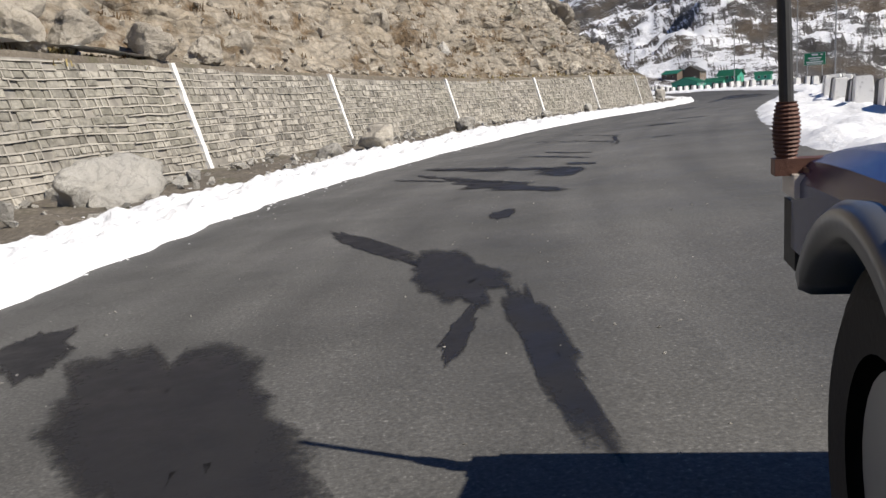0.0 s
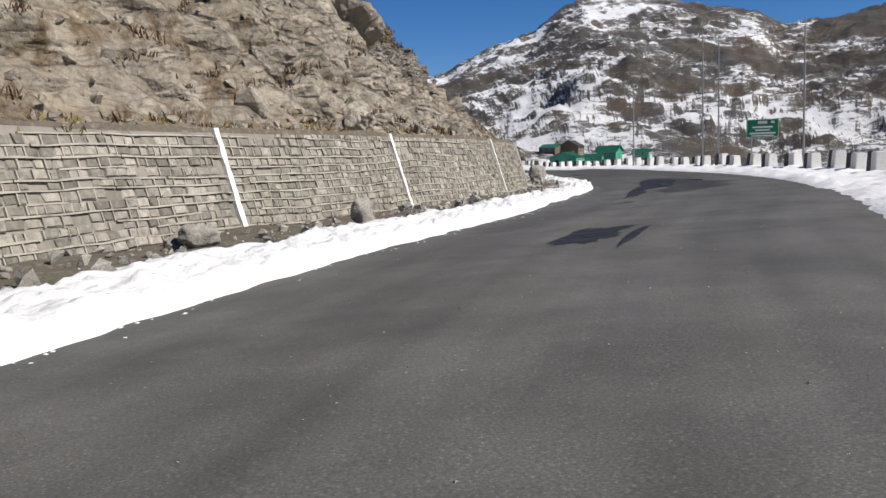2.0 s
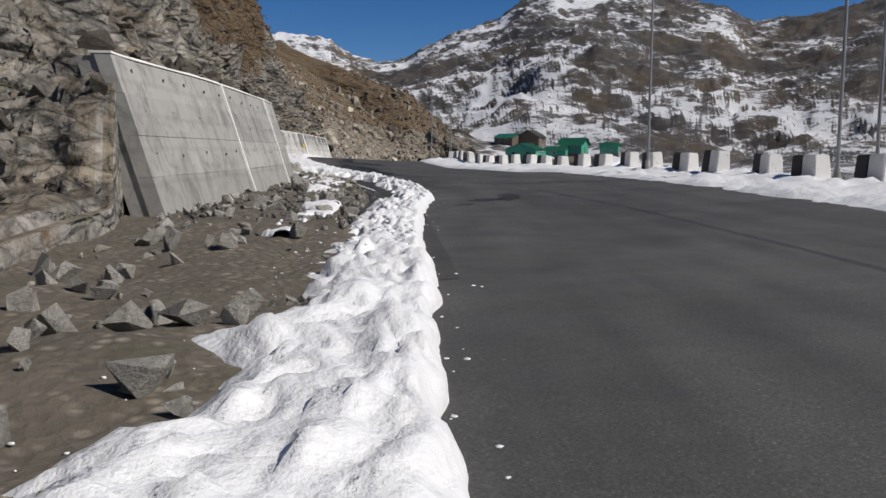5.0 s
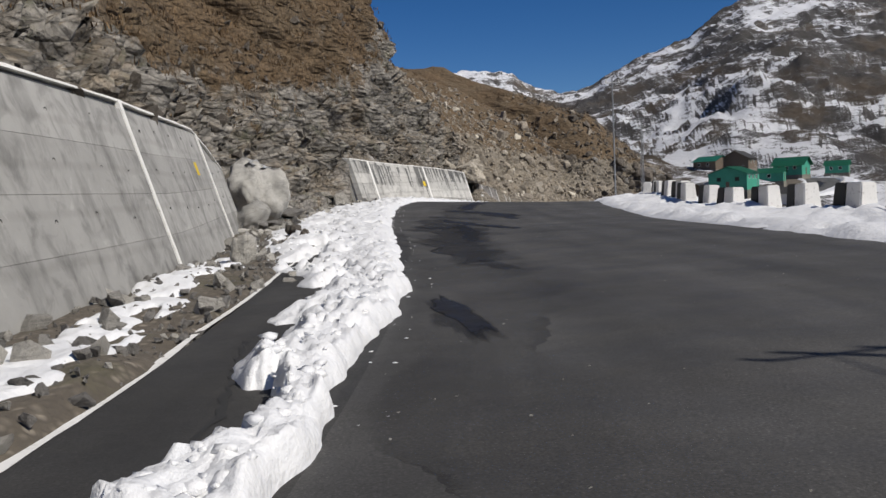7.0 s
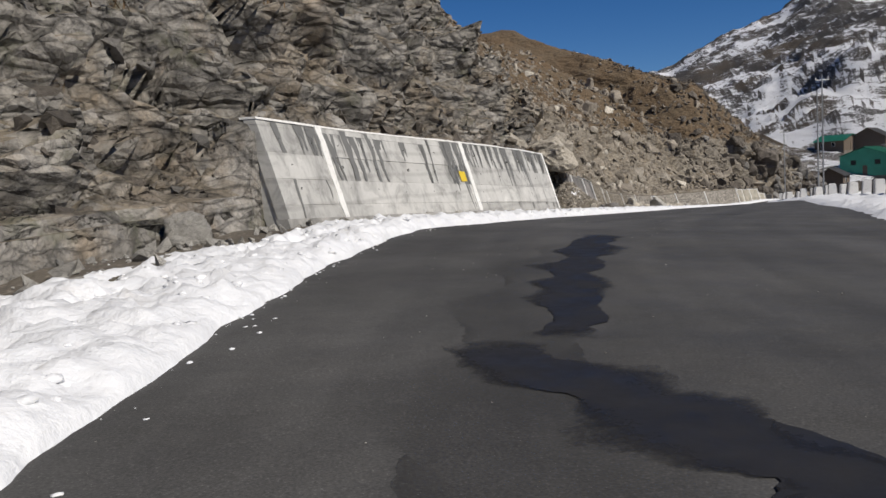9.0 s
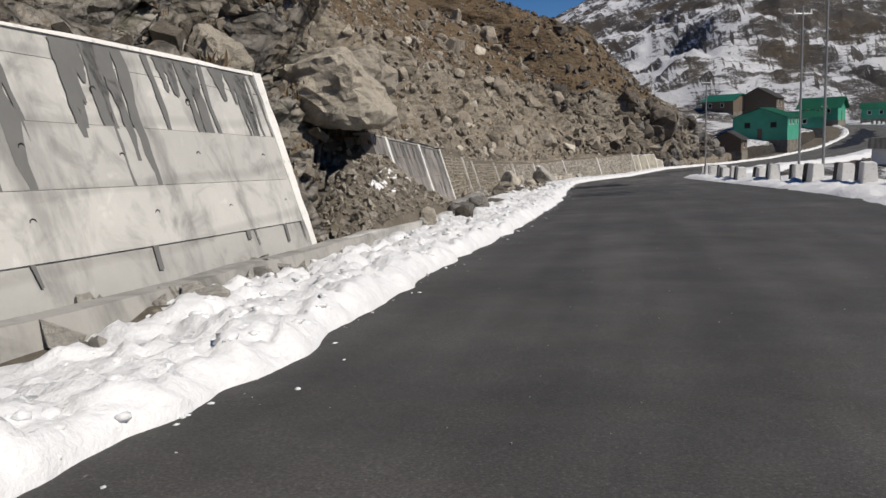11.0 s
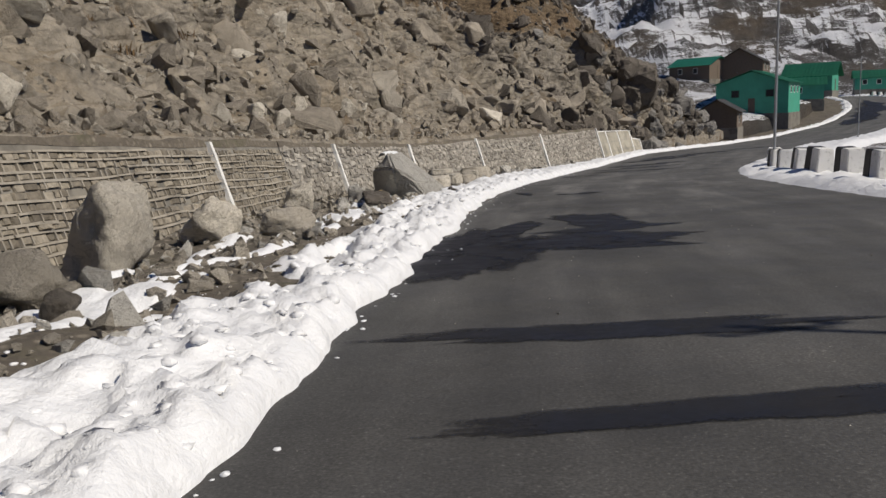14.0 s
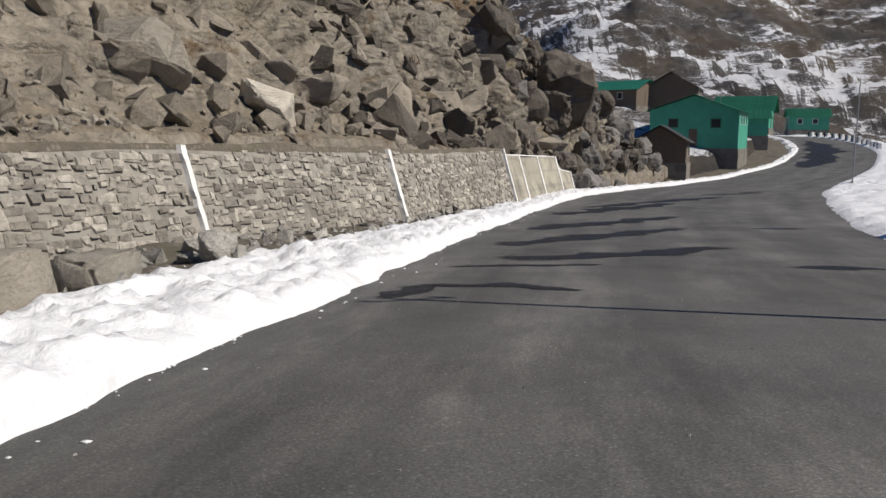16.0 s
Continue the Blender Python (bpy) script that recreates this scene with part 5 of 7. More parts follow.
FOOT = "large boulders at the wall foot"
for k, (s_b, u_b, sz, mat, lab) in enumerate((
        (73.7, 3.0, (2.7, 1.1, 0.85), M_GREY_ROCK, "large flat-sided grey boulder resting on the muddy verge"),
        (83.1, 2.0, (2.0, 1.0, 0.64), M_PALE_ROCK, "rounded pale tan boulder at the snow edge"),
        (81.7, 2.75, (0.9, 0.6, 0.42), M_GREY_ROCK, "grey boulder beside a larger tan one"),
        (93.4, 3.0, (0.9, 0.7, 0.5), M_GREY_ROCK, "angular grey boulder at the wall foot"),
        (108.6, 2.6, (0.85, 0.6, 0.6), M_GREY_ROCK, "pale grey boulder leaning on the stone wall"),
        (103.5, 2.9, (0.8, 0.5, 0.4), M_GREY_ROCK, "low grey boulder at the wall foot"),
        (134.9, 2.4, (0.7, 0.9, 0.95), M_GREY_ROCK, "pale slab of rock beside the end of the stone wall"),
        (191.2, 5.1, (3.9, 2.5, 2.45), M_SILVER_ROCK, "huge grey fallen boulder with snow on its top"),
        (186.6, 4.4, (1.4, 1.1, 0.95), M_SILVER_ROCK, "grey boulder beside a huge one"),
        (195.2, 4.6, (1.9, 1.0, 0.45), M_SLATE_ROCK, "dark low boulder among snow"),
        (188.0, 3.75, (0.7, 1.1, 0.28), M_SLATE_ROCK, "dark slab of stone lying in the snow"),
        (192.8, 3.9, (2.2, 0.8, 0.36), M_SLATE_ROCK, "heap of dark broken rock in the snow"),
        (183.2, 2.7, (0.9, 0.45, 0.32), M_DARK_ROCK, "flat dark stone showing through the snow"),
        (182.2, 2.3, (0.6, 0.3, 0.28), M_DARK_ROCK, "small dark stone showing through the snow"),
        (186.2, 3.9, (0.5, 0.35, 0.24), M_SLATE_ROCK, "small dark stone beside a grey boulder"),
        (200.8, 4.7, (2.2, 1.3, 0.75), M_GREY_ROCK, "broad pale boulder near the tall concrete wall"),
        (203.0, 3.4, (1.2, 0.9, 0.6), M_GREY_ROCK, "low grey boulder before the concrete wall"),
        (176.9, 3.0, (0.6, 0.5, 0.6), M_GREY_ROCK, "grey boulder at the concrete wall foot"),
        (158.2, 3.4, (1.0, 0.6, 0.45), M_GREY_ROCK, "flat grey boulder on the muddy verge"),
        (259.9, 3.3, (1.5, 1.0, 1.05), M_PALE_ROCK, "tall tan boulder standing before the rubble wall"),
        (262.6, 3.3, (0.9, 0.7, 0.65), M_PALE_ROCK, "blocky tan boulder before the rubble wall"),
        (267.4, 3.6, (0.72, 0.62, 0.62), M_PALE_ROCK, "upright rounded tan boulder at the wall foot"),
        (270.5, 2.6, (0.5, 0.45, 0.32), M_OCHRE_ROCK, "small yellowish boulder beside a huge one"),
        (270.3, 3.2, (0.7, 0.55, 0.45), M_GREY_ROCK, "small grey boulder at the wall foot"),
        (273.3, 1.35, (0.7, 0.4, 0.22), M_DARK_ROCK, "flat dark stone in the snow before a huge boulder"),
        (269.3, 2.4, (1.0, 0.7, 0.3), M_DARK_ROCK, "low dark stone poking out of thin snow"),
        (276.6, 3.4, (0.9, 0.6, 0.6), M_TAN_ROCK, "squared tan boulder at the wall foot"),
        (287.6, 2.4, (0.75, 0.5, 0.4), M_GREY_ROCK, "grey boulder on the snow edge"),
        (253.6, 2.6, (0.8, 0.6, 0.3), M_TAN_ROCK, "tan boulder in the snow"),
        (250.6, 2.3, (1.0, 0.8, 0.26), M_DARK_ROCK, "dark mossy boulder in the snow"),
        (240.6, 1.7, (1.2, 0.7, 0.25), M_DARK_ROCK, "heap of dark stone in the snow"),
        (236.6, 1.55, (0.8, 0.65, 0.42), M_SLATE_ROCK, "dark grey stone standing in the ploughed snow"),
        (235.4, 1.75, (0.75, 0.6, 0.36), M_SLATE_ROCK, "dark grey stone among the ploughed snow"),
        (234.3, 1.75, (0.55, 0.5, 0.34), M_SLATE_ROCK, "grey stone at the foot of the debris"),
        (233.0, 1.25, (0.5, 0.45, 0.34), M_DARK_ROCK, "small dark stone half sunk in the snow"),
        (231.6, 1.7, (0.5, 0.35, 0.4), M_TAN_ROCK, "small tan stone beside the drain kerb"),
        (248.6, 2.6, (0.7, 0.6, 0.26), M_DARK_ROCK, "dark brown stone half sunk in the snow"),
        (252.0, 2.9, (0.9, 0.7, 0.32), M_DARK_ROCK, "dark brown stone at the foot of the rubble wall"),
        (254.6, 2.2, (0.6, 0.5, 0.2), M_DARK_ROCK, "flat dark stone poking out of the snow"),
        (256.2, 2.9, (1.1, 0.8, 0.35), M_BROWN_ROCK, "broad brown stone before the rubble wall"),
        (257.6, 2.4, (0.5, 0.4, 0.25), M_DARK_ROCK, "small dark stone in the snow"),
        (258.2, 3.2, (0.8, 0.7, 0.5), M_TAN_ROCK, "squared tan stone beside a tall boulder"),
        (263.4, 2.4, (1.2, 0.8, 0.4), M_TAN_ROCK, "broad low boulder at the snow edge"))):
    rock = boulder(s_b, u_b, sz, verge_z(s_b, u_b) + 0.02, mat, lab, 40 + k, 25 * math.sin(k * 2.1), FOOT)
    if "snow on" in lab:
        snow_cap(rock, k)


def squared_block(s, u, size, z, material, label, seed, turn=0.0):
    """A roughly split block with flat faces and chipped edges: length along the road, depth, height."""
    rnd = random.Random(seed)
    bm = bmesh.new()
    bmesh.ops.create_cube(bm, size=1.0)
    for v in bm.verts:
        v.co = Vector((v.co.x * size[1] * (0.8 + 0.4 * rnd.random()), v.co.y * size[0] * (0.8 + 0.4 * rnd.random()), (v.co.z + 0.3) * size[2] * 0.85 * (0.85 + 0.3 * rnd.random())))
    bmesh.ops.bevel(bm, geom=list(bm.edges), offset=0.05, segments=2, affect="EDGES", clamp_overlap=True)
    bmesh.ops.triangulate(bm, faces=bm.faces)
    for _ in range(2):
        bmesh.ops.subdivide_edges(bm, edges=[e for e in bm.edges if e.calc_length() > 0.14], cuts=1)
        bmesh.ops.triangulate(bm, faces=bm.faces)
    bm.normal_update()
    for v in bm.verts:
        at = v.co + Vector((seed * 2.1, 0, 0))
        v.co += v.normal * (noise.noise(at * 2.0) * 0.06 + noise.noise(at * 6) * 0.025)
    bmesh.ops.recalc_face_normals(bm, faces=bm.faces)
    ob = part("boulder", bm, material, None, smooth=True)
    ob.matrix_basis = Matrix.Translation(spot(s, u, z)) @ pose(0, 0, 0, 0, 0, heading(s) + turn)
    return tagged(ob, label, "boulder", FOOT)


for k, (s_b, u_b, sz, mat, lab, turn) in enumerate((
        (277.1, 2.55, (1.5, 0.7, 0.55), M_PALE_ROCK, "long pale squared block at the rubble wall foot", 4),
        (278.5, 2.35, (0.6, 0.5, 0.45), M_PALE_ROCK, "small pale flat block beside the snow", -14),
        (279.4, 2.95, (1.2, 0.8, 0.66), M_PALE_ROCK, "large pale block leaning at the wall foot", 12),
        (279.9, 2.35, (1.1, 0.7, 0.40), M_TAN_ROCK, "greenish tan block before a larger one", -8),
        (281.6, 2.35, (0.95, 0.6, 0.62), M_PALE_ROCK, "pale squared block beside the snow", 5),
        (283.1, 2.55, (1.5, 0.8, 0.68), M_TAN_ROCK, "big mossy tan block against the rubble wall", -4),
        (285.2, 2.6, (1.1, 0.5, 0.45), M_PALE_ROCK, "low pale block beside the snow", 6))):
    squared_block(s_b, u_b, sz, verge_z(s_b, u_b) + 0.02, mat, lab, 60 + k, turn)


def wedge_boulder(s, u, z, label):
    """A huge block with one broad sloping face, overhanging at its near end, and old snow along its crest."""
    bm = bmesh.new()
    for a, b, h in ((-2.0, 0.25, 1.02), (-1.35, 0.55, 1.38), (0.0, 0.55, 1.34), (1.3, 0.45, 0.85), (2.2, 0.1, 0.22), (-0.75, -0.5, -0.12), (1.5, -0.5, -0.12), (-1.0, 0.35, -0.12), (-1.3, -0.2, 0.62),
                    (-1.3, 1.05, 0.95), (1.2, 1.05, -0.12), (1.0, 1.0, 0.8), (-0.5, 1.05, -0.12), (0.4, -0.42, 0.42)):
        bm.verts.new((-b, a, h))
    res = bmesh.ops.convex_hull(bm, input=bm.verts)
    bmesh.ops.delete(bm, geom=[g for g in res["geom_interior"] if isinstance(g, bmesh.types.BMVert)], context="VERTS")
    bmesh.ops.bevel(bm, geom=list(bm.edges), offset=0.05, segments=2, affect="EDGES", clamp_overlap=True)
    bmesh.ops.triangulate(bm, faces=bm.faces)
    bmesh.ops.subdivide_edges(bm, edges=[e for e in bm.edges if e.calc_length() > 0.25], cuts=3)
    bmesh.ops.triangulate(bm, faces=bm.faces)
    bm.normal_update()
    for v in bm.verts:
        v.co += v.normal * (noise.noise(v.co * 1.3) * 0.10 + noise.noise(v.co * 4) * 0.05)
    bmesh.ops.recalc_face_normals(bm, faces=bm.faces)
    ob = part("boulder", bm, M_GREY_ROCK, None)
    ob.matrix_basis = Matrix.Translation(spot(s, u, z)) @ pose(0, 0, 0, 0, 0, heading(s))
    tagged(ob, label, "boulder", FOOT)
    cap = bmesh.new()
    crest = ((-1.3, 0.66, 1.36), (-0.9, 0.66, 1.38), (-0.5, 0.66, 1.37), (0.0, 0.66, 1.34), (0.5, 0.62, 1.16), (0.8, 0.6, 1.03))
    rows = [[cap.verts.new((-b + d, a + 0.03 * noise.noise(Vector((a, d * 9, 0))), h + e)) for d, e in ((0.03, -0.07), (0.0, 0.0), (-0.10, 0.01), (-0.18, -0.10))] for a, b, h in crest]
    for p, q in zip(rows[:-1], rows[1:]):
        for i in range(3):
            cap.faces.new((p[i], q[i], q[i + 1], p[i + 1]))
    bmesh.ops.recalc_face_normals(cap, faces=cap.faces)
    part("snow_cap", cap, M_SNOW, ob, "thin line of old snow", True)


wedge_boulder(273.5, 2.2, verge_z(273.5, 2.2) - 0.08, "huge wedge-shaped grey boulder with a snowy crest")


def ground_behind(s, u):
    x, y = plan(s, u)
    hit = HILL_TREE.ray_cast(Vector((float(x), float(y), 120.0)), Vector((0, 0, -1)))[0]
    return hit.z if hit else 0.0


for k, (s_b, u_b, z_b, sz, lab) in enumerate((
        (232.6, 4.0, 2.4, (2.4, 2.8, 1.7), "huge brown jutting rock with a shaded underside"),
        (236.8, 4.8, 3.2, (2.2, 2.4, 1.5), "flat-topped slab of rock jutting from the slope"),
        (229.0, 5.0, 2.6, (1.6, 1.6, 1.5), "grey jutting rock above the broken ground"),
        (112.0, 7.2, 3.9, (1.9, 1.3, 0.9), "dark slab of rock jutting from the earth slope"),
        (114.5, 6.6, 2.3, (1.1, 1.2, 1.3), "upright rock standing in the earth slope"),
        (122.5, 8.6, 6.2, (3.0, 2.4, 1.8), "weathered outcrop at the cliff's top edge"),
        (261.0, 8.6, 2.6, (2.8, 2.0, 1.7), "brown rock half buried in the slope"))):
    boulder(s_b, u_b, sz, z_b, M_TAN_ROCK, lab, 240 + k, 30 * math.sin(k * 1.7), "rocks jutting from the slope", 0.1, worn=False)


# boulders of the slope: a few shapes, many stones
def slope_stone_set():
    shapes = {}
    for name, mat in (("tan", M_TAN_ROCK), ("brown", M_BROWN_ROCK), ("dark", M_DARK_ROCK), ("grey", M_GREY_ROCK), ("slate", M_SLATE_ROCK), ("pale", M_PALE_ROCK)):
        for k in range(6):
            bm = hull_rock(500 + k * 7 + len(name), 12 + 2 * k, 0.045, 1)
            me = bpy.data.meshes.new("slope_boulder")
            bm.to_mesh(me)
            bm.free()
            me.materials.append(mat)
            shapes[name, k] = me
    return shapes


SHAPES = slope_stone_set()
rnd = random.Random(77)


def scatter(count, s_range, behind, size, kinds, label, group, power=2.0):
    for _ in range(count):
        s = s_range[0] + (s_range[1] - s_range[0]) * rnd.random()
        u = float(wall_u(s)) + behind[0] + (behind[1] - behind[0]) * rnd.random() ** 1.4
        r = size[0] + (size[1] - size[0]) * rnd.random() ** power
        ob = new("slope_boulder", SHAPES[rnd.choice(kinds), rnd.randrange(6)])
        ob.matrix_basis = Matrix.Translation(spot(s, u, ground_behind(s, u) + r * 0.12)) @ Euler((rnd.random() * 6.3, rnd.random() * 6.3, rnd.random() * 6.3)).to_matrix().to_4x4() @ Matrix.Diagonal((r * (0.8 + 0.6 * rnd.random()), r * (0.8 + 0.6 * rnd.random()), r * (0.6 + 0.4 * rnd.random()), 1))
        tagged(ob, label, "boulder", group)


scatter(110, (247, 280), (2.0, 14), (0.3, 1.25), ("pale", "tan", "brown"), "angular brown boulder lying on the rockfall slope", "boulders on the slope")
scatter(70, (276, 300), (1.6, 16), (0.5, 2.3), ("pale", "tan", "brown"), "angular brown boulder lying on the rockfall slope", "boulders on the slope")
scatter(110, (296, 330), (1.6, 18), (0.5, 2.4), ("brown", "brown", "dark"), "angular dark brown boulder lying on the rockfall slope", "boulders on the slope")
scatter(46, (316, 345), (0.9, 9), (0.9, 2.4), ("dark", "slate"), "dark angular boulder in a heap beside the road", "boulder heap", 1.3)
scatter(24, (60, 134), (1.2, 7), (0.3, 0.85), ("tan", "grey"), "pale boulder lodged in the earth slope", "boulders above the stone wall", 1.5)
scatter(18, (228, 247), (0.9, 6), (0.4, 1.4), ("dark", "grey"), "grey boulder on broken ground", "boulders between the walls", 1.5)


def rubble(name, count, s_range, place, size, material, label, seed, soft=False):
    """Countless small stones, or soft lumps, as one mesh."""
    r = random.Random(seed)
    verts, faces = [], []
    base = []
    for k in range(8):
        if soft:
            bm = bmesh.new()
            bmesh.ops.create_icosphere(bm, subdivisions=1, radius=0.5)
            for v in bm.verts:
                v.co *= 0.85 + 0.5 * noise.noise(v.co * 2.2 + Vector((k * 5.1, 0, 0))) + 0.2 * noise.noise(v.co * 5 + Vector((k * 3.1, 0, 0)))
        else:
            bm = hull_rock(900 + k, 9)
        bmesh.ops.triangulate(bm, faces=bm.faces)
        bm.verts.index_update()
        base.append(([v.co.copy() for v in bm.verts], [tuple(v.index for v in f.verts) for f in bm.faces]))
        bm.free()
    for _ in range(count):
        s = s_range[0] + (s_range[1] - s_range[0]) * r.random()
        u, z = place(s, r)
        d = size[0] + (size[1] - size[0]) * r.random() ** 3
        turn = Euler((r.random() * 6.3, r.random() * 6.3, r.random() * 6.3)).to_matrix()
        at = spot(s, u, z + d * 0.15)
        v, f = base[r.randrange(8)]
        faces += [tuple(i + len(verts) for i in q) for q in f]
        if soft:
            turn = Matrix.Rotation(r.random() * 6.3, 3, "Z")
        verts += [at + turn @ Vector((p.x * d, p.y * d * 1.2, p.z * d * (0.55 if soft else 0.8))) for p in v]
    ob = new(name, mesh_from(name, verts, faces, material, soft))
    return tagged(ob, label, "snow" if soft else "stones", kind="stuff")


def on_slope(a, b):
    def fn(s, r):
        u = float(wall_u(s)) + a + (b - a) * r.random() ** 1.3
        return u, ground_behind(s, u)
    return fn


def on_verge(s, r):
    u = float(left_snow(s)) * 0.7 + (float(wall_u(s)) - float(left_snow(s)) * 0.7) * r.random()
    return u, verge_z(s, u)


rubble("stony_debris", 7000, (244, 290), on_slope(0.9, 13), (0.06, 0.36), M_TAN_ROCK, "small broken stone covering the slope", 15)
rubble("scree", 4200, (256, 302), on_slope(1.2, 26), (0.08, 0.9), M_BROWN_ROCK, "scree of broken tan stone on the slope", 11)
rubble("dark_scree", 4000, (300, 342), on_slope(0.8, 24), (0.10, 1.0), M_DARK_ROCK, "scree of dark broken stone on the slope", 21)
rubble("crag_debris", 1800, (140, 247), on_slope(1.0, 14), (0.15, 0.8), M_DARK_ROCK, "dark broken stone lodged in the cliff", 12)
rubble("slope_stones", 4500, (56, 126), on_slope(0.7, 13), (0.04, 0.42), M_TAN_ROCK, "pale stones in the earth slope", 13)


def crag_blocks(name, count, s_range, behind, size, material, label, seed):
    """Slabs of the bedrock that break out of the cliff, lying in its slanting beds."""
    r = random.Random(seed)
    verts, faces = [], []
    base = []
    for k in range(10):
        bm = hull_rock(700 + k, 14)
        bmesh.ops.triangulate(bm, faces=bm.faces)
        bm.verts.index_update()
        base.append(([v.co.copy() for v in bm.verts], [tuple(v.index for v in f.verts) for f in bm.faces]))
        bm.free()
    for _ in range(count):
        s = s_range[0] + (s_range[1] - s_range[0]) * r.random()
        u = float(wall_u(s)) + behind[0] + (behind[1] - behind[0]) * r.random() ** 1.2
        d = size[0] + (size[1] - size[0]) * r.random() ** 3
        lie = Matrix.Rotation(radians(heading(s)), 3, "Z") @ Matrix.Rotation(radians(-34 + r.gauss(0, 12)), 3, "X") @ Matrix.Rotation(radians(r.gauss(18, 16)), 3, "Y") @ Matrix.Rotation(r.random() * 0.8, 3, "Z")
        ground = ground_behind(s, u)
        if 160 < s < 222 and ground > float(scrub_line(s)) + 0.5 and r.random() < 0.9:
            continue
        at = spot(s, u, ground - d * 0.10)
        v, f = base[r.randrange(10)]
        faces += [tuple(i + len(verts) for i in q) for q in f]
        a, c = 0.7 + 0.6 * r.random(), 0.45 + 0.45 * r.random()
        verts += [at + lie @ Vector((p.x * d * a, p.y * d * 1.15, p.z * d * c)) for p in v]
    ob = new(name, mesh_from(name, verts, faces, material))
    return tagged(ob, label, "rock", kind="stuff")


crag_blocks("cliff_slabs", 1500, (138, 232), (1.7, 13), (0.10, 0.7), M_CRAG_ROCK, "angular grey slabs of bedrock in the cliff", 61)
crag_blocks("gap_slabs", 900, (226, 248), (1.3, 12), (0.12, 0.7), M_BROWN_ROCK, "broken brown slabs above the gap between the walls", 62)
crag_blocks("outcrop_slabs", 500, (58, 116), (1.6, 14), (0.12, 0.6), M_TAN_ROCK, "tan slabs of rock in the earth slope", 63)
crag_blocks("scree_slabs", 2700, (256, 345), (1.0, 28), (0.12, 0.85), M_BROWN_ROCK, "flat broken slabs piled over the scree slope", 64)
for k, (s_b, d_b, sz) in enumerate(((74.6, 1.5, (1.5, 0.9, 0.75)), (76.0, 1.4, (1.1, 0.8, 0.8)), (77.6, 1.5, (1.3, 1.0, 0.7)), (79.4, 1.2, (1.0, 0.7, 0.6)), (76.6, 2.6, (1.9, 1.2, 1.0)), (74.4, 2.6, (1.6, 1.1, 1.1)), (81.6, 1.2, (0.9, 0.6, 0.5)), (113.0, 1.1, (1.0, 0.7, 0.6)))):
    u_b = float(wall_u(s_b)) + d_b
    boulder(s_b, u_b, tuple(v * 1.35 for v in sz), ground_behind(s_b, u_b) + 0.1, M_TAN_ROCK, "brownish boulder lying on top of the stone wall", 140 + k, 31 * k, "boulders on the wall top", 0.2, worn=False)
rubble("mound_stones", 1100, (227.4, 237.5), lambda s, r: (lambda u: (u, float(mound_z(np.array(s), np.array(u), *plan(s, u)))))(1.9 + (float(wall_u(s)) - 1.2) * r.random()), (0.04, 0.26), M_TAN_ROCK, "fallen pale stones lying on the debris cone", 71)
rubble("mound_gravel", 2200, (227.4, 237.5), lambda s, r: (lambda u: (u, float(mound_z(np.array(s), np.array(u), *plan(s, u)))))(1.9 + (float(wall_u(s)) - 1.2) * r.random()), (0.03, 0.14), M_BROWN_ROCK, "small brown stones lying on the debris cone", 72)
rubble("gap_debris", 3500, (226, 247), on_slope(0.7, 7), (0.05, 0.45), M_BROWN_ROCK, "broken stone spilling between the walls", 18)


def beside_snow(s, r):
    u = float(snow_foot(s)) - 0.02 - 0.45 * r.random() ** 2.5 if r.random() < 0.6 else float(left_snow(s)) + 0.5 * (r.random() - 0.3)
    return u, float(road_height(s, u)) - 0.01 if u < 0.2 else verge_z(s, u)


BERM_TREE = tree_of(berm)


def on_berm(s, r):
    u = float(snow_foot(s)) + 0.1 + (float(left_snow(s)) - float(snow_foot(s)) - 0.2) * r.random()
    x, y = plan(s, u)
    hit = BERM_TREE.ray_cast(Vector((float(x), float(y), 120.0)), Vector((0, 0, -1)))[0]
    return u, (hit.z if hit else float(road_z(s))) - 0.025


rubble("snow_clods", 7000, (140, 276), on_berm, (0.05, 0.16), M_SNOW, "broken clods of ploughed snow along the road edge", 29, True)
rubble("snow_crumbs", 3800, (58, 330), beside_snow, (0.015, 0.06), M_SNOW, "loose crumbs of snow beside the ploughed strip", 19, True)
rubble("muddy_stones", 2600, (146, 182), on_verge, (0.03, 0.2), M_SLATE_ROCK, "small dark stones bedded in the muddy verge", 24)
rubble("verge_litter", 2400, (250, 276), on_verge, (0.03, 0.26), M_TAN_ROCK, "broken tan stones littering the verge", 25)
rubble("verge_stones", 2600, (60, 312), on_verge, (0.08, 0.42), M_GREY_ROCK, "loose stones scattered over the muddy verge", 14)
boulder(327.0, 4.2, (5.6, 4.8, 3.4), 5.4, M_DARK_ROCK, "enormous dark overhanging boulder on the slope", 31, 20, "", 0.3, "crag_boulder", False)
rnd = random.Random(77)
for k in range(64):
    s_b = 319.2 + 27 * rnd.random()
    u_b = float(wall_u(s_b)) + 0.3 + 5.6 * rnd.random()
    d_b = 0.9 + 1.5 * rnd.random() ** 1.6
    boulder(s_b, u_b, (d_b * 1.2, d_b, d_b * 0.8), ground_behind(s_b, u_b) + 0.05, M_SLATE_ROCK if rnd.random() < 0.6 else M_DARK_ROCK, "big dark grey boulder in a heap beside the road", 170 + k, 360 * rnd.random(), "heap of boulders past the wall", 0.2, worn=False)
boulder(97.5, 8.6, (1.6, 1.1, 0.95), ground_behind(97.5, 8.6), M_TAN_ROCK, "pale flat boulder lodged above the stone wall", 33, 0, "", 0.3)
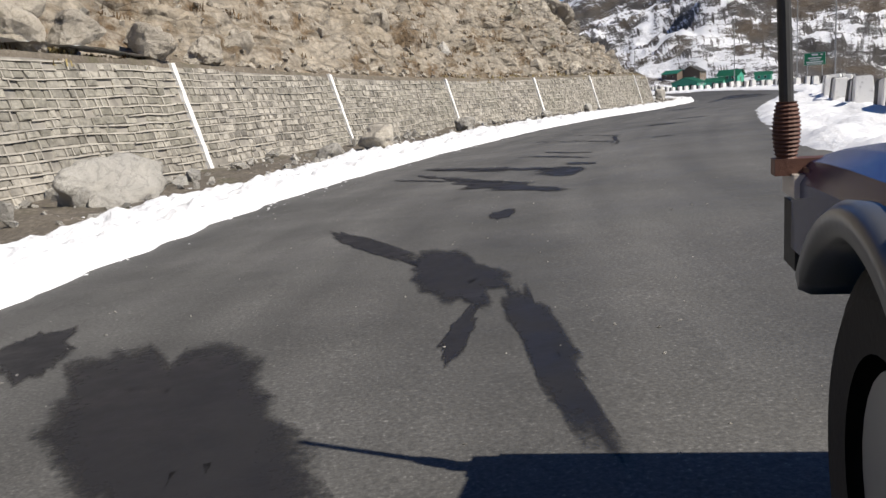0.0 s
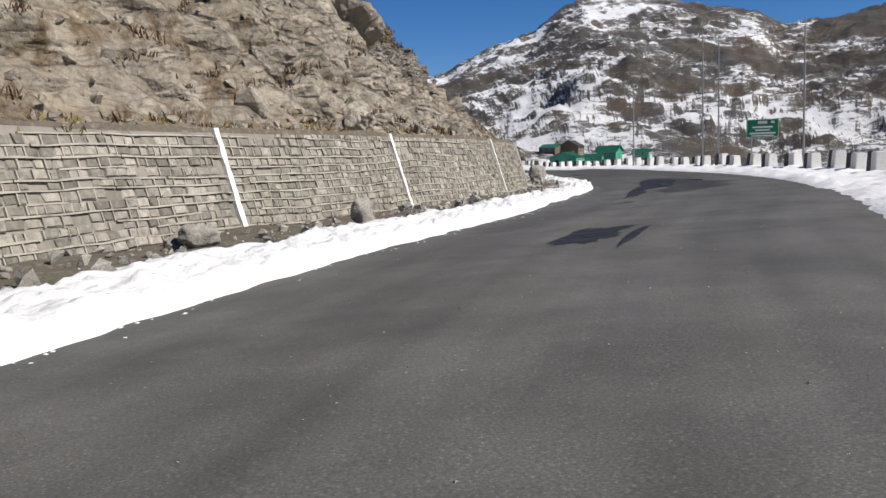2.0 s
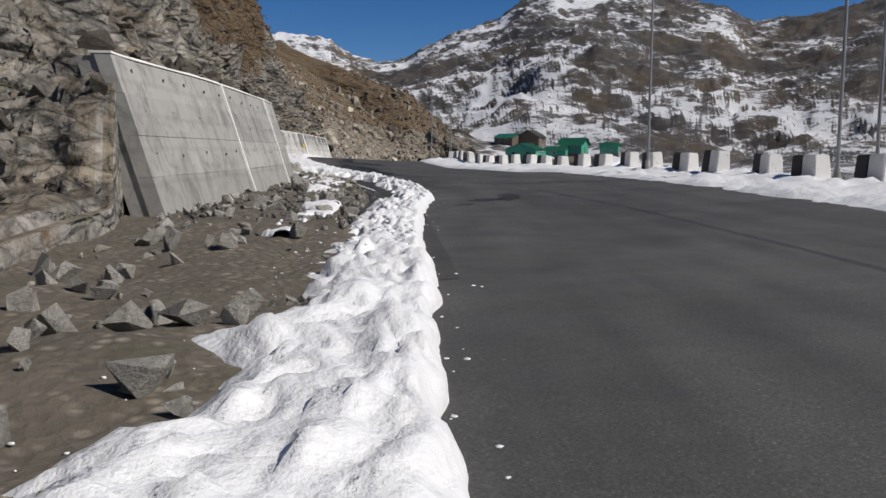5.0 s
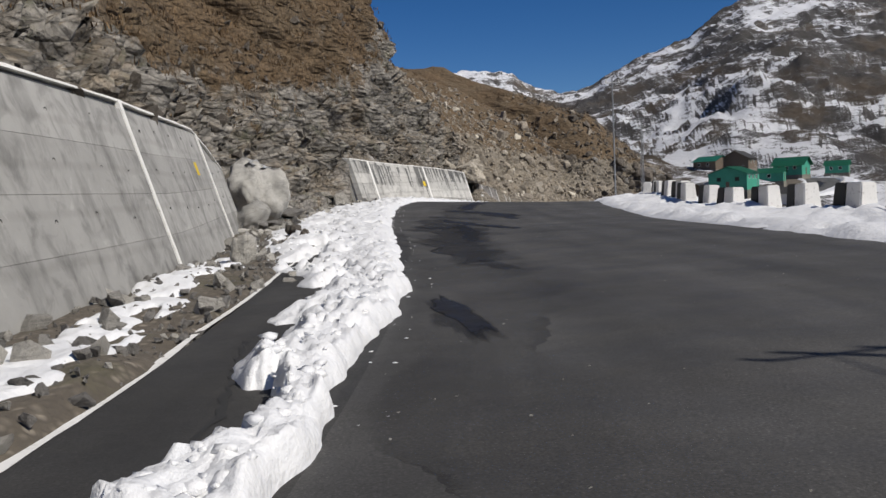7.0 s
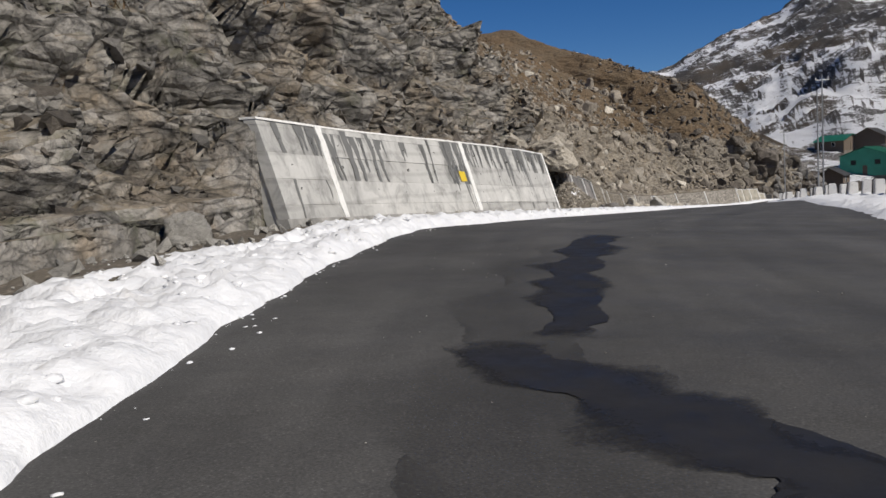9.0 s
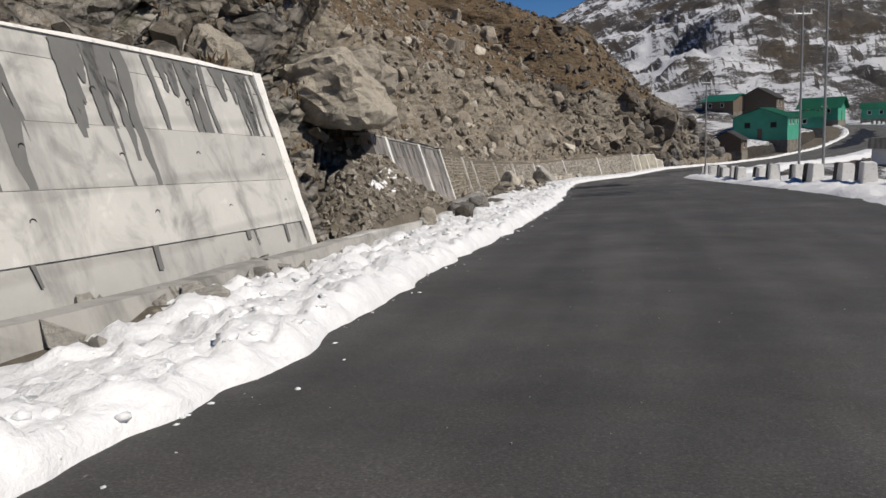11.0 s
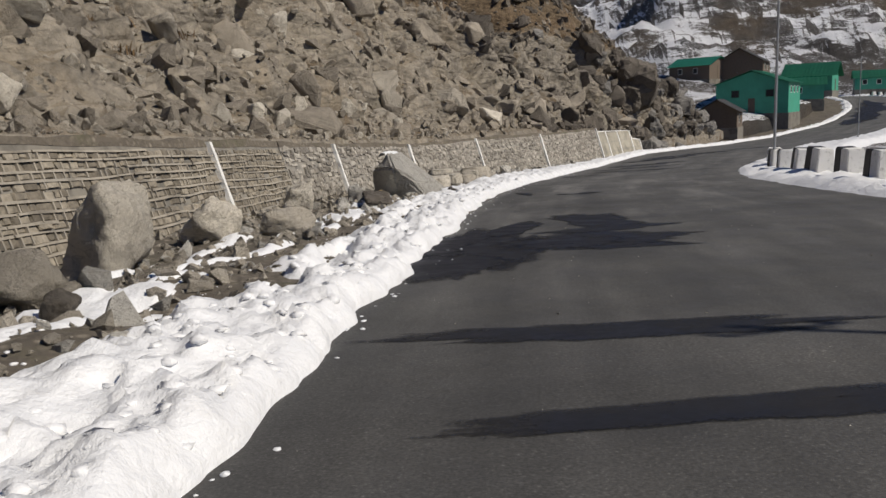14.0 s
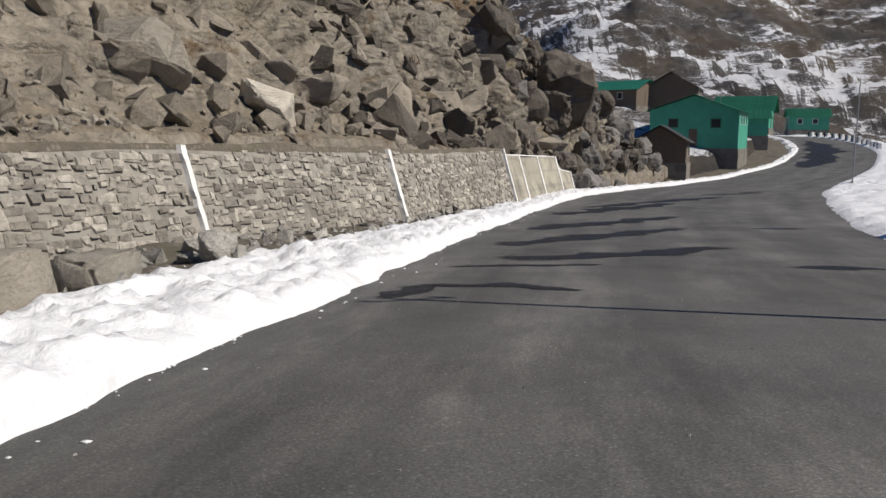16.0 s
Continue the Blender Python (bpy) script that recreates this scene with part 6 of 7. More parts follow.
boulder(123.2, 5.0, (0.75, 0.7, 0.5), ground_behind(123.2, 5.0), M_TAN_ROCK, "pale rounded boulder on the wall top", 35, 0, "", 0.25)

# ---- outer edge of the road: parapet blocks, poles, sign ----
def parapet_block():
    """A low concrete block, tapered, half painted white and half black."""
    block = empty("parapet_block")
    shapes = (("white_end", -0.62, 0.05, M_WHITE), ("dark_end", 0.05, 0.62, M_BLACK))
    for name, a, b, mat in shapes:
        bm = bmesh.new()
        bmesh.ops.create_cube(bm, size=1)
        for v in bm.verts:
            top = v.co.z > 0
            y = a if v.co.y < 0 else b
            if top and abs(y) > 0.5:
                y *= 0.9
            v.co = Vector((math.copysign(0.27 if not top else 0.2, v.co.x), y, 0.66 if top else -0.35))
        bmesh.ops.bevel(bm, geom=list(bm.edges), offset=0.03, segments=2, affect="EDGES")
        part(name, bm, mat, block, "white-painted half" if name == "white_end" else "black-painted half")
    tagged(block, "low concrete parapet block painted white and black", "parapet block", "parapet blocks along the road")
    return block


def bank_z(s, u):
    x, y = plan(s, u)
    a = lambda v: np.array([[v]], float)
    return float(bank_height(a(s), a(u), a(float(x)), a(float(y)))[0, 0])


first = parapet_block()
block_u = tab([(60, -10.2), (120, -10.0), (145, -10.4), (160, -10.4), (173, -11.0), (182, -11.7), (192, -12.0), (203, -13.3), (215, -12.6), (232, -11.4), (241, -10.4), (255, -9.6), (262, -8.9), (284, -8.5), (292, -8.9), (300, -10.0)])
stations = list(np.arange(70, 297, 2.68))
for k, s_b in enumerate(stations):
    u_b = float(block_u(s_b)) + 0.12 * math.sin(k * 3.3)
    m = Matrix.Translation(spot(s_b, u_b, bank_z(s_b, u_b) - 0.02)) @ pose(0, 0, 0, 2 * math.sin(k), 2 * math.cos(k * 1.7), heading(s_b) + 4 * math.sin(k * 1.9))
    if k == 0:
        first.matrix_basis = m
    else:
        copy_thing(first, m)


for k in range(13):
    s_b = 393.0 + 1.9 * k
    u_b = -float(road_w(s_b)) - 0.9
    copy_thing(first, Matrix.Translation(spot(s_b, u_b, bank_z(s_b, u_b) - 0.02)) @ pose(0, 0, 0, 0, 0, heading(s_b)))


def tube(bm, a, b, r0, r1, n=10):
    a, b = Vector(a), Vector(b)
    q = (b - a).to_track_quat("Z", "Y").to_matrix().to_4x4()
    bmesh.ops.create_cone(bm, cap_ends=True, segments=n, radius1=r0, radius2=r1, depth=(b - a).length, matrix=Matrix.Translation((a + b) / 2) @ q)
    return bm


def pole(at, height, label, radius=0.06):
    ob = empty("utility_pole")
    ob.matrix_basis = Matrix.Translation(at)
    part("shaft", tube(bmesh.new(), (0, 0, -0.6), (0, 0, height), radius, radius * 0.65), M_STEEL, ob)
    part("base_collar", tube(bmesh.new(), (0, 0, -0.2), (0, 0, 0.35), radius * 1.9, radius * 1.5), M_CONCRETE, ob)
    part("cross_arm", tube(bmesh.new(), (-0.45, 0, height - 0.35), (0.45, 0, height - 0.35), 0.03, 0.03, 8), M_STEEL, ob)
    for x in (-0.4, 0.4):
        part("insulator", tube(bmesh.new(), (x, 0, height - 0.32), (x, 0, height - 0.15), 0.04, 0.025, 8), M_WHITE, ob)
    return tagged(ob, label, "pole", "poles along the road")


for x_p, y_p, z_p, h_p in ((40.9, 62.1, 0.5, 7.6), (48.4, 82.2, 0.45, 10.2), (49.6, 81.9, 0.35, 10.0), (46.9, 90.1, 0.6, 6.9), (54.5, 140.1, -0.3, 7.8)):
    pole((x_p, y_p, z_p), h_p, "grey steel utility pole standing in the snow bank")
for s_p, u_p, h_p in ((249.7, -10.2, 8.2), (254.1, -10.4, 7.8), (284.2, -8.4, 7.6), (345, -11.2, 7.5), (372, 5.5, 8)):
    pole(spot(s_p, u_p, float(road_height(s_p, -7))), h_p, "grey steel utility pole beside the road")


def cable(a, b, sag):
    cu = bpy.data.curves.new("overhead_cable", "CURVE")
    cu.dimensions = "3D"
    cu.bevel_depth = 0.012
    sp = cu.splines.new("POLY")
    sp.points.add(16)
    for i in range(17):
        t = i / 16
        p = Vector(a).lerp(Vector(b), t)
        sp.points[i].co = (p.x, p.y, p.z - sag * 4 * t * (1 - t), 1)
    cu.materials.append(M_BLACK)
    return tagged(new("overhead_cable", cu), "thin black overhead cable between poles", "cable", "cables between the poles")


cable((40.9, 62.1, 7.75), (48.4, 82.2, 10.3), 0.35)
cable((48.4, 82.2, 10.3), (46.9, 90.1, 7.2), 0.35)


def road_sign():
    sign = empty("road_sign")
    sign.matrix_basis = Matrix.Translation((42.4, 67.3, 0.55)) @ pose(0, 0, 0, 0, 0, -43)
    for x in (-0.6, 0.6):
        part("post", tube(bmesh.new(), (x, 0.05, -0.6), (x, 0.05, 2.7), 0.035, 0.035), M_STEEL, sign)
    bm = bmesh.new()
    bmesh.ops.create_cube(bm, size=1, matrix=Matrix.Translation((0, 0, 2.2)) @ Matrix.Diagonal((1.75, 0.03, 1.05, 1)))
    board = part("board", bm, M_SIGN, sign, "green sign board with white lettering")
    bars = ((0, 2.54, 0.5, 0.16), (0.55, 2.54, 0.2, 0.12), (0, 2.27, 1.1, 0.1), (0, 2.1, 0.8, 0.08), (0, 1.92, 1.4, 0.1), (0, 1.78, 1.2, 0.06))
    for x, z, w, h in bars:
        bm = bmesh.new()
        bmesh.ops.create_cube(bm, size=1, matrix=Matrix.Translation((x, -0.02, z)) @ Matrix.Diagonal((w, 0.006, h, 1)))
        part("text_bar", bm, M_SIGN_WHITE, board)
    for z, w, h, x in ((2.7, 1.7, 0.02, 0), (1.7, 1.7, 0.02, 0), (2.2, 0.02, 1.02, -0.85), (2.2, 0.02, 1.02, 0.85)):
        bm = bmesh.new()
        bmesh.ops.create_cube(bm, size=1, matrix=Matrix.Translation((x, -0.02, z)) @ Matrix.Diagonal((w, 0.006, h, 1)))
        part("border", bm, M_SIGN_WHITE, board)
    return tagged(sign, "green roadside sign board on two steel posts in snow", "road sign")


road_sign()


# ---- the hamlet up the road ----
def box(bm, lo, hi):
    lo, hi = Vector(lo), Vector(hi)
    bmesh.ops.create_cube(bm, size=1, matrix=Matrix.Translation((lo + hi) / 2) @ Matrix.Diagonal((*(hi - lo), 1)))
    return bm


def hut(x, y, z, turn, size, eave, ridge, wall_mat, roof_mat, label, windows=2, over=0.45, gable=0):
    """A sheet-clad hut with a gable roof, windows, a door and a stone footing. size: along the ridge, and across."""
    h = empty("hut")
    h.matrix_basis = Matrix.Translation((x, y, z)) @ pose(0, 0, 0, 0, 0, turn)
    a, b = size[0] / 2, size[1] / 2
    part("footing", box(bmesh.new(), (-a - 0.1, -b - 0.1, -3), (a + 0.1, b + 0.1, 0.15)), M_CORE, h, "rough stone footing")
    bm = bmesh.new()
    pts = [(-b, 0.15), (b, 0.15), (b, eave), (0, ridge - 0.08), (-b, eave)]
    ends = [[bm.verts.new((sx * a, p, q)) for p, q in pts] for sx in (-1, 1)]
    bm.faces.new(ends[0])
    bm.faces.new(ends[1][::-1])
    for i in range(5):
        j = (i + 1) % 5
        bm.faces.new((ends[0][i], ends[1][i], ends[1][j], ends[0][j]))
    bmesh.ops.recalc_face_normals(bm, faces=bm.faces)
    part("wall", bm, wall_mat, h)
    for side in (-1, 1):
        bm = bmesh.new()
        k = (ridge - eave) / b
        n = max(8, int(size[0] / 0.25))
        rows = []
        for i in range(n + 1):
            xx = -a - over + (size[0] + 2 * over) * i / n
            bump = 0.03 * (i % 2)
            rows.append([bm.verts.new((xx, side * d, ridge + 0.06 - k * d + bump)) for d in (0, b * 0.5, b + over)])
        for i in range(n):
            for j in range(2):
                bm.faces.new((rows[i][j], rows[i + 1][j], rows[i + 1][j + 1], rows[i][j + 1]))
        bmesh.ops.solidify(bm, geom=list(bm.faces), thickness=0.05)
        bmesh.ops.recalc_face_normals(bm, faces=bm.faces)
        part("roof_sheet", bm, roof_mat, h)
    for side in (-1, 1):
        for i in range(windows):
            xx = -a + size[0] * (i + 0.7) / (windows + 0.6)
            w = part("window", box(bmesh.new(), (xx - 0.42, side * b - 0.04, eave - 1.35), (xx + 0.42, side * b + 0.04, eave - 0.45)), M_WHITE, h, "pale window frame")
            part("pane", box(bmesh.new(), (xx - 0.35, side * b - 0.05, eave - 1.28), (xx + 0.35, side * b + 0.05, eave - 0.52)), M_GLASS_DARK, w, "dark glass")
    for end in (-1, 1):
        for i in range(gable):
            yy = b * (-0.5 + i * 0.95)
            w = part("window", box(bmesh.new(), (end * a - 0.04, yy - 0.55, eave * 0.55), (end * a + 0.04, yy + 0.55, eave * 0.55 + 1.0)), M_GREEN_ROOF, h, "green window frame")
            part("pane", box(bmesh.new(), (end * a - 0.05, yy - 0.45, eave * 0.55 + 0.08), (end * a + 0.05, yy + 0.45, eave * 0.55 + 0.92)), M_GLASS_DARK, w, "dark glass")
        w = part("door", box(bmesh.new(), (end * a - 0.04, -0.45, 0.15), (end * a + 0.04, 0.4, 2.1)), M_PLANK, h, "plank door")
        part("handle", box(bmesh.new(), (end * a - 0.07, 0.25, 1.05), (end * a + 0.07, 0.3, 1.15)), M_STEEL, w)
    return tagged(h, label, "hut", "huts of the hamlet")


hut(126.5, 275.2, 4.6, 44, (8.0, 9.0), 4.0, 5.6, M_GREEN_WALL, M_GREEN_ROOF, "green sheet-metal house with a green gable roof", 3, 0.45, 2)
hut(111.6, 260.2, 2.6, 50, (4.6, 4.2), 2.0, 3.2, M_PLANK, M_GREY_ROOF, "weathered plank shed with a dark sheet roof", 1)
hut(131.5, 298.8, 10.9, -66, (7.5, 5.0), 2.4, 3.6, M_PLANK, M_TEAL_ROOF, "low hut with a bright teal sheet roof", 2)
hut(138.4, 297.0, 10.8, 48, (8.0, 7.0), 2.8, 4.8, M_PLANK, M_GREY_ROOF, "dark wooden hut with a weathered sheet roof", 2)
hut(142.6, 288.0, 6.9, -36, (6.0, 4.5), 2.4, 3.4, M_GREEN_WALL, M_GREEN_ROOF, "small green hut behind the green house", 1)
hut(157.6, 305.5, 9.2, -46, (7.5, 7.5), 3.0, 5.0, M_GREEN_WALL, M_GREEN_ROOF, "dark green pavilion with a wide roof at the bend", 3, 0.8)
hut(173.0, 309.0, 9.6, -36, (6.0, 5.0), 2.4, 3.6, M_GREEN_WALL, M_GREEN_ROOF, "green hut below the bend of the road", 2)
hut(117.2, 231.6, 0.3, -36, (4.5, 3.6), 2.2, 3.2, M_WHITE, M_GREY_ROOF, "small white hut with a dark roof beside the road", 1)


# ---- damp on the asphalt ----
def wet_patch(s, u, a, b, turn, seed, lift=0.006, material=M_WET):
    """A melt-water stain with a ragged rim: half length, half width and turn against the road's line."""
    rnd = random.Random(seed)
    n = 44
    ca, sa = math.cos(radians(turn)), math.sin(radians(turn))
    bm = bmesh.new()
    rim = bm.verts.layers.float.new("rim")
    rings = []
    for f, wetness in ((1.0, 0.0), (0.8, 0.45), (0.4, 0.8)):
        ring = []
        for i in range(n):
            t = 2 * math.pi * i / n
            r = (0.92 + 0.42 * noise.noise(Vector((math.cos(t) * 1.7, math.sin(t) * 1.7, seed * 3.1))) + 0.22 * noise.noise(Vector((math.cos(t) * 6, math.sin(t) * 6, seed * 1.7)))) * f
            p, q = math.cos(t) * a * r, math.sin(t) * b * r
            ss, uu = s + p * ca - q * sa, u + p * sa + q * ca
            uu = min(uu, 0.15)
            x, y = plan(ss, uu)
            v = bm.verts.new((x, y, road_height(ss, uu) + lift))
            v[rim] = wetness
            ring.append(v)
        rings.append(ring)
    for i in range(n):
        j = (i + 1) % n
        bm.faces.new((rings[0][i], rings[0][j], rings[1][j], rings[1][i]))
        bm.faces.new((rings[1][i], rings[1][j], rings[2][j], rings[2][i]))
    bm.faces.new(rings[2])
    bmesh.ops.triangulate(bm, faces=[f for f in bm.faces if len(f.verts) > 4])
    bmesh.ops.recalc_face_normals(bm, faces=bm.faces)
    if sum(f.normal.z for f in bm.faces) < 0:
        bmesh.ops.reverse_faces(bm, faces=bm.faces)
    return tagged(part("wet_patch", bm, material, None), "dark wet patch of melt water on the asphalt", "wet patch", "wet patches on the road")


WET = ((65.8, -1.1, 0.72, 0.24, 24), (64.4, -2.4, 1.75, 0.5, 28), (68.5, -2.6, 1.66, 0.15, 28), (66.9, -3.5, 1.11, 0.35, 14), (65.2, -4.0, 1.42, 0.15, 4), (65.4, -3.6, 0.6, 0.09, -8),
       (69.8, -3.7, 0.47, 0.12, -2), (87.7, -5.05, 0.5, 0.42, 0), (87.5, -4.75, 0.3, 0.16, 40), (91.1, -5.55, 0.75, 0.42, 80), (81.2, -5.45, 0.3, 0.14, -60), (87.7, -5.5, 0.16, 0.1, 80),
       (105.2, -3.2, 2.1, 0.55, -3), (104.9, -3.9, 2.2, 0.1, 0), (130.0, -2.9, 4.6, 0.9, -5), (126.5, -2.3, 3.4, 0.6, -6), (121.8, -1.95, 4.4, 0.36, 0), (115.3, -2.2, 0.36, 0.15, -26), (115.0, -2.0, 0.3, 0.1, 88),
       (169.0, -0.9, 1.81, 0.2, 10), (179.4, -2.05, 0.3, 0.2, 80),
       (252.5, -1.8, 1.8, 0.34, 99), (250.7, -1.8, 1.6, 0.55, 102), (249.2, -1.6, 1.4, 0.36, 92), (248.1, -2.0, 1.4, 0.22, 96), (262.5, -2.2, 1.5, 1.2, 95), (265.5, -2.2, 1.76, 0.75, 16), (264.0, -2.4, 1.2, 0.4, 110),
       (261.9, -1.0, 1.93, 0.7, -6), (261.9, -2.2, 1.2, 0.45, 80), (257.0, -2.0, 2.0, 0.3, 92), (255.2, -2.4, 1.7, 0.25, 98),
       (262.3, -0.55, 2.7, 0.95, 3), (262.4, -1.75, 0.7, 1.1, 4), (260.6, -0.5, 1.3, 0.75, 0), (264.6, -0.9, 1.4, 0.45, -14), (289.2, -5.9, 0.7, 0.3, 80), (298.8, -6.9, 0.6, 0.4, 80))
DAMP = ((152.3, -1.6, 0.7, 0.5, -6), (152.9, -2.3, 2.0, 0.42, -7), (168.6, -0.9, 1.8, 0.3, 10), (174.1, -1.8, 1.2, 0.25, 10), (150.9, -1.1, 0.3, 0.3, 60))
for k, row in enumerate(WET):
    wet_patch(*row, k, 0.003 + 0.0012 * (k % 4))
for k, row in enumerate(DAMP):
    wet_patch(*row, 70 + k, 0.003 + 0.0012 * (k % 4), M_SOAK)


def wet_run(points, width, seed, lift=0.0085, material=M_WET):
    """A tongue of melt water that winds over the road: stations and offsets along its middle, half width at its broadest."""
    bm = bmesh.new()
    rim = bm.verts.layers.float.new("rim")
    path = []
    for (s0, u0), (s1, u1) in zip(points[:-1], points[1:]):
        n = max(3, int(math.hypot(s1 - s0, u1 - u0) / 0.07))
        path += [(s0 + (s1 - s0) * i / n, u0 + (u1 - u0) * i / n) for i in range(n)]
    path.append(points[-1])
    rows = []
    for k, (s, u) in enumerate(path):
        s_a, u_a = path[max(k - 2, 0)]
        s_b, u_b = path[min(k + 2, len(path) - 1)]
        ds, du = s_b - s_a, u_b - u_a
        d = math.hypot(ds, du) or 1.0
        t = k / (len(path) - 1)
        w = width * (0.25 + 0.75 * math.sin(math.pi * min(1.0, t * 0.9 + 0.08)) ** 0.7)
        row = []
        bend = 0.07 * noise.noise(Vector((k * 0.17, seed * 2.3, 7.7))) + 0.05 * noise.noise(Vector((k * 0.95, seed * 2.3, 3.1)))
        for side, f in ((-1, 1.0), (-0.5, 0.4), (0.5, 0.4), (1, 1.0)):
            r = w * side * (0.25 + 1.5 * max(0.0, 0.5 + noise.noise(Vector((k * min(0.2, 0.044 / width), side * 3 + seed, 0.5))))) + side * min(0.03, w * 0.35) * noise.noise(Vector((k * 0.8, side * 3, seed))) + bend
            a, c = s - du / d * r, u + ds / d * r
            x, y = plan(a, c)
            v = bm.verts.new((x, y, road_height(a, c) + lift))
            v[rim] = 0.0 if abs(side) == 1 else 0.7 * min(1.0, k * 0.07 / width, (len(path) - 1 - k) * 0.07 / width)
            row.append(v)
        rows.append(row)
    for a, c in zip(rows[:-1], rows[1:]):
        for q in range(3):
            bm.faces.new((a[q], a[q + 1], c[q + 1], c[q]))
    bmesh.ops.recalc_face_normals(bm, faces=bm.faces)
    if sum(f.normal.z for f in bm.faces) < 0:
        bmesh.ops.reverse_faces(bm, faces=bm.faces)
    return tagged(part("wet_patch", bm, material, None), "winding dark tongue of melt water on the asphalt", "wet patch", "wet patches on the road")


wet_run(((75.3, -1.3), (74.1, -2.6), (73.5, -3.05)), 0.07, 1)
wet_run(((75.9, -1.5), (74.1, -2.8), (73.3, -3.4), (72.9, -3.85)), 0.11, 2)
wet_run(((74.0, -2.7), (73.2, -3.2), (72.4, -3.7), (71.9, -4.1), (71.4, -4.35)), 0.34, 3)
wet_run(((77.2, -1.3), (76.4, -2.4), (75.2, -3.5), (74.7, -4.1), (74.4, -4.4)), 0.2, 4)
wet_run(((76.9, -1.5), (75.9, -2.5), (75.2, -3.2)), 0.1, 5)
wet_run(((75.1, -3.9), (74.4, -4.25), (73.3, -4.3)), 0.3, 6)
wet_run(((75.8, -4.1), (75.0, -4.65)), 0.16, 7)
wet_run(((78.4, -2.9), (77.3, -3.9), (76.5, -4.45)), 0.09, 8)
wet_run(((79.3, -3.2), (77.8, -4.3)), 0.09, 9)
wet_run(((82.8, -3.2), (80.8, -4.55)), 0.04, 10)
wet_run(((83.9, -2.1), (82.1, -3.5), (81.3, -4.2), (80.7, -4.46), (80.2, -4.45)), 0.04, 11)
wet_run(((86.0, -2.6), (84.6, -3.5), (83.4, -4.2), (81.3, -4.4), (80.9, -4.57), (80.1, -4.59), (79.5, -4.5)), 0.045, 12)
wet_run(((160, -1.0), (168, -1.3), (176, -1.7), (184, -2.1), (192, -2.6), (203, -3.2)), 0.95, 21, 0.0018, M_DAMP)
wet_run(((275.2, -0.2), (274.4, -0.5), (274.2, -0.9)), 0.16, 14)
wet_run(((274.6, -0.4), (273.6, -0.7)), 0.1, 15)
wet_run(((273.6, -1.4), (273.4, -2.0), (273.7, -2.7)), 0.28, 16)
wet_run(((124.6, -0.65), (125.1, -1.1), (125.6, -1.6)), 0.08, 13)
wet_run(((126.7, -0.5), (127.0, -1.1), (127.3, -1.7)), 0.08, 17)
wet_run(((189.2, -1.9), (188.1, -2.16), (186.5, -2.6), (185.3, -3.05), (184.2, -3.4), (183.2, -3.65)), 0.34, 22)
wet_run(((195.4, -2.3), (194.0, -3.2), (192.6, -4.0), (190.6, -4.3), (188.8, -4.4)), 0.5, 23)
wet_run(((136.0, -3.6), (130.0, -3.9), (124.0, -3.7), (119.5, -3.2)), 1.3, 18, 0.0016, M_SOAK)
wet_run(((186.2, -0.7), (185.4, -1.2), (184.4, -1.8)), 0.2, 24)
wet_run(((191.5, -1.4), (190.4, -2.2), (189.0, -3.3)), 0.16, 25)
wet_run(((190.0, -1.6), (187.0, -1.6), (184.0, -1.7), (181.5, -1.75), (179.6, -1.6), (177.2, -1.5), (174.0, -1.4)), 0.85, 26, 0.0015, M_SOAK)
wet_run(((187.0, -2.2), (184.0, -2.2), (181.2, -2.1), (179.4, -1.95)), 0.3, 27, 0.006, M_SOAK)
wet_run(((195.5, -3.1), (198.0, -3.4), (201.0, -3.5), (204.5, -3.9)), 0.5, 41)
wet_run(((290.2, -1.0), (290.4, -2.4), (291.4, -3.7), (292.7, -4.9)), 0.5, 31)
wet_run(((292.4, -0.9), (293.8, -1.8), (296.0, -3.0), (298.6, -4.7)), 0.55, 32)
wet_run(((297.4, -1.0), (299.6, -1.8), (301.4, -3.2), (303.6, -4.7)), 0.6, 33)
wet_run(((303.8, -1.0), (306.2, -1.9), (308.6, -3.0), (311.2, -4.2)), 0.7, 34)
wet_run(((308.0, -1.3), (311.0, -3.0), (313.4, -4.4), (315.8, -6.0)), 0.5, 35)
wet_run(((285.5, -0.4), (286.6, -0.8), (286.8, -1.6), (286.4, -2.6)), 0.2, 36)
wet_run(((288.7, -0.6), (289.0, -1.6), (289.2, -2.8)), 0.12, 37)
wet_run(((318.0, -4.8), (322.0, -6.4), (328.0, -7.2)), 0.7, 38, 0.0085, M_SOAK)
wet_run(((372.0, -3.0), (384.0, -3.6), (396.0, -3.2), (406.0, -3.0)), 2.0, 39)


def crack(points, width, seed):
    """A tarred or open crack that wanders over the asphalt."""
    rnd = random.Random(seed)
    verts, faces = [], []
    pts = []
    for (s0, u0), (s1, u1) in zip(points[:-1], points[1:]):
        n = max(3, int(math.hypot(s1 - s0, u1 - u0) / 0.12))
        for i in range(n):
            t = i / n
            pts.append((s0 + (s1 - s0) * t + 0.05 * (rnd.random() - 0.5), u0 + (u1 - u0) * t + 0.06 * (rnd.random() - 0.5)))
    for k, (s, u) in enumerate(pts):
        w = width * (0.4 + rnd.random())
        for d in (-w, w):
            x, y = plan(s, u + d)
            z = road_height(s, u + d) + 0.008 if u < 0 else road_z(s) + 0.009
            verts.append((float(x), float(y), float(z)))
        if k:
            i = 2 * k
            faces.append((i - 2, i - 1, i + 1, i))
    ob = new("road_crack", mesh_from("road_crack", verts, faces, M_BLACK))
    return tagged(ob, "dark wandering crack in the asphalt", "crack", "cracks in the road")


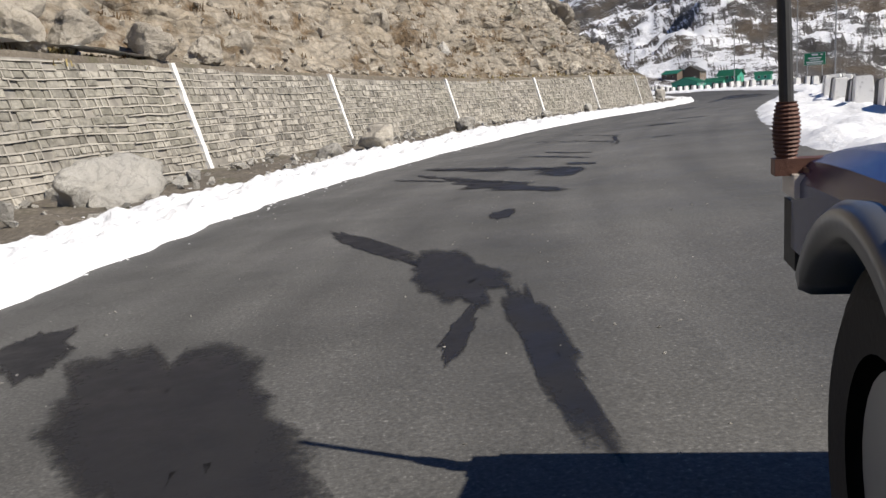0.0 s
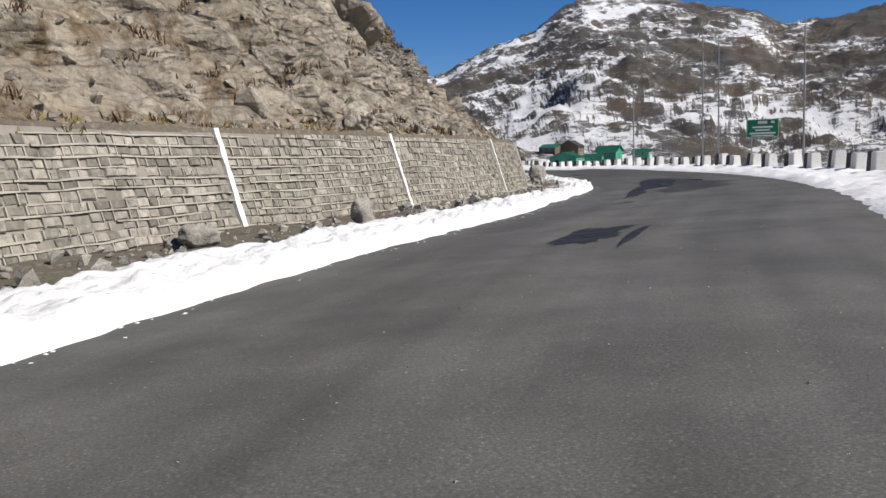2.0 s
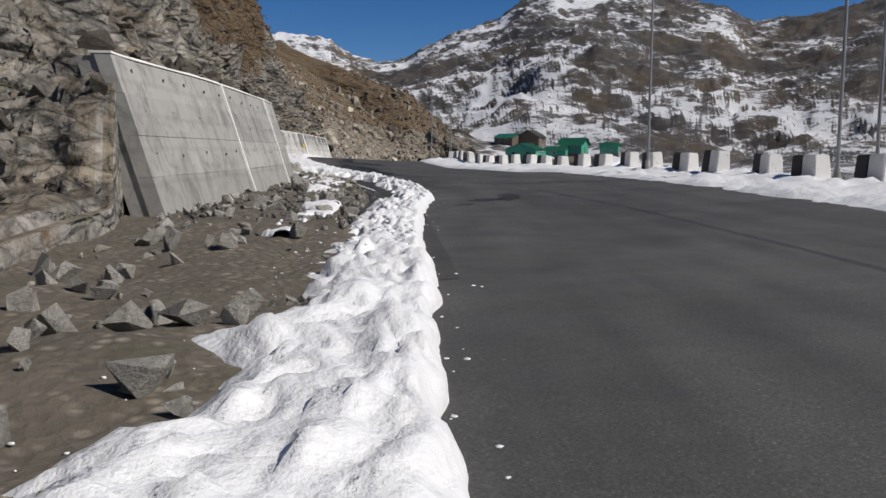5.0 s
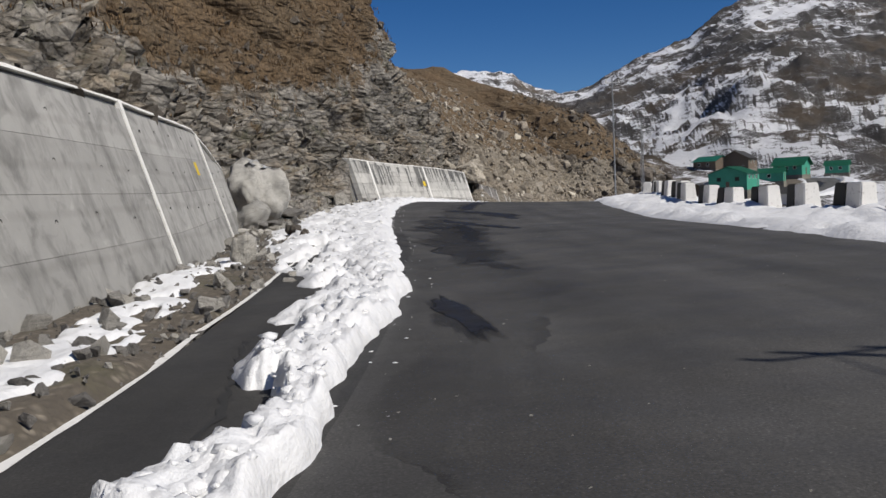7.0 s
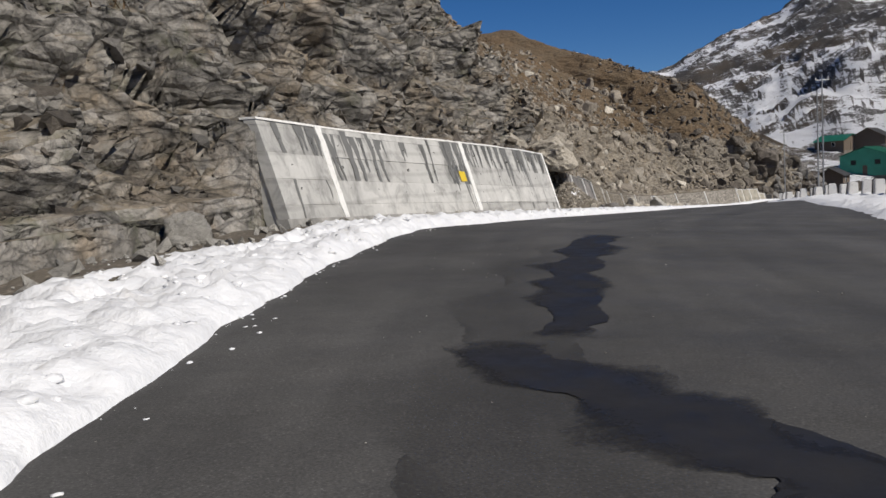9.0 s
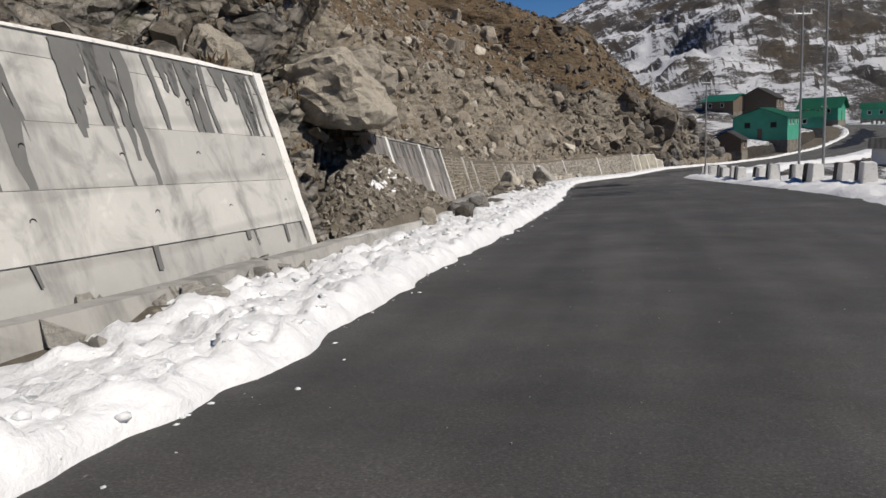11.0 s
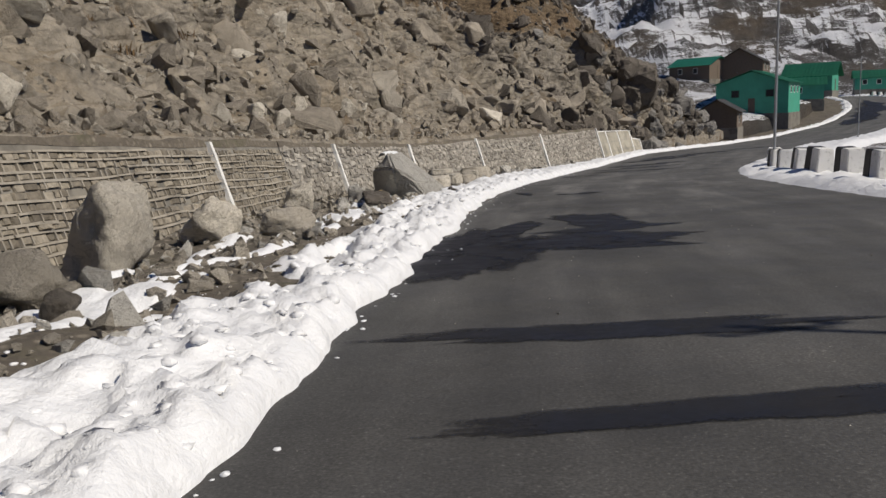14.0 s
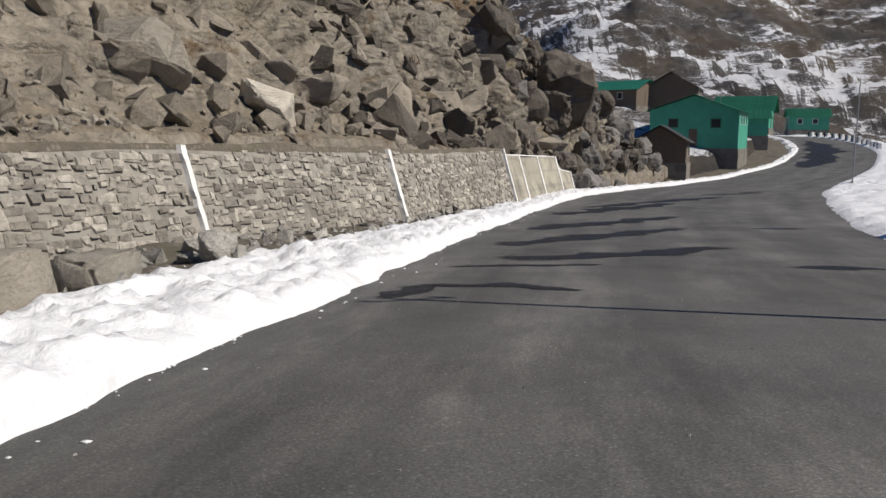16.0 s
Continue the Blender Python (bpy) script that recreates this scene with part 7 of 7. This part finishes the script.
crack(((181.9, -0.1), (181.2, -0.3), (180.4, -0.5), (179.7, -0.76), (179.2, -0.8), (178.5, -1.1)), 0.034, 1)
crack(((182.8, -0.2), (182.2, -0.4), (180.9, -0.95), (180.2, -1.2), (179.6, -1.46)), 0.026, 2)
crack(((179.8, -0.1), (179.4, -0.27), (178.6, -0.55)), 0.02, 3)
crack(((168.0, 1.2), (165.2, 0.6), (164.0, 0.6)), 0.03, 4)

# loose grit left on the tarmac
def on_road(lo, hi):
    def fn(s, r):
        u = lo + (hi - lo) * r.random()
        if fbm(s * 0.25, u * 1.1, 0, 3, 205) < 0.47:
            u = lo + (hi - lo) * r.random()
        return u, float(road_height(s, u)) - 0.004
    return fn


rubble("road_grit", 2600, (60, 128), on_road(-6.4, -0.5), (0.008, 0.026), M_GREY_ROCK, "grit and pebbles scattered over the asphalt", 16)
rubble("road_gravel", 2200, (148, 300), on_road(-6.0, -0.2), (0.008, 0.028), M_GREY_ROCK, "grit scattered over the dark asphalt", 17)


# ---- dry scrub ----
def scrub_stuff(name, count, s_range, behind, height, material, label, seed, density=26, bare=0.47, above=0.0):
    r = random.Random(seed)
    verts, faces = [], []
    for _ in range(count):
        s = s_range[0] + (s_range[1] - s_range[0]) * r.random()
        u = float(wall_u(s)) + behind[0] + (behind[1] - behind[0]) * r.random()
        if fbm(s * 0.12, u * 0.2, 0, 3, 201) < bare:
            continue
        ground = ground_behind(s, u)
        if above and ground < float(scrub_line(s)) + above * r.gauss(0, 0.5):
            continue
        at = spot(s, u, ground - 0.05)
        hgt = height[0] + (height[1] - height[0]) * r.random()
        for _ in range(density):
            a, lean = r.random() * 6.28, 0.15 + 0.75 * r.random()
            root = at + Vector((r.gauss(0, 0.3), r.gauss(0, 0.3), 0)) * hgt * 1.8
            tip = root + Vector((math.cos(a) * lean, math.sin(a) * lean, 1.0)) * hgt * (0.25 + 0.75 * r.random())
            side = Vector((-math.sin(a), math.cos(a), 0)) * (0.010 + 0.028 * hgt)
            mid = root.lerp(tip, 0.55) + Vector((0, 0, 0.1 * hgt))
            i = len(verts)
            verts += [root - side, root + side, mid + side, mid - side, tip]
            faces += [(i, i + 1, i + 2, i + 3), (i + 3, i + 2, i + 4)]
    ob = new(name, mesh_from(name, verts, faces, material))
    return tagged(ob, label, "scrub", kind="stuff")


def straw(name, a, b):
    m = Nodes(name, 0.9)
    m.colour(m.mix(m.island(), a, b))
    return m.mat


M_SCRUB = straw("brown_scrub", (0.045, 0.027, 0.014), (0.19, 0.122, 0.06))
M_GRASS = straw("dry_grass", (0.16, 0.12, 0.045), (0.36, 0.29, 0.13))
scrub_stuff("brown_scrub", 20000, (150, 240), (1.5, 22), (0.14, 0.4), M_SCRUB, "low brown winter scrub on the cliff shoulders", 1, 10, 0.34, 1.0)
scrub_stuff("hill_scrub", 3000, (246, 345), (4, 40), (0.15, 0.4), M_SCRUB, "low brown scrub between the boulders", 2)
scrub_stuff("slope_scrub", 2600, (56, 122), (1.2, 20), (0.10, 0.3), M_SCRUB, "dry brown scrub on the earth slope", 3)
scrub_stuff("dry_grass", 420, (225, 262), (0.8, 6), (0.12, 0.3), M_SCRUB, "dry brown grass above the walls", 4)
scrub_stuff("wall_grass", 300, (60, 134), (0.6, 1.6), (0.1, 0.25), M_GRASS, "dry grass along the wall top", 5)


# ---- the jeep that stands at the start ----
def jeep():
    paint = plain("dark_blue_paint", (0.016, 0.022, 0.09), 0.22, 0.2, 0.1, 2.0, 0)
    grey = plain("grey_paint", (0.12, 0.125, 0.13), 0.3, 0.35, 0.12, 2.0, 0)
    rubber = plain("tyre_rubber", (0.012, 0.012, 0.012), 0.85, 0, 0.2, 8, 0.2)
    rust = plain("rusty_trim", (0.10, 0.045, 0.03), 0.6, 0.2, 0.4, 12, 0.2)
    clear = plain("lamp_glass", (0.55, 0.5, 0.45), 0.15, 0, 0.1, 3, 0)
    j = empty("jeep")
    j.matrix_basis = Matrix.Translation((0, 0, 0.17)) @ pose(0, 0, 0, 0, 0, -20.4)
    x0, x1 = 0.40, 2.0

    def loft(name, sections, mat, label="", parent=None, smooth=False):
        bm = bmesh.new()
        rows = [[bm.verts.new(p) for p in sec] for sec in sections]
        for a, b in zip(rows[:-1], rows[1:]):
            for i in range(len(a) - 1):
                bm.faces.new((a[i], a[i + 1], b[i + 1], b[i]))
        bm.faces.new(rows[0][::-1])
        bm.faces.new(rows[-1])
        bmesh.ops.recalc_face_normals(bm, faces=bm.faces)
        return part(name, bm, mat, parent or j, label, smooth)

    def closed(pts):
        return pts + [pts[0]]

    cx = (x0 + x1) / 2
    secs = []
    for y, z, w in ((0.75, 1.05, 0.66), (1.2, 1.05, 0.66), (1.8, 1.035, 0.65), (2.05, 1.01, 0.63), (2.14, 0.96, 0.6)):
        secs.append(closed([(cx - w, y, z - 0.12), (cx - w, y, z - 0.03), (cx - w + 0.06, y, z), (cx - 0.2, y, z + 0.025), (cx + 0.2, y, z + 0.025), (cx + w - 0.06, y, z), (cx + w, y, z - 0.03), (cx + w, y, z - 0.12)]))
    loft("bonnet", secs, paint, "dark blue bonnet")
    for side, xo in ((-1, x0), (1, x1)):
        secs = []
        for k in range(19):
            y = 0.72 + 1.43 * k / 18
            arch = math.sqrt(max(0.0, 0.47 ** 2 - (y - 1.47) ** 2))
            low = max(0.43 + arch, 0.74 if y > 1.5 else 0.42)
            z = 0.99 - 0.03 * max(0, (y - 1.7) / 0.6) ** 2
            secs.append(closed([(xo, y, low), (xo, y, z - 0.07), (xo - side * 0.03, y, z - 0.02), (xo - side * 0.12, y, z + 0.005), (xo - side * 0.2, y, z + 0.015), (xo - side * 0.2, y, low)]))
        loft("fender", secs, paint, "dark blue front fender, its edge worn")
        secs = []
        for k in range(25):
            a = radians(38 + 112 * k / 24)
            c, d = math.cos(a), math.sin(a)
            secs.append(closed([(xo + side * o, 1.47 + c * r, 0.43 + d * r) for o, r in ((-0.10, 0.50), (0.02, 0.515), (0.045, 0.495), (0.045, 0.455), (0.02, 0.44), (-0.10, 0.44))]))
        loft("wheel_flare", secs, grey, "grey wheel-arch flare", None, True)
    part("grille", box(bmesh.new(), (x0 + 0.2, 2.05, 0.6), (x1 - 0.2, 2.16, 0.93)), M_BLACK, j)
    part("bumper", box(bmesh.new(), (x0, 2.1, 0.69), (x1, 2.24, 0.855)), M_BLACK, j, "black steel bumper")
    for side, xo in ((-1, x0), (1, x1)):
        lamp = part("corner_lamp", box(bmesh.new(), (min(xo - side * 0.015, xo - side * 0.17), 2.03, 0.86), (max(xo - side * 0.015, xo - side * 0.17), 2.19, 0.945)), rust, j, "rusty corner lamp housing")
        part("lens", box(bmesh.new(), (min(xo + side * 0.012, xo - side * 0.12), 2.05, 0.875), (max(xo + side * 0.012, xo - side * 0.12), 2.2, 0.93)), clear, lamp, "pale lamp lens")
        part("head_lamp", tube(bmesh.new(), (xo - side * 0.36, 2.12, 0.8), (xo - side * 0.36, 2.2, 0.8), 0.1, 0.09, 20), clear, j, "round head lamp")
    secs = []
    for xx in (x0 + 0.02, x0 + 0.1, x1 - 0.1, x1 - 0.02):
        top = 1.90 if x0 + 0.05 < xx < x1 - 0.05 else 1.84
        secs.append(closed([(xx, -1.85, 0.45), (xx, 0.74, 0.45), (xx, 0.74, 1.02), (xx, 0.62, 1.06), (xx, 0.25, top - 0.03), (xx, 0.1, top), (xx, -1.8, top), (xx, -1.88, 1.0)]))
    loft("cabin", secs, grey, "grey cabin")
    loft("windscreen", [closed([(x0 + 0.12, 0.615, 1.1), (x0 + 0.12, 0.285, 1.7), (x0 + 0.12, 0.275, 1.69), (x0 + 0.12, 0.6, 1.09)]), closed([(x1 - 0.12, 0.615, 1.1), (x1 - 0.12, 0.285, 1.7), (x1 - 0.12, 0.275, 1.69), (x1 - 0.12, 0.6, 1.09)])], M_GLASS_DARK, "dark windscreen glass")
    for xo, d in ((x0, -1), (x1, 1)):
        for y0, y1 in ((-0.55, 0.28), (-1.6, -0.65)):
            part("side_window", box(bmesh.new(), (xo + 0.02 * -d - 0.012, y0, 1.12), (xo + 0.02 * -d + 0.012, y1, 1.62)), M_GLASS_DARK, j, "dark side window")
            door = part("door", box(bmesh.new(), (xo + 0.02 * -d - 0.01, y0 - 0.02, 0.5), (xo + 0.02 * -d + 0.01, y1 + 0.06, 1.08)), grey, j)
            part("handle", box(bmesh.new(), (xo + 0.02 * -d - 0.03, y0 + 0.03, 0.95), (xo + 0.02 * -d + 0.03, y0 + 0.15, 0.98)), M_BLACK, door)
    for xo, d in ((x0 + 0.135, -1), (x1 - 0.135, 1)):
        for yw in (1.47, -1.15):
            wheel = empty("wheel")
            attach(wheel, j)
            wheel.matrix_basis = Matrix.Translation((xo, yw, 0.43))
            bm = bmesh.new()
            prof = ((-0.11, 0.24), (-0.12, 0.34), (-0.095, 0.405), (0.095, 0.405), (0.12, 0.34), (0.11, 0.24))
            n = 36
            rings = [[bm.verts.new((px, pr * math.cos(2 * math.pi * i / n) * (1 - 0.012 * (i % 2) * (pr > 0.35)), pr * math.sin(2 * math.pi * i / n))) for px, pr in prof] for i in range(n)]
            for i in range(n):
                a, b = rings[i], rings[(i + 1) % n]
                for q in range(5):
                    bm.faces.new((a[q], a[q + 1], b[q + 1], b[q]))
            bmesh.ops.recalc_face_normals(bm, faces=bm.faces)
            part("tyre", bm, rubber, wheel, "black rubber tyre")
            part("rim", tube(bmesh.new(), (d * 0.02, 0, 0), (d * 0.085, 0, 0), 0.245, 0.21, 24), M_STEEL, wheel, "steel rim")
    base = Vector((0.382, 2.12, 0.945))
    part("antenna_bracket", box(bmesh.new(), base + Vector((-0.03, -0.03, -0.02)), base + Vector((0.12, 0.03, 0.02))), rust, j)
    coil = bmesh.new()
    rings = []
    for k in range(57):
        z, r = 0.02 + 0.0024 * k, 0.020 + 0.012 * math.sin(math.pi * (k + 6) / 68) + 0.0022 * math.cos(k * math.pi / 2)
        rings.append([coil.verts.new(base + Vector((r * math.cos(a * math.pi / 8), r * math.sin(a * math.pi / 8), z))) for a in range(16)])
    for lower, upper in zip(rings[:-1], rings[1:]):
        for a in range(16):
            coil.faces.new((lower[a], lower[(a + 1) % 16], upper[(a + 1) % 16], upper[a]))
    coil.faces.new(rings[0][::-1])
    coil.faces.new(rings[-1])
    antenna = part("antenna", tube(bmesh.new(), base + Vector((0, 0, 0.15)), base + Vector((-0.014, 0.0, 0.58)), 0.017, 0.0155, 12), M_BLACK, j, "thick black whip antenna")
    part("spring", coil, rust, antenna, "ribbed copper-coloured spring base")
    part("tip", tube(bmesh.new(), base + Vector((-0.014, 0, 0.58)), base + Vector((-0.015, 0, 0.62)), 0.0165, 0.0165, 10), M_STEEL, antenna)
    return tagged(j, "dark blue and grey jeep standing on the asphalt", "car")


jeep()


# ---- lay everything on the road's long profile ----
def settle(ob, done):
    """Ground-following sheets and walls bend with the profile, things standing on it move as they are."""
    if ob.name.split(".")[0] in ("ground", "mountain", "sun", "Camera") or ob.type in ("CAMERA", "LIGHT"):
        return
    m = ob.matrix_basis
    if m == Matrix.Identity(4):
        if ob.type == "MESH" and ob.data.name not in done:
            done.add(ob.data.name)
            co = np.zeros(len(ob.data.vertices) * 3)
            ob.data.vertices.foreach_get("co", co)
            co = co.reshape(-1, 3)
            co[:, 2] += settled(co[:, 0], co[:, 1])
            ob.data.vertices.foreach_set("co", co.ravel())
            ob.data.update()
        for child in ob.children:
            settle(child, done)
    else:
        m = m.copy()
        m.translation.z += float(settled(m.translation.x, m.translation.y))
        ob.matrix_basis = m


laid = set()
for ob in list(scene.objects):
    if ob.parent is None:
        settle(ob, laid)
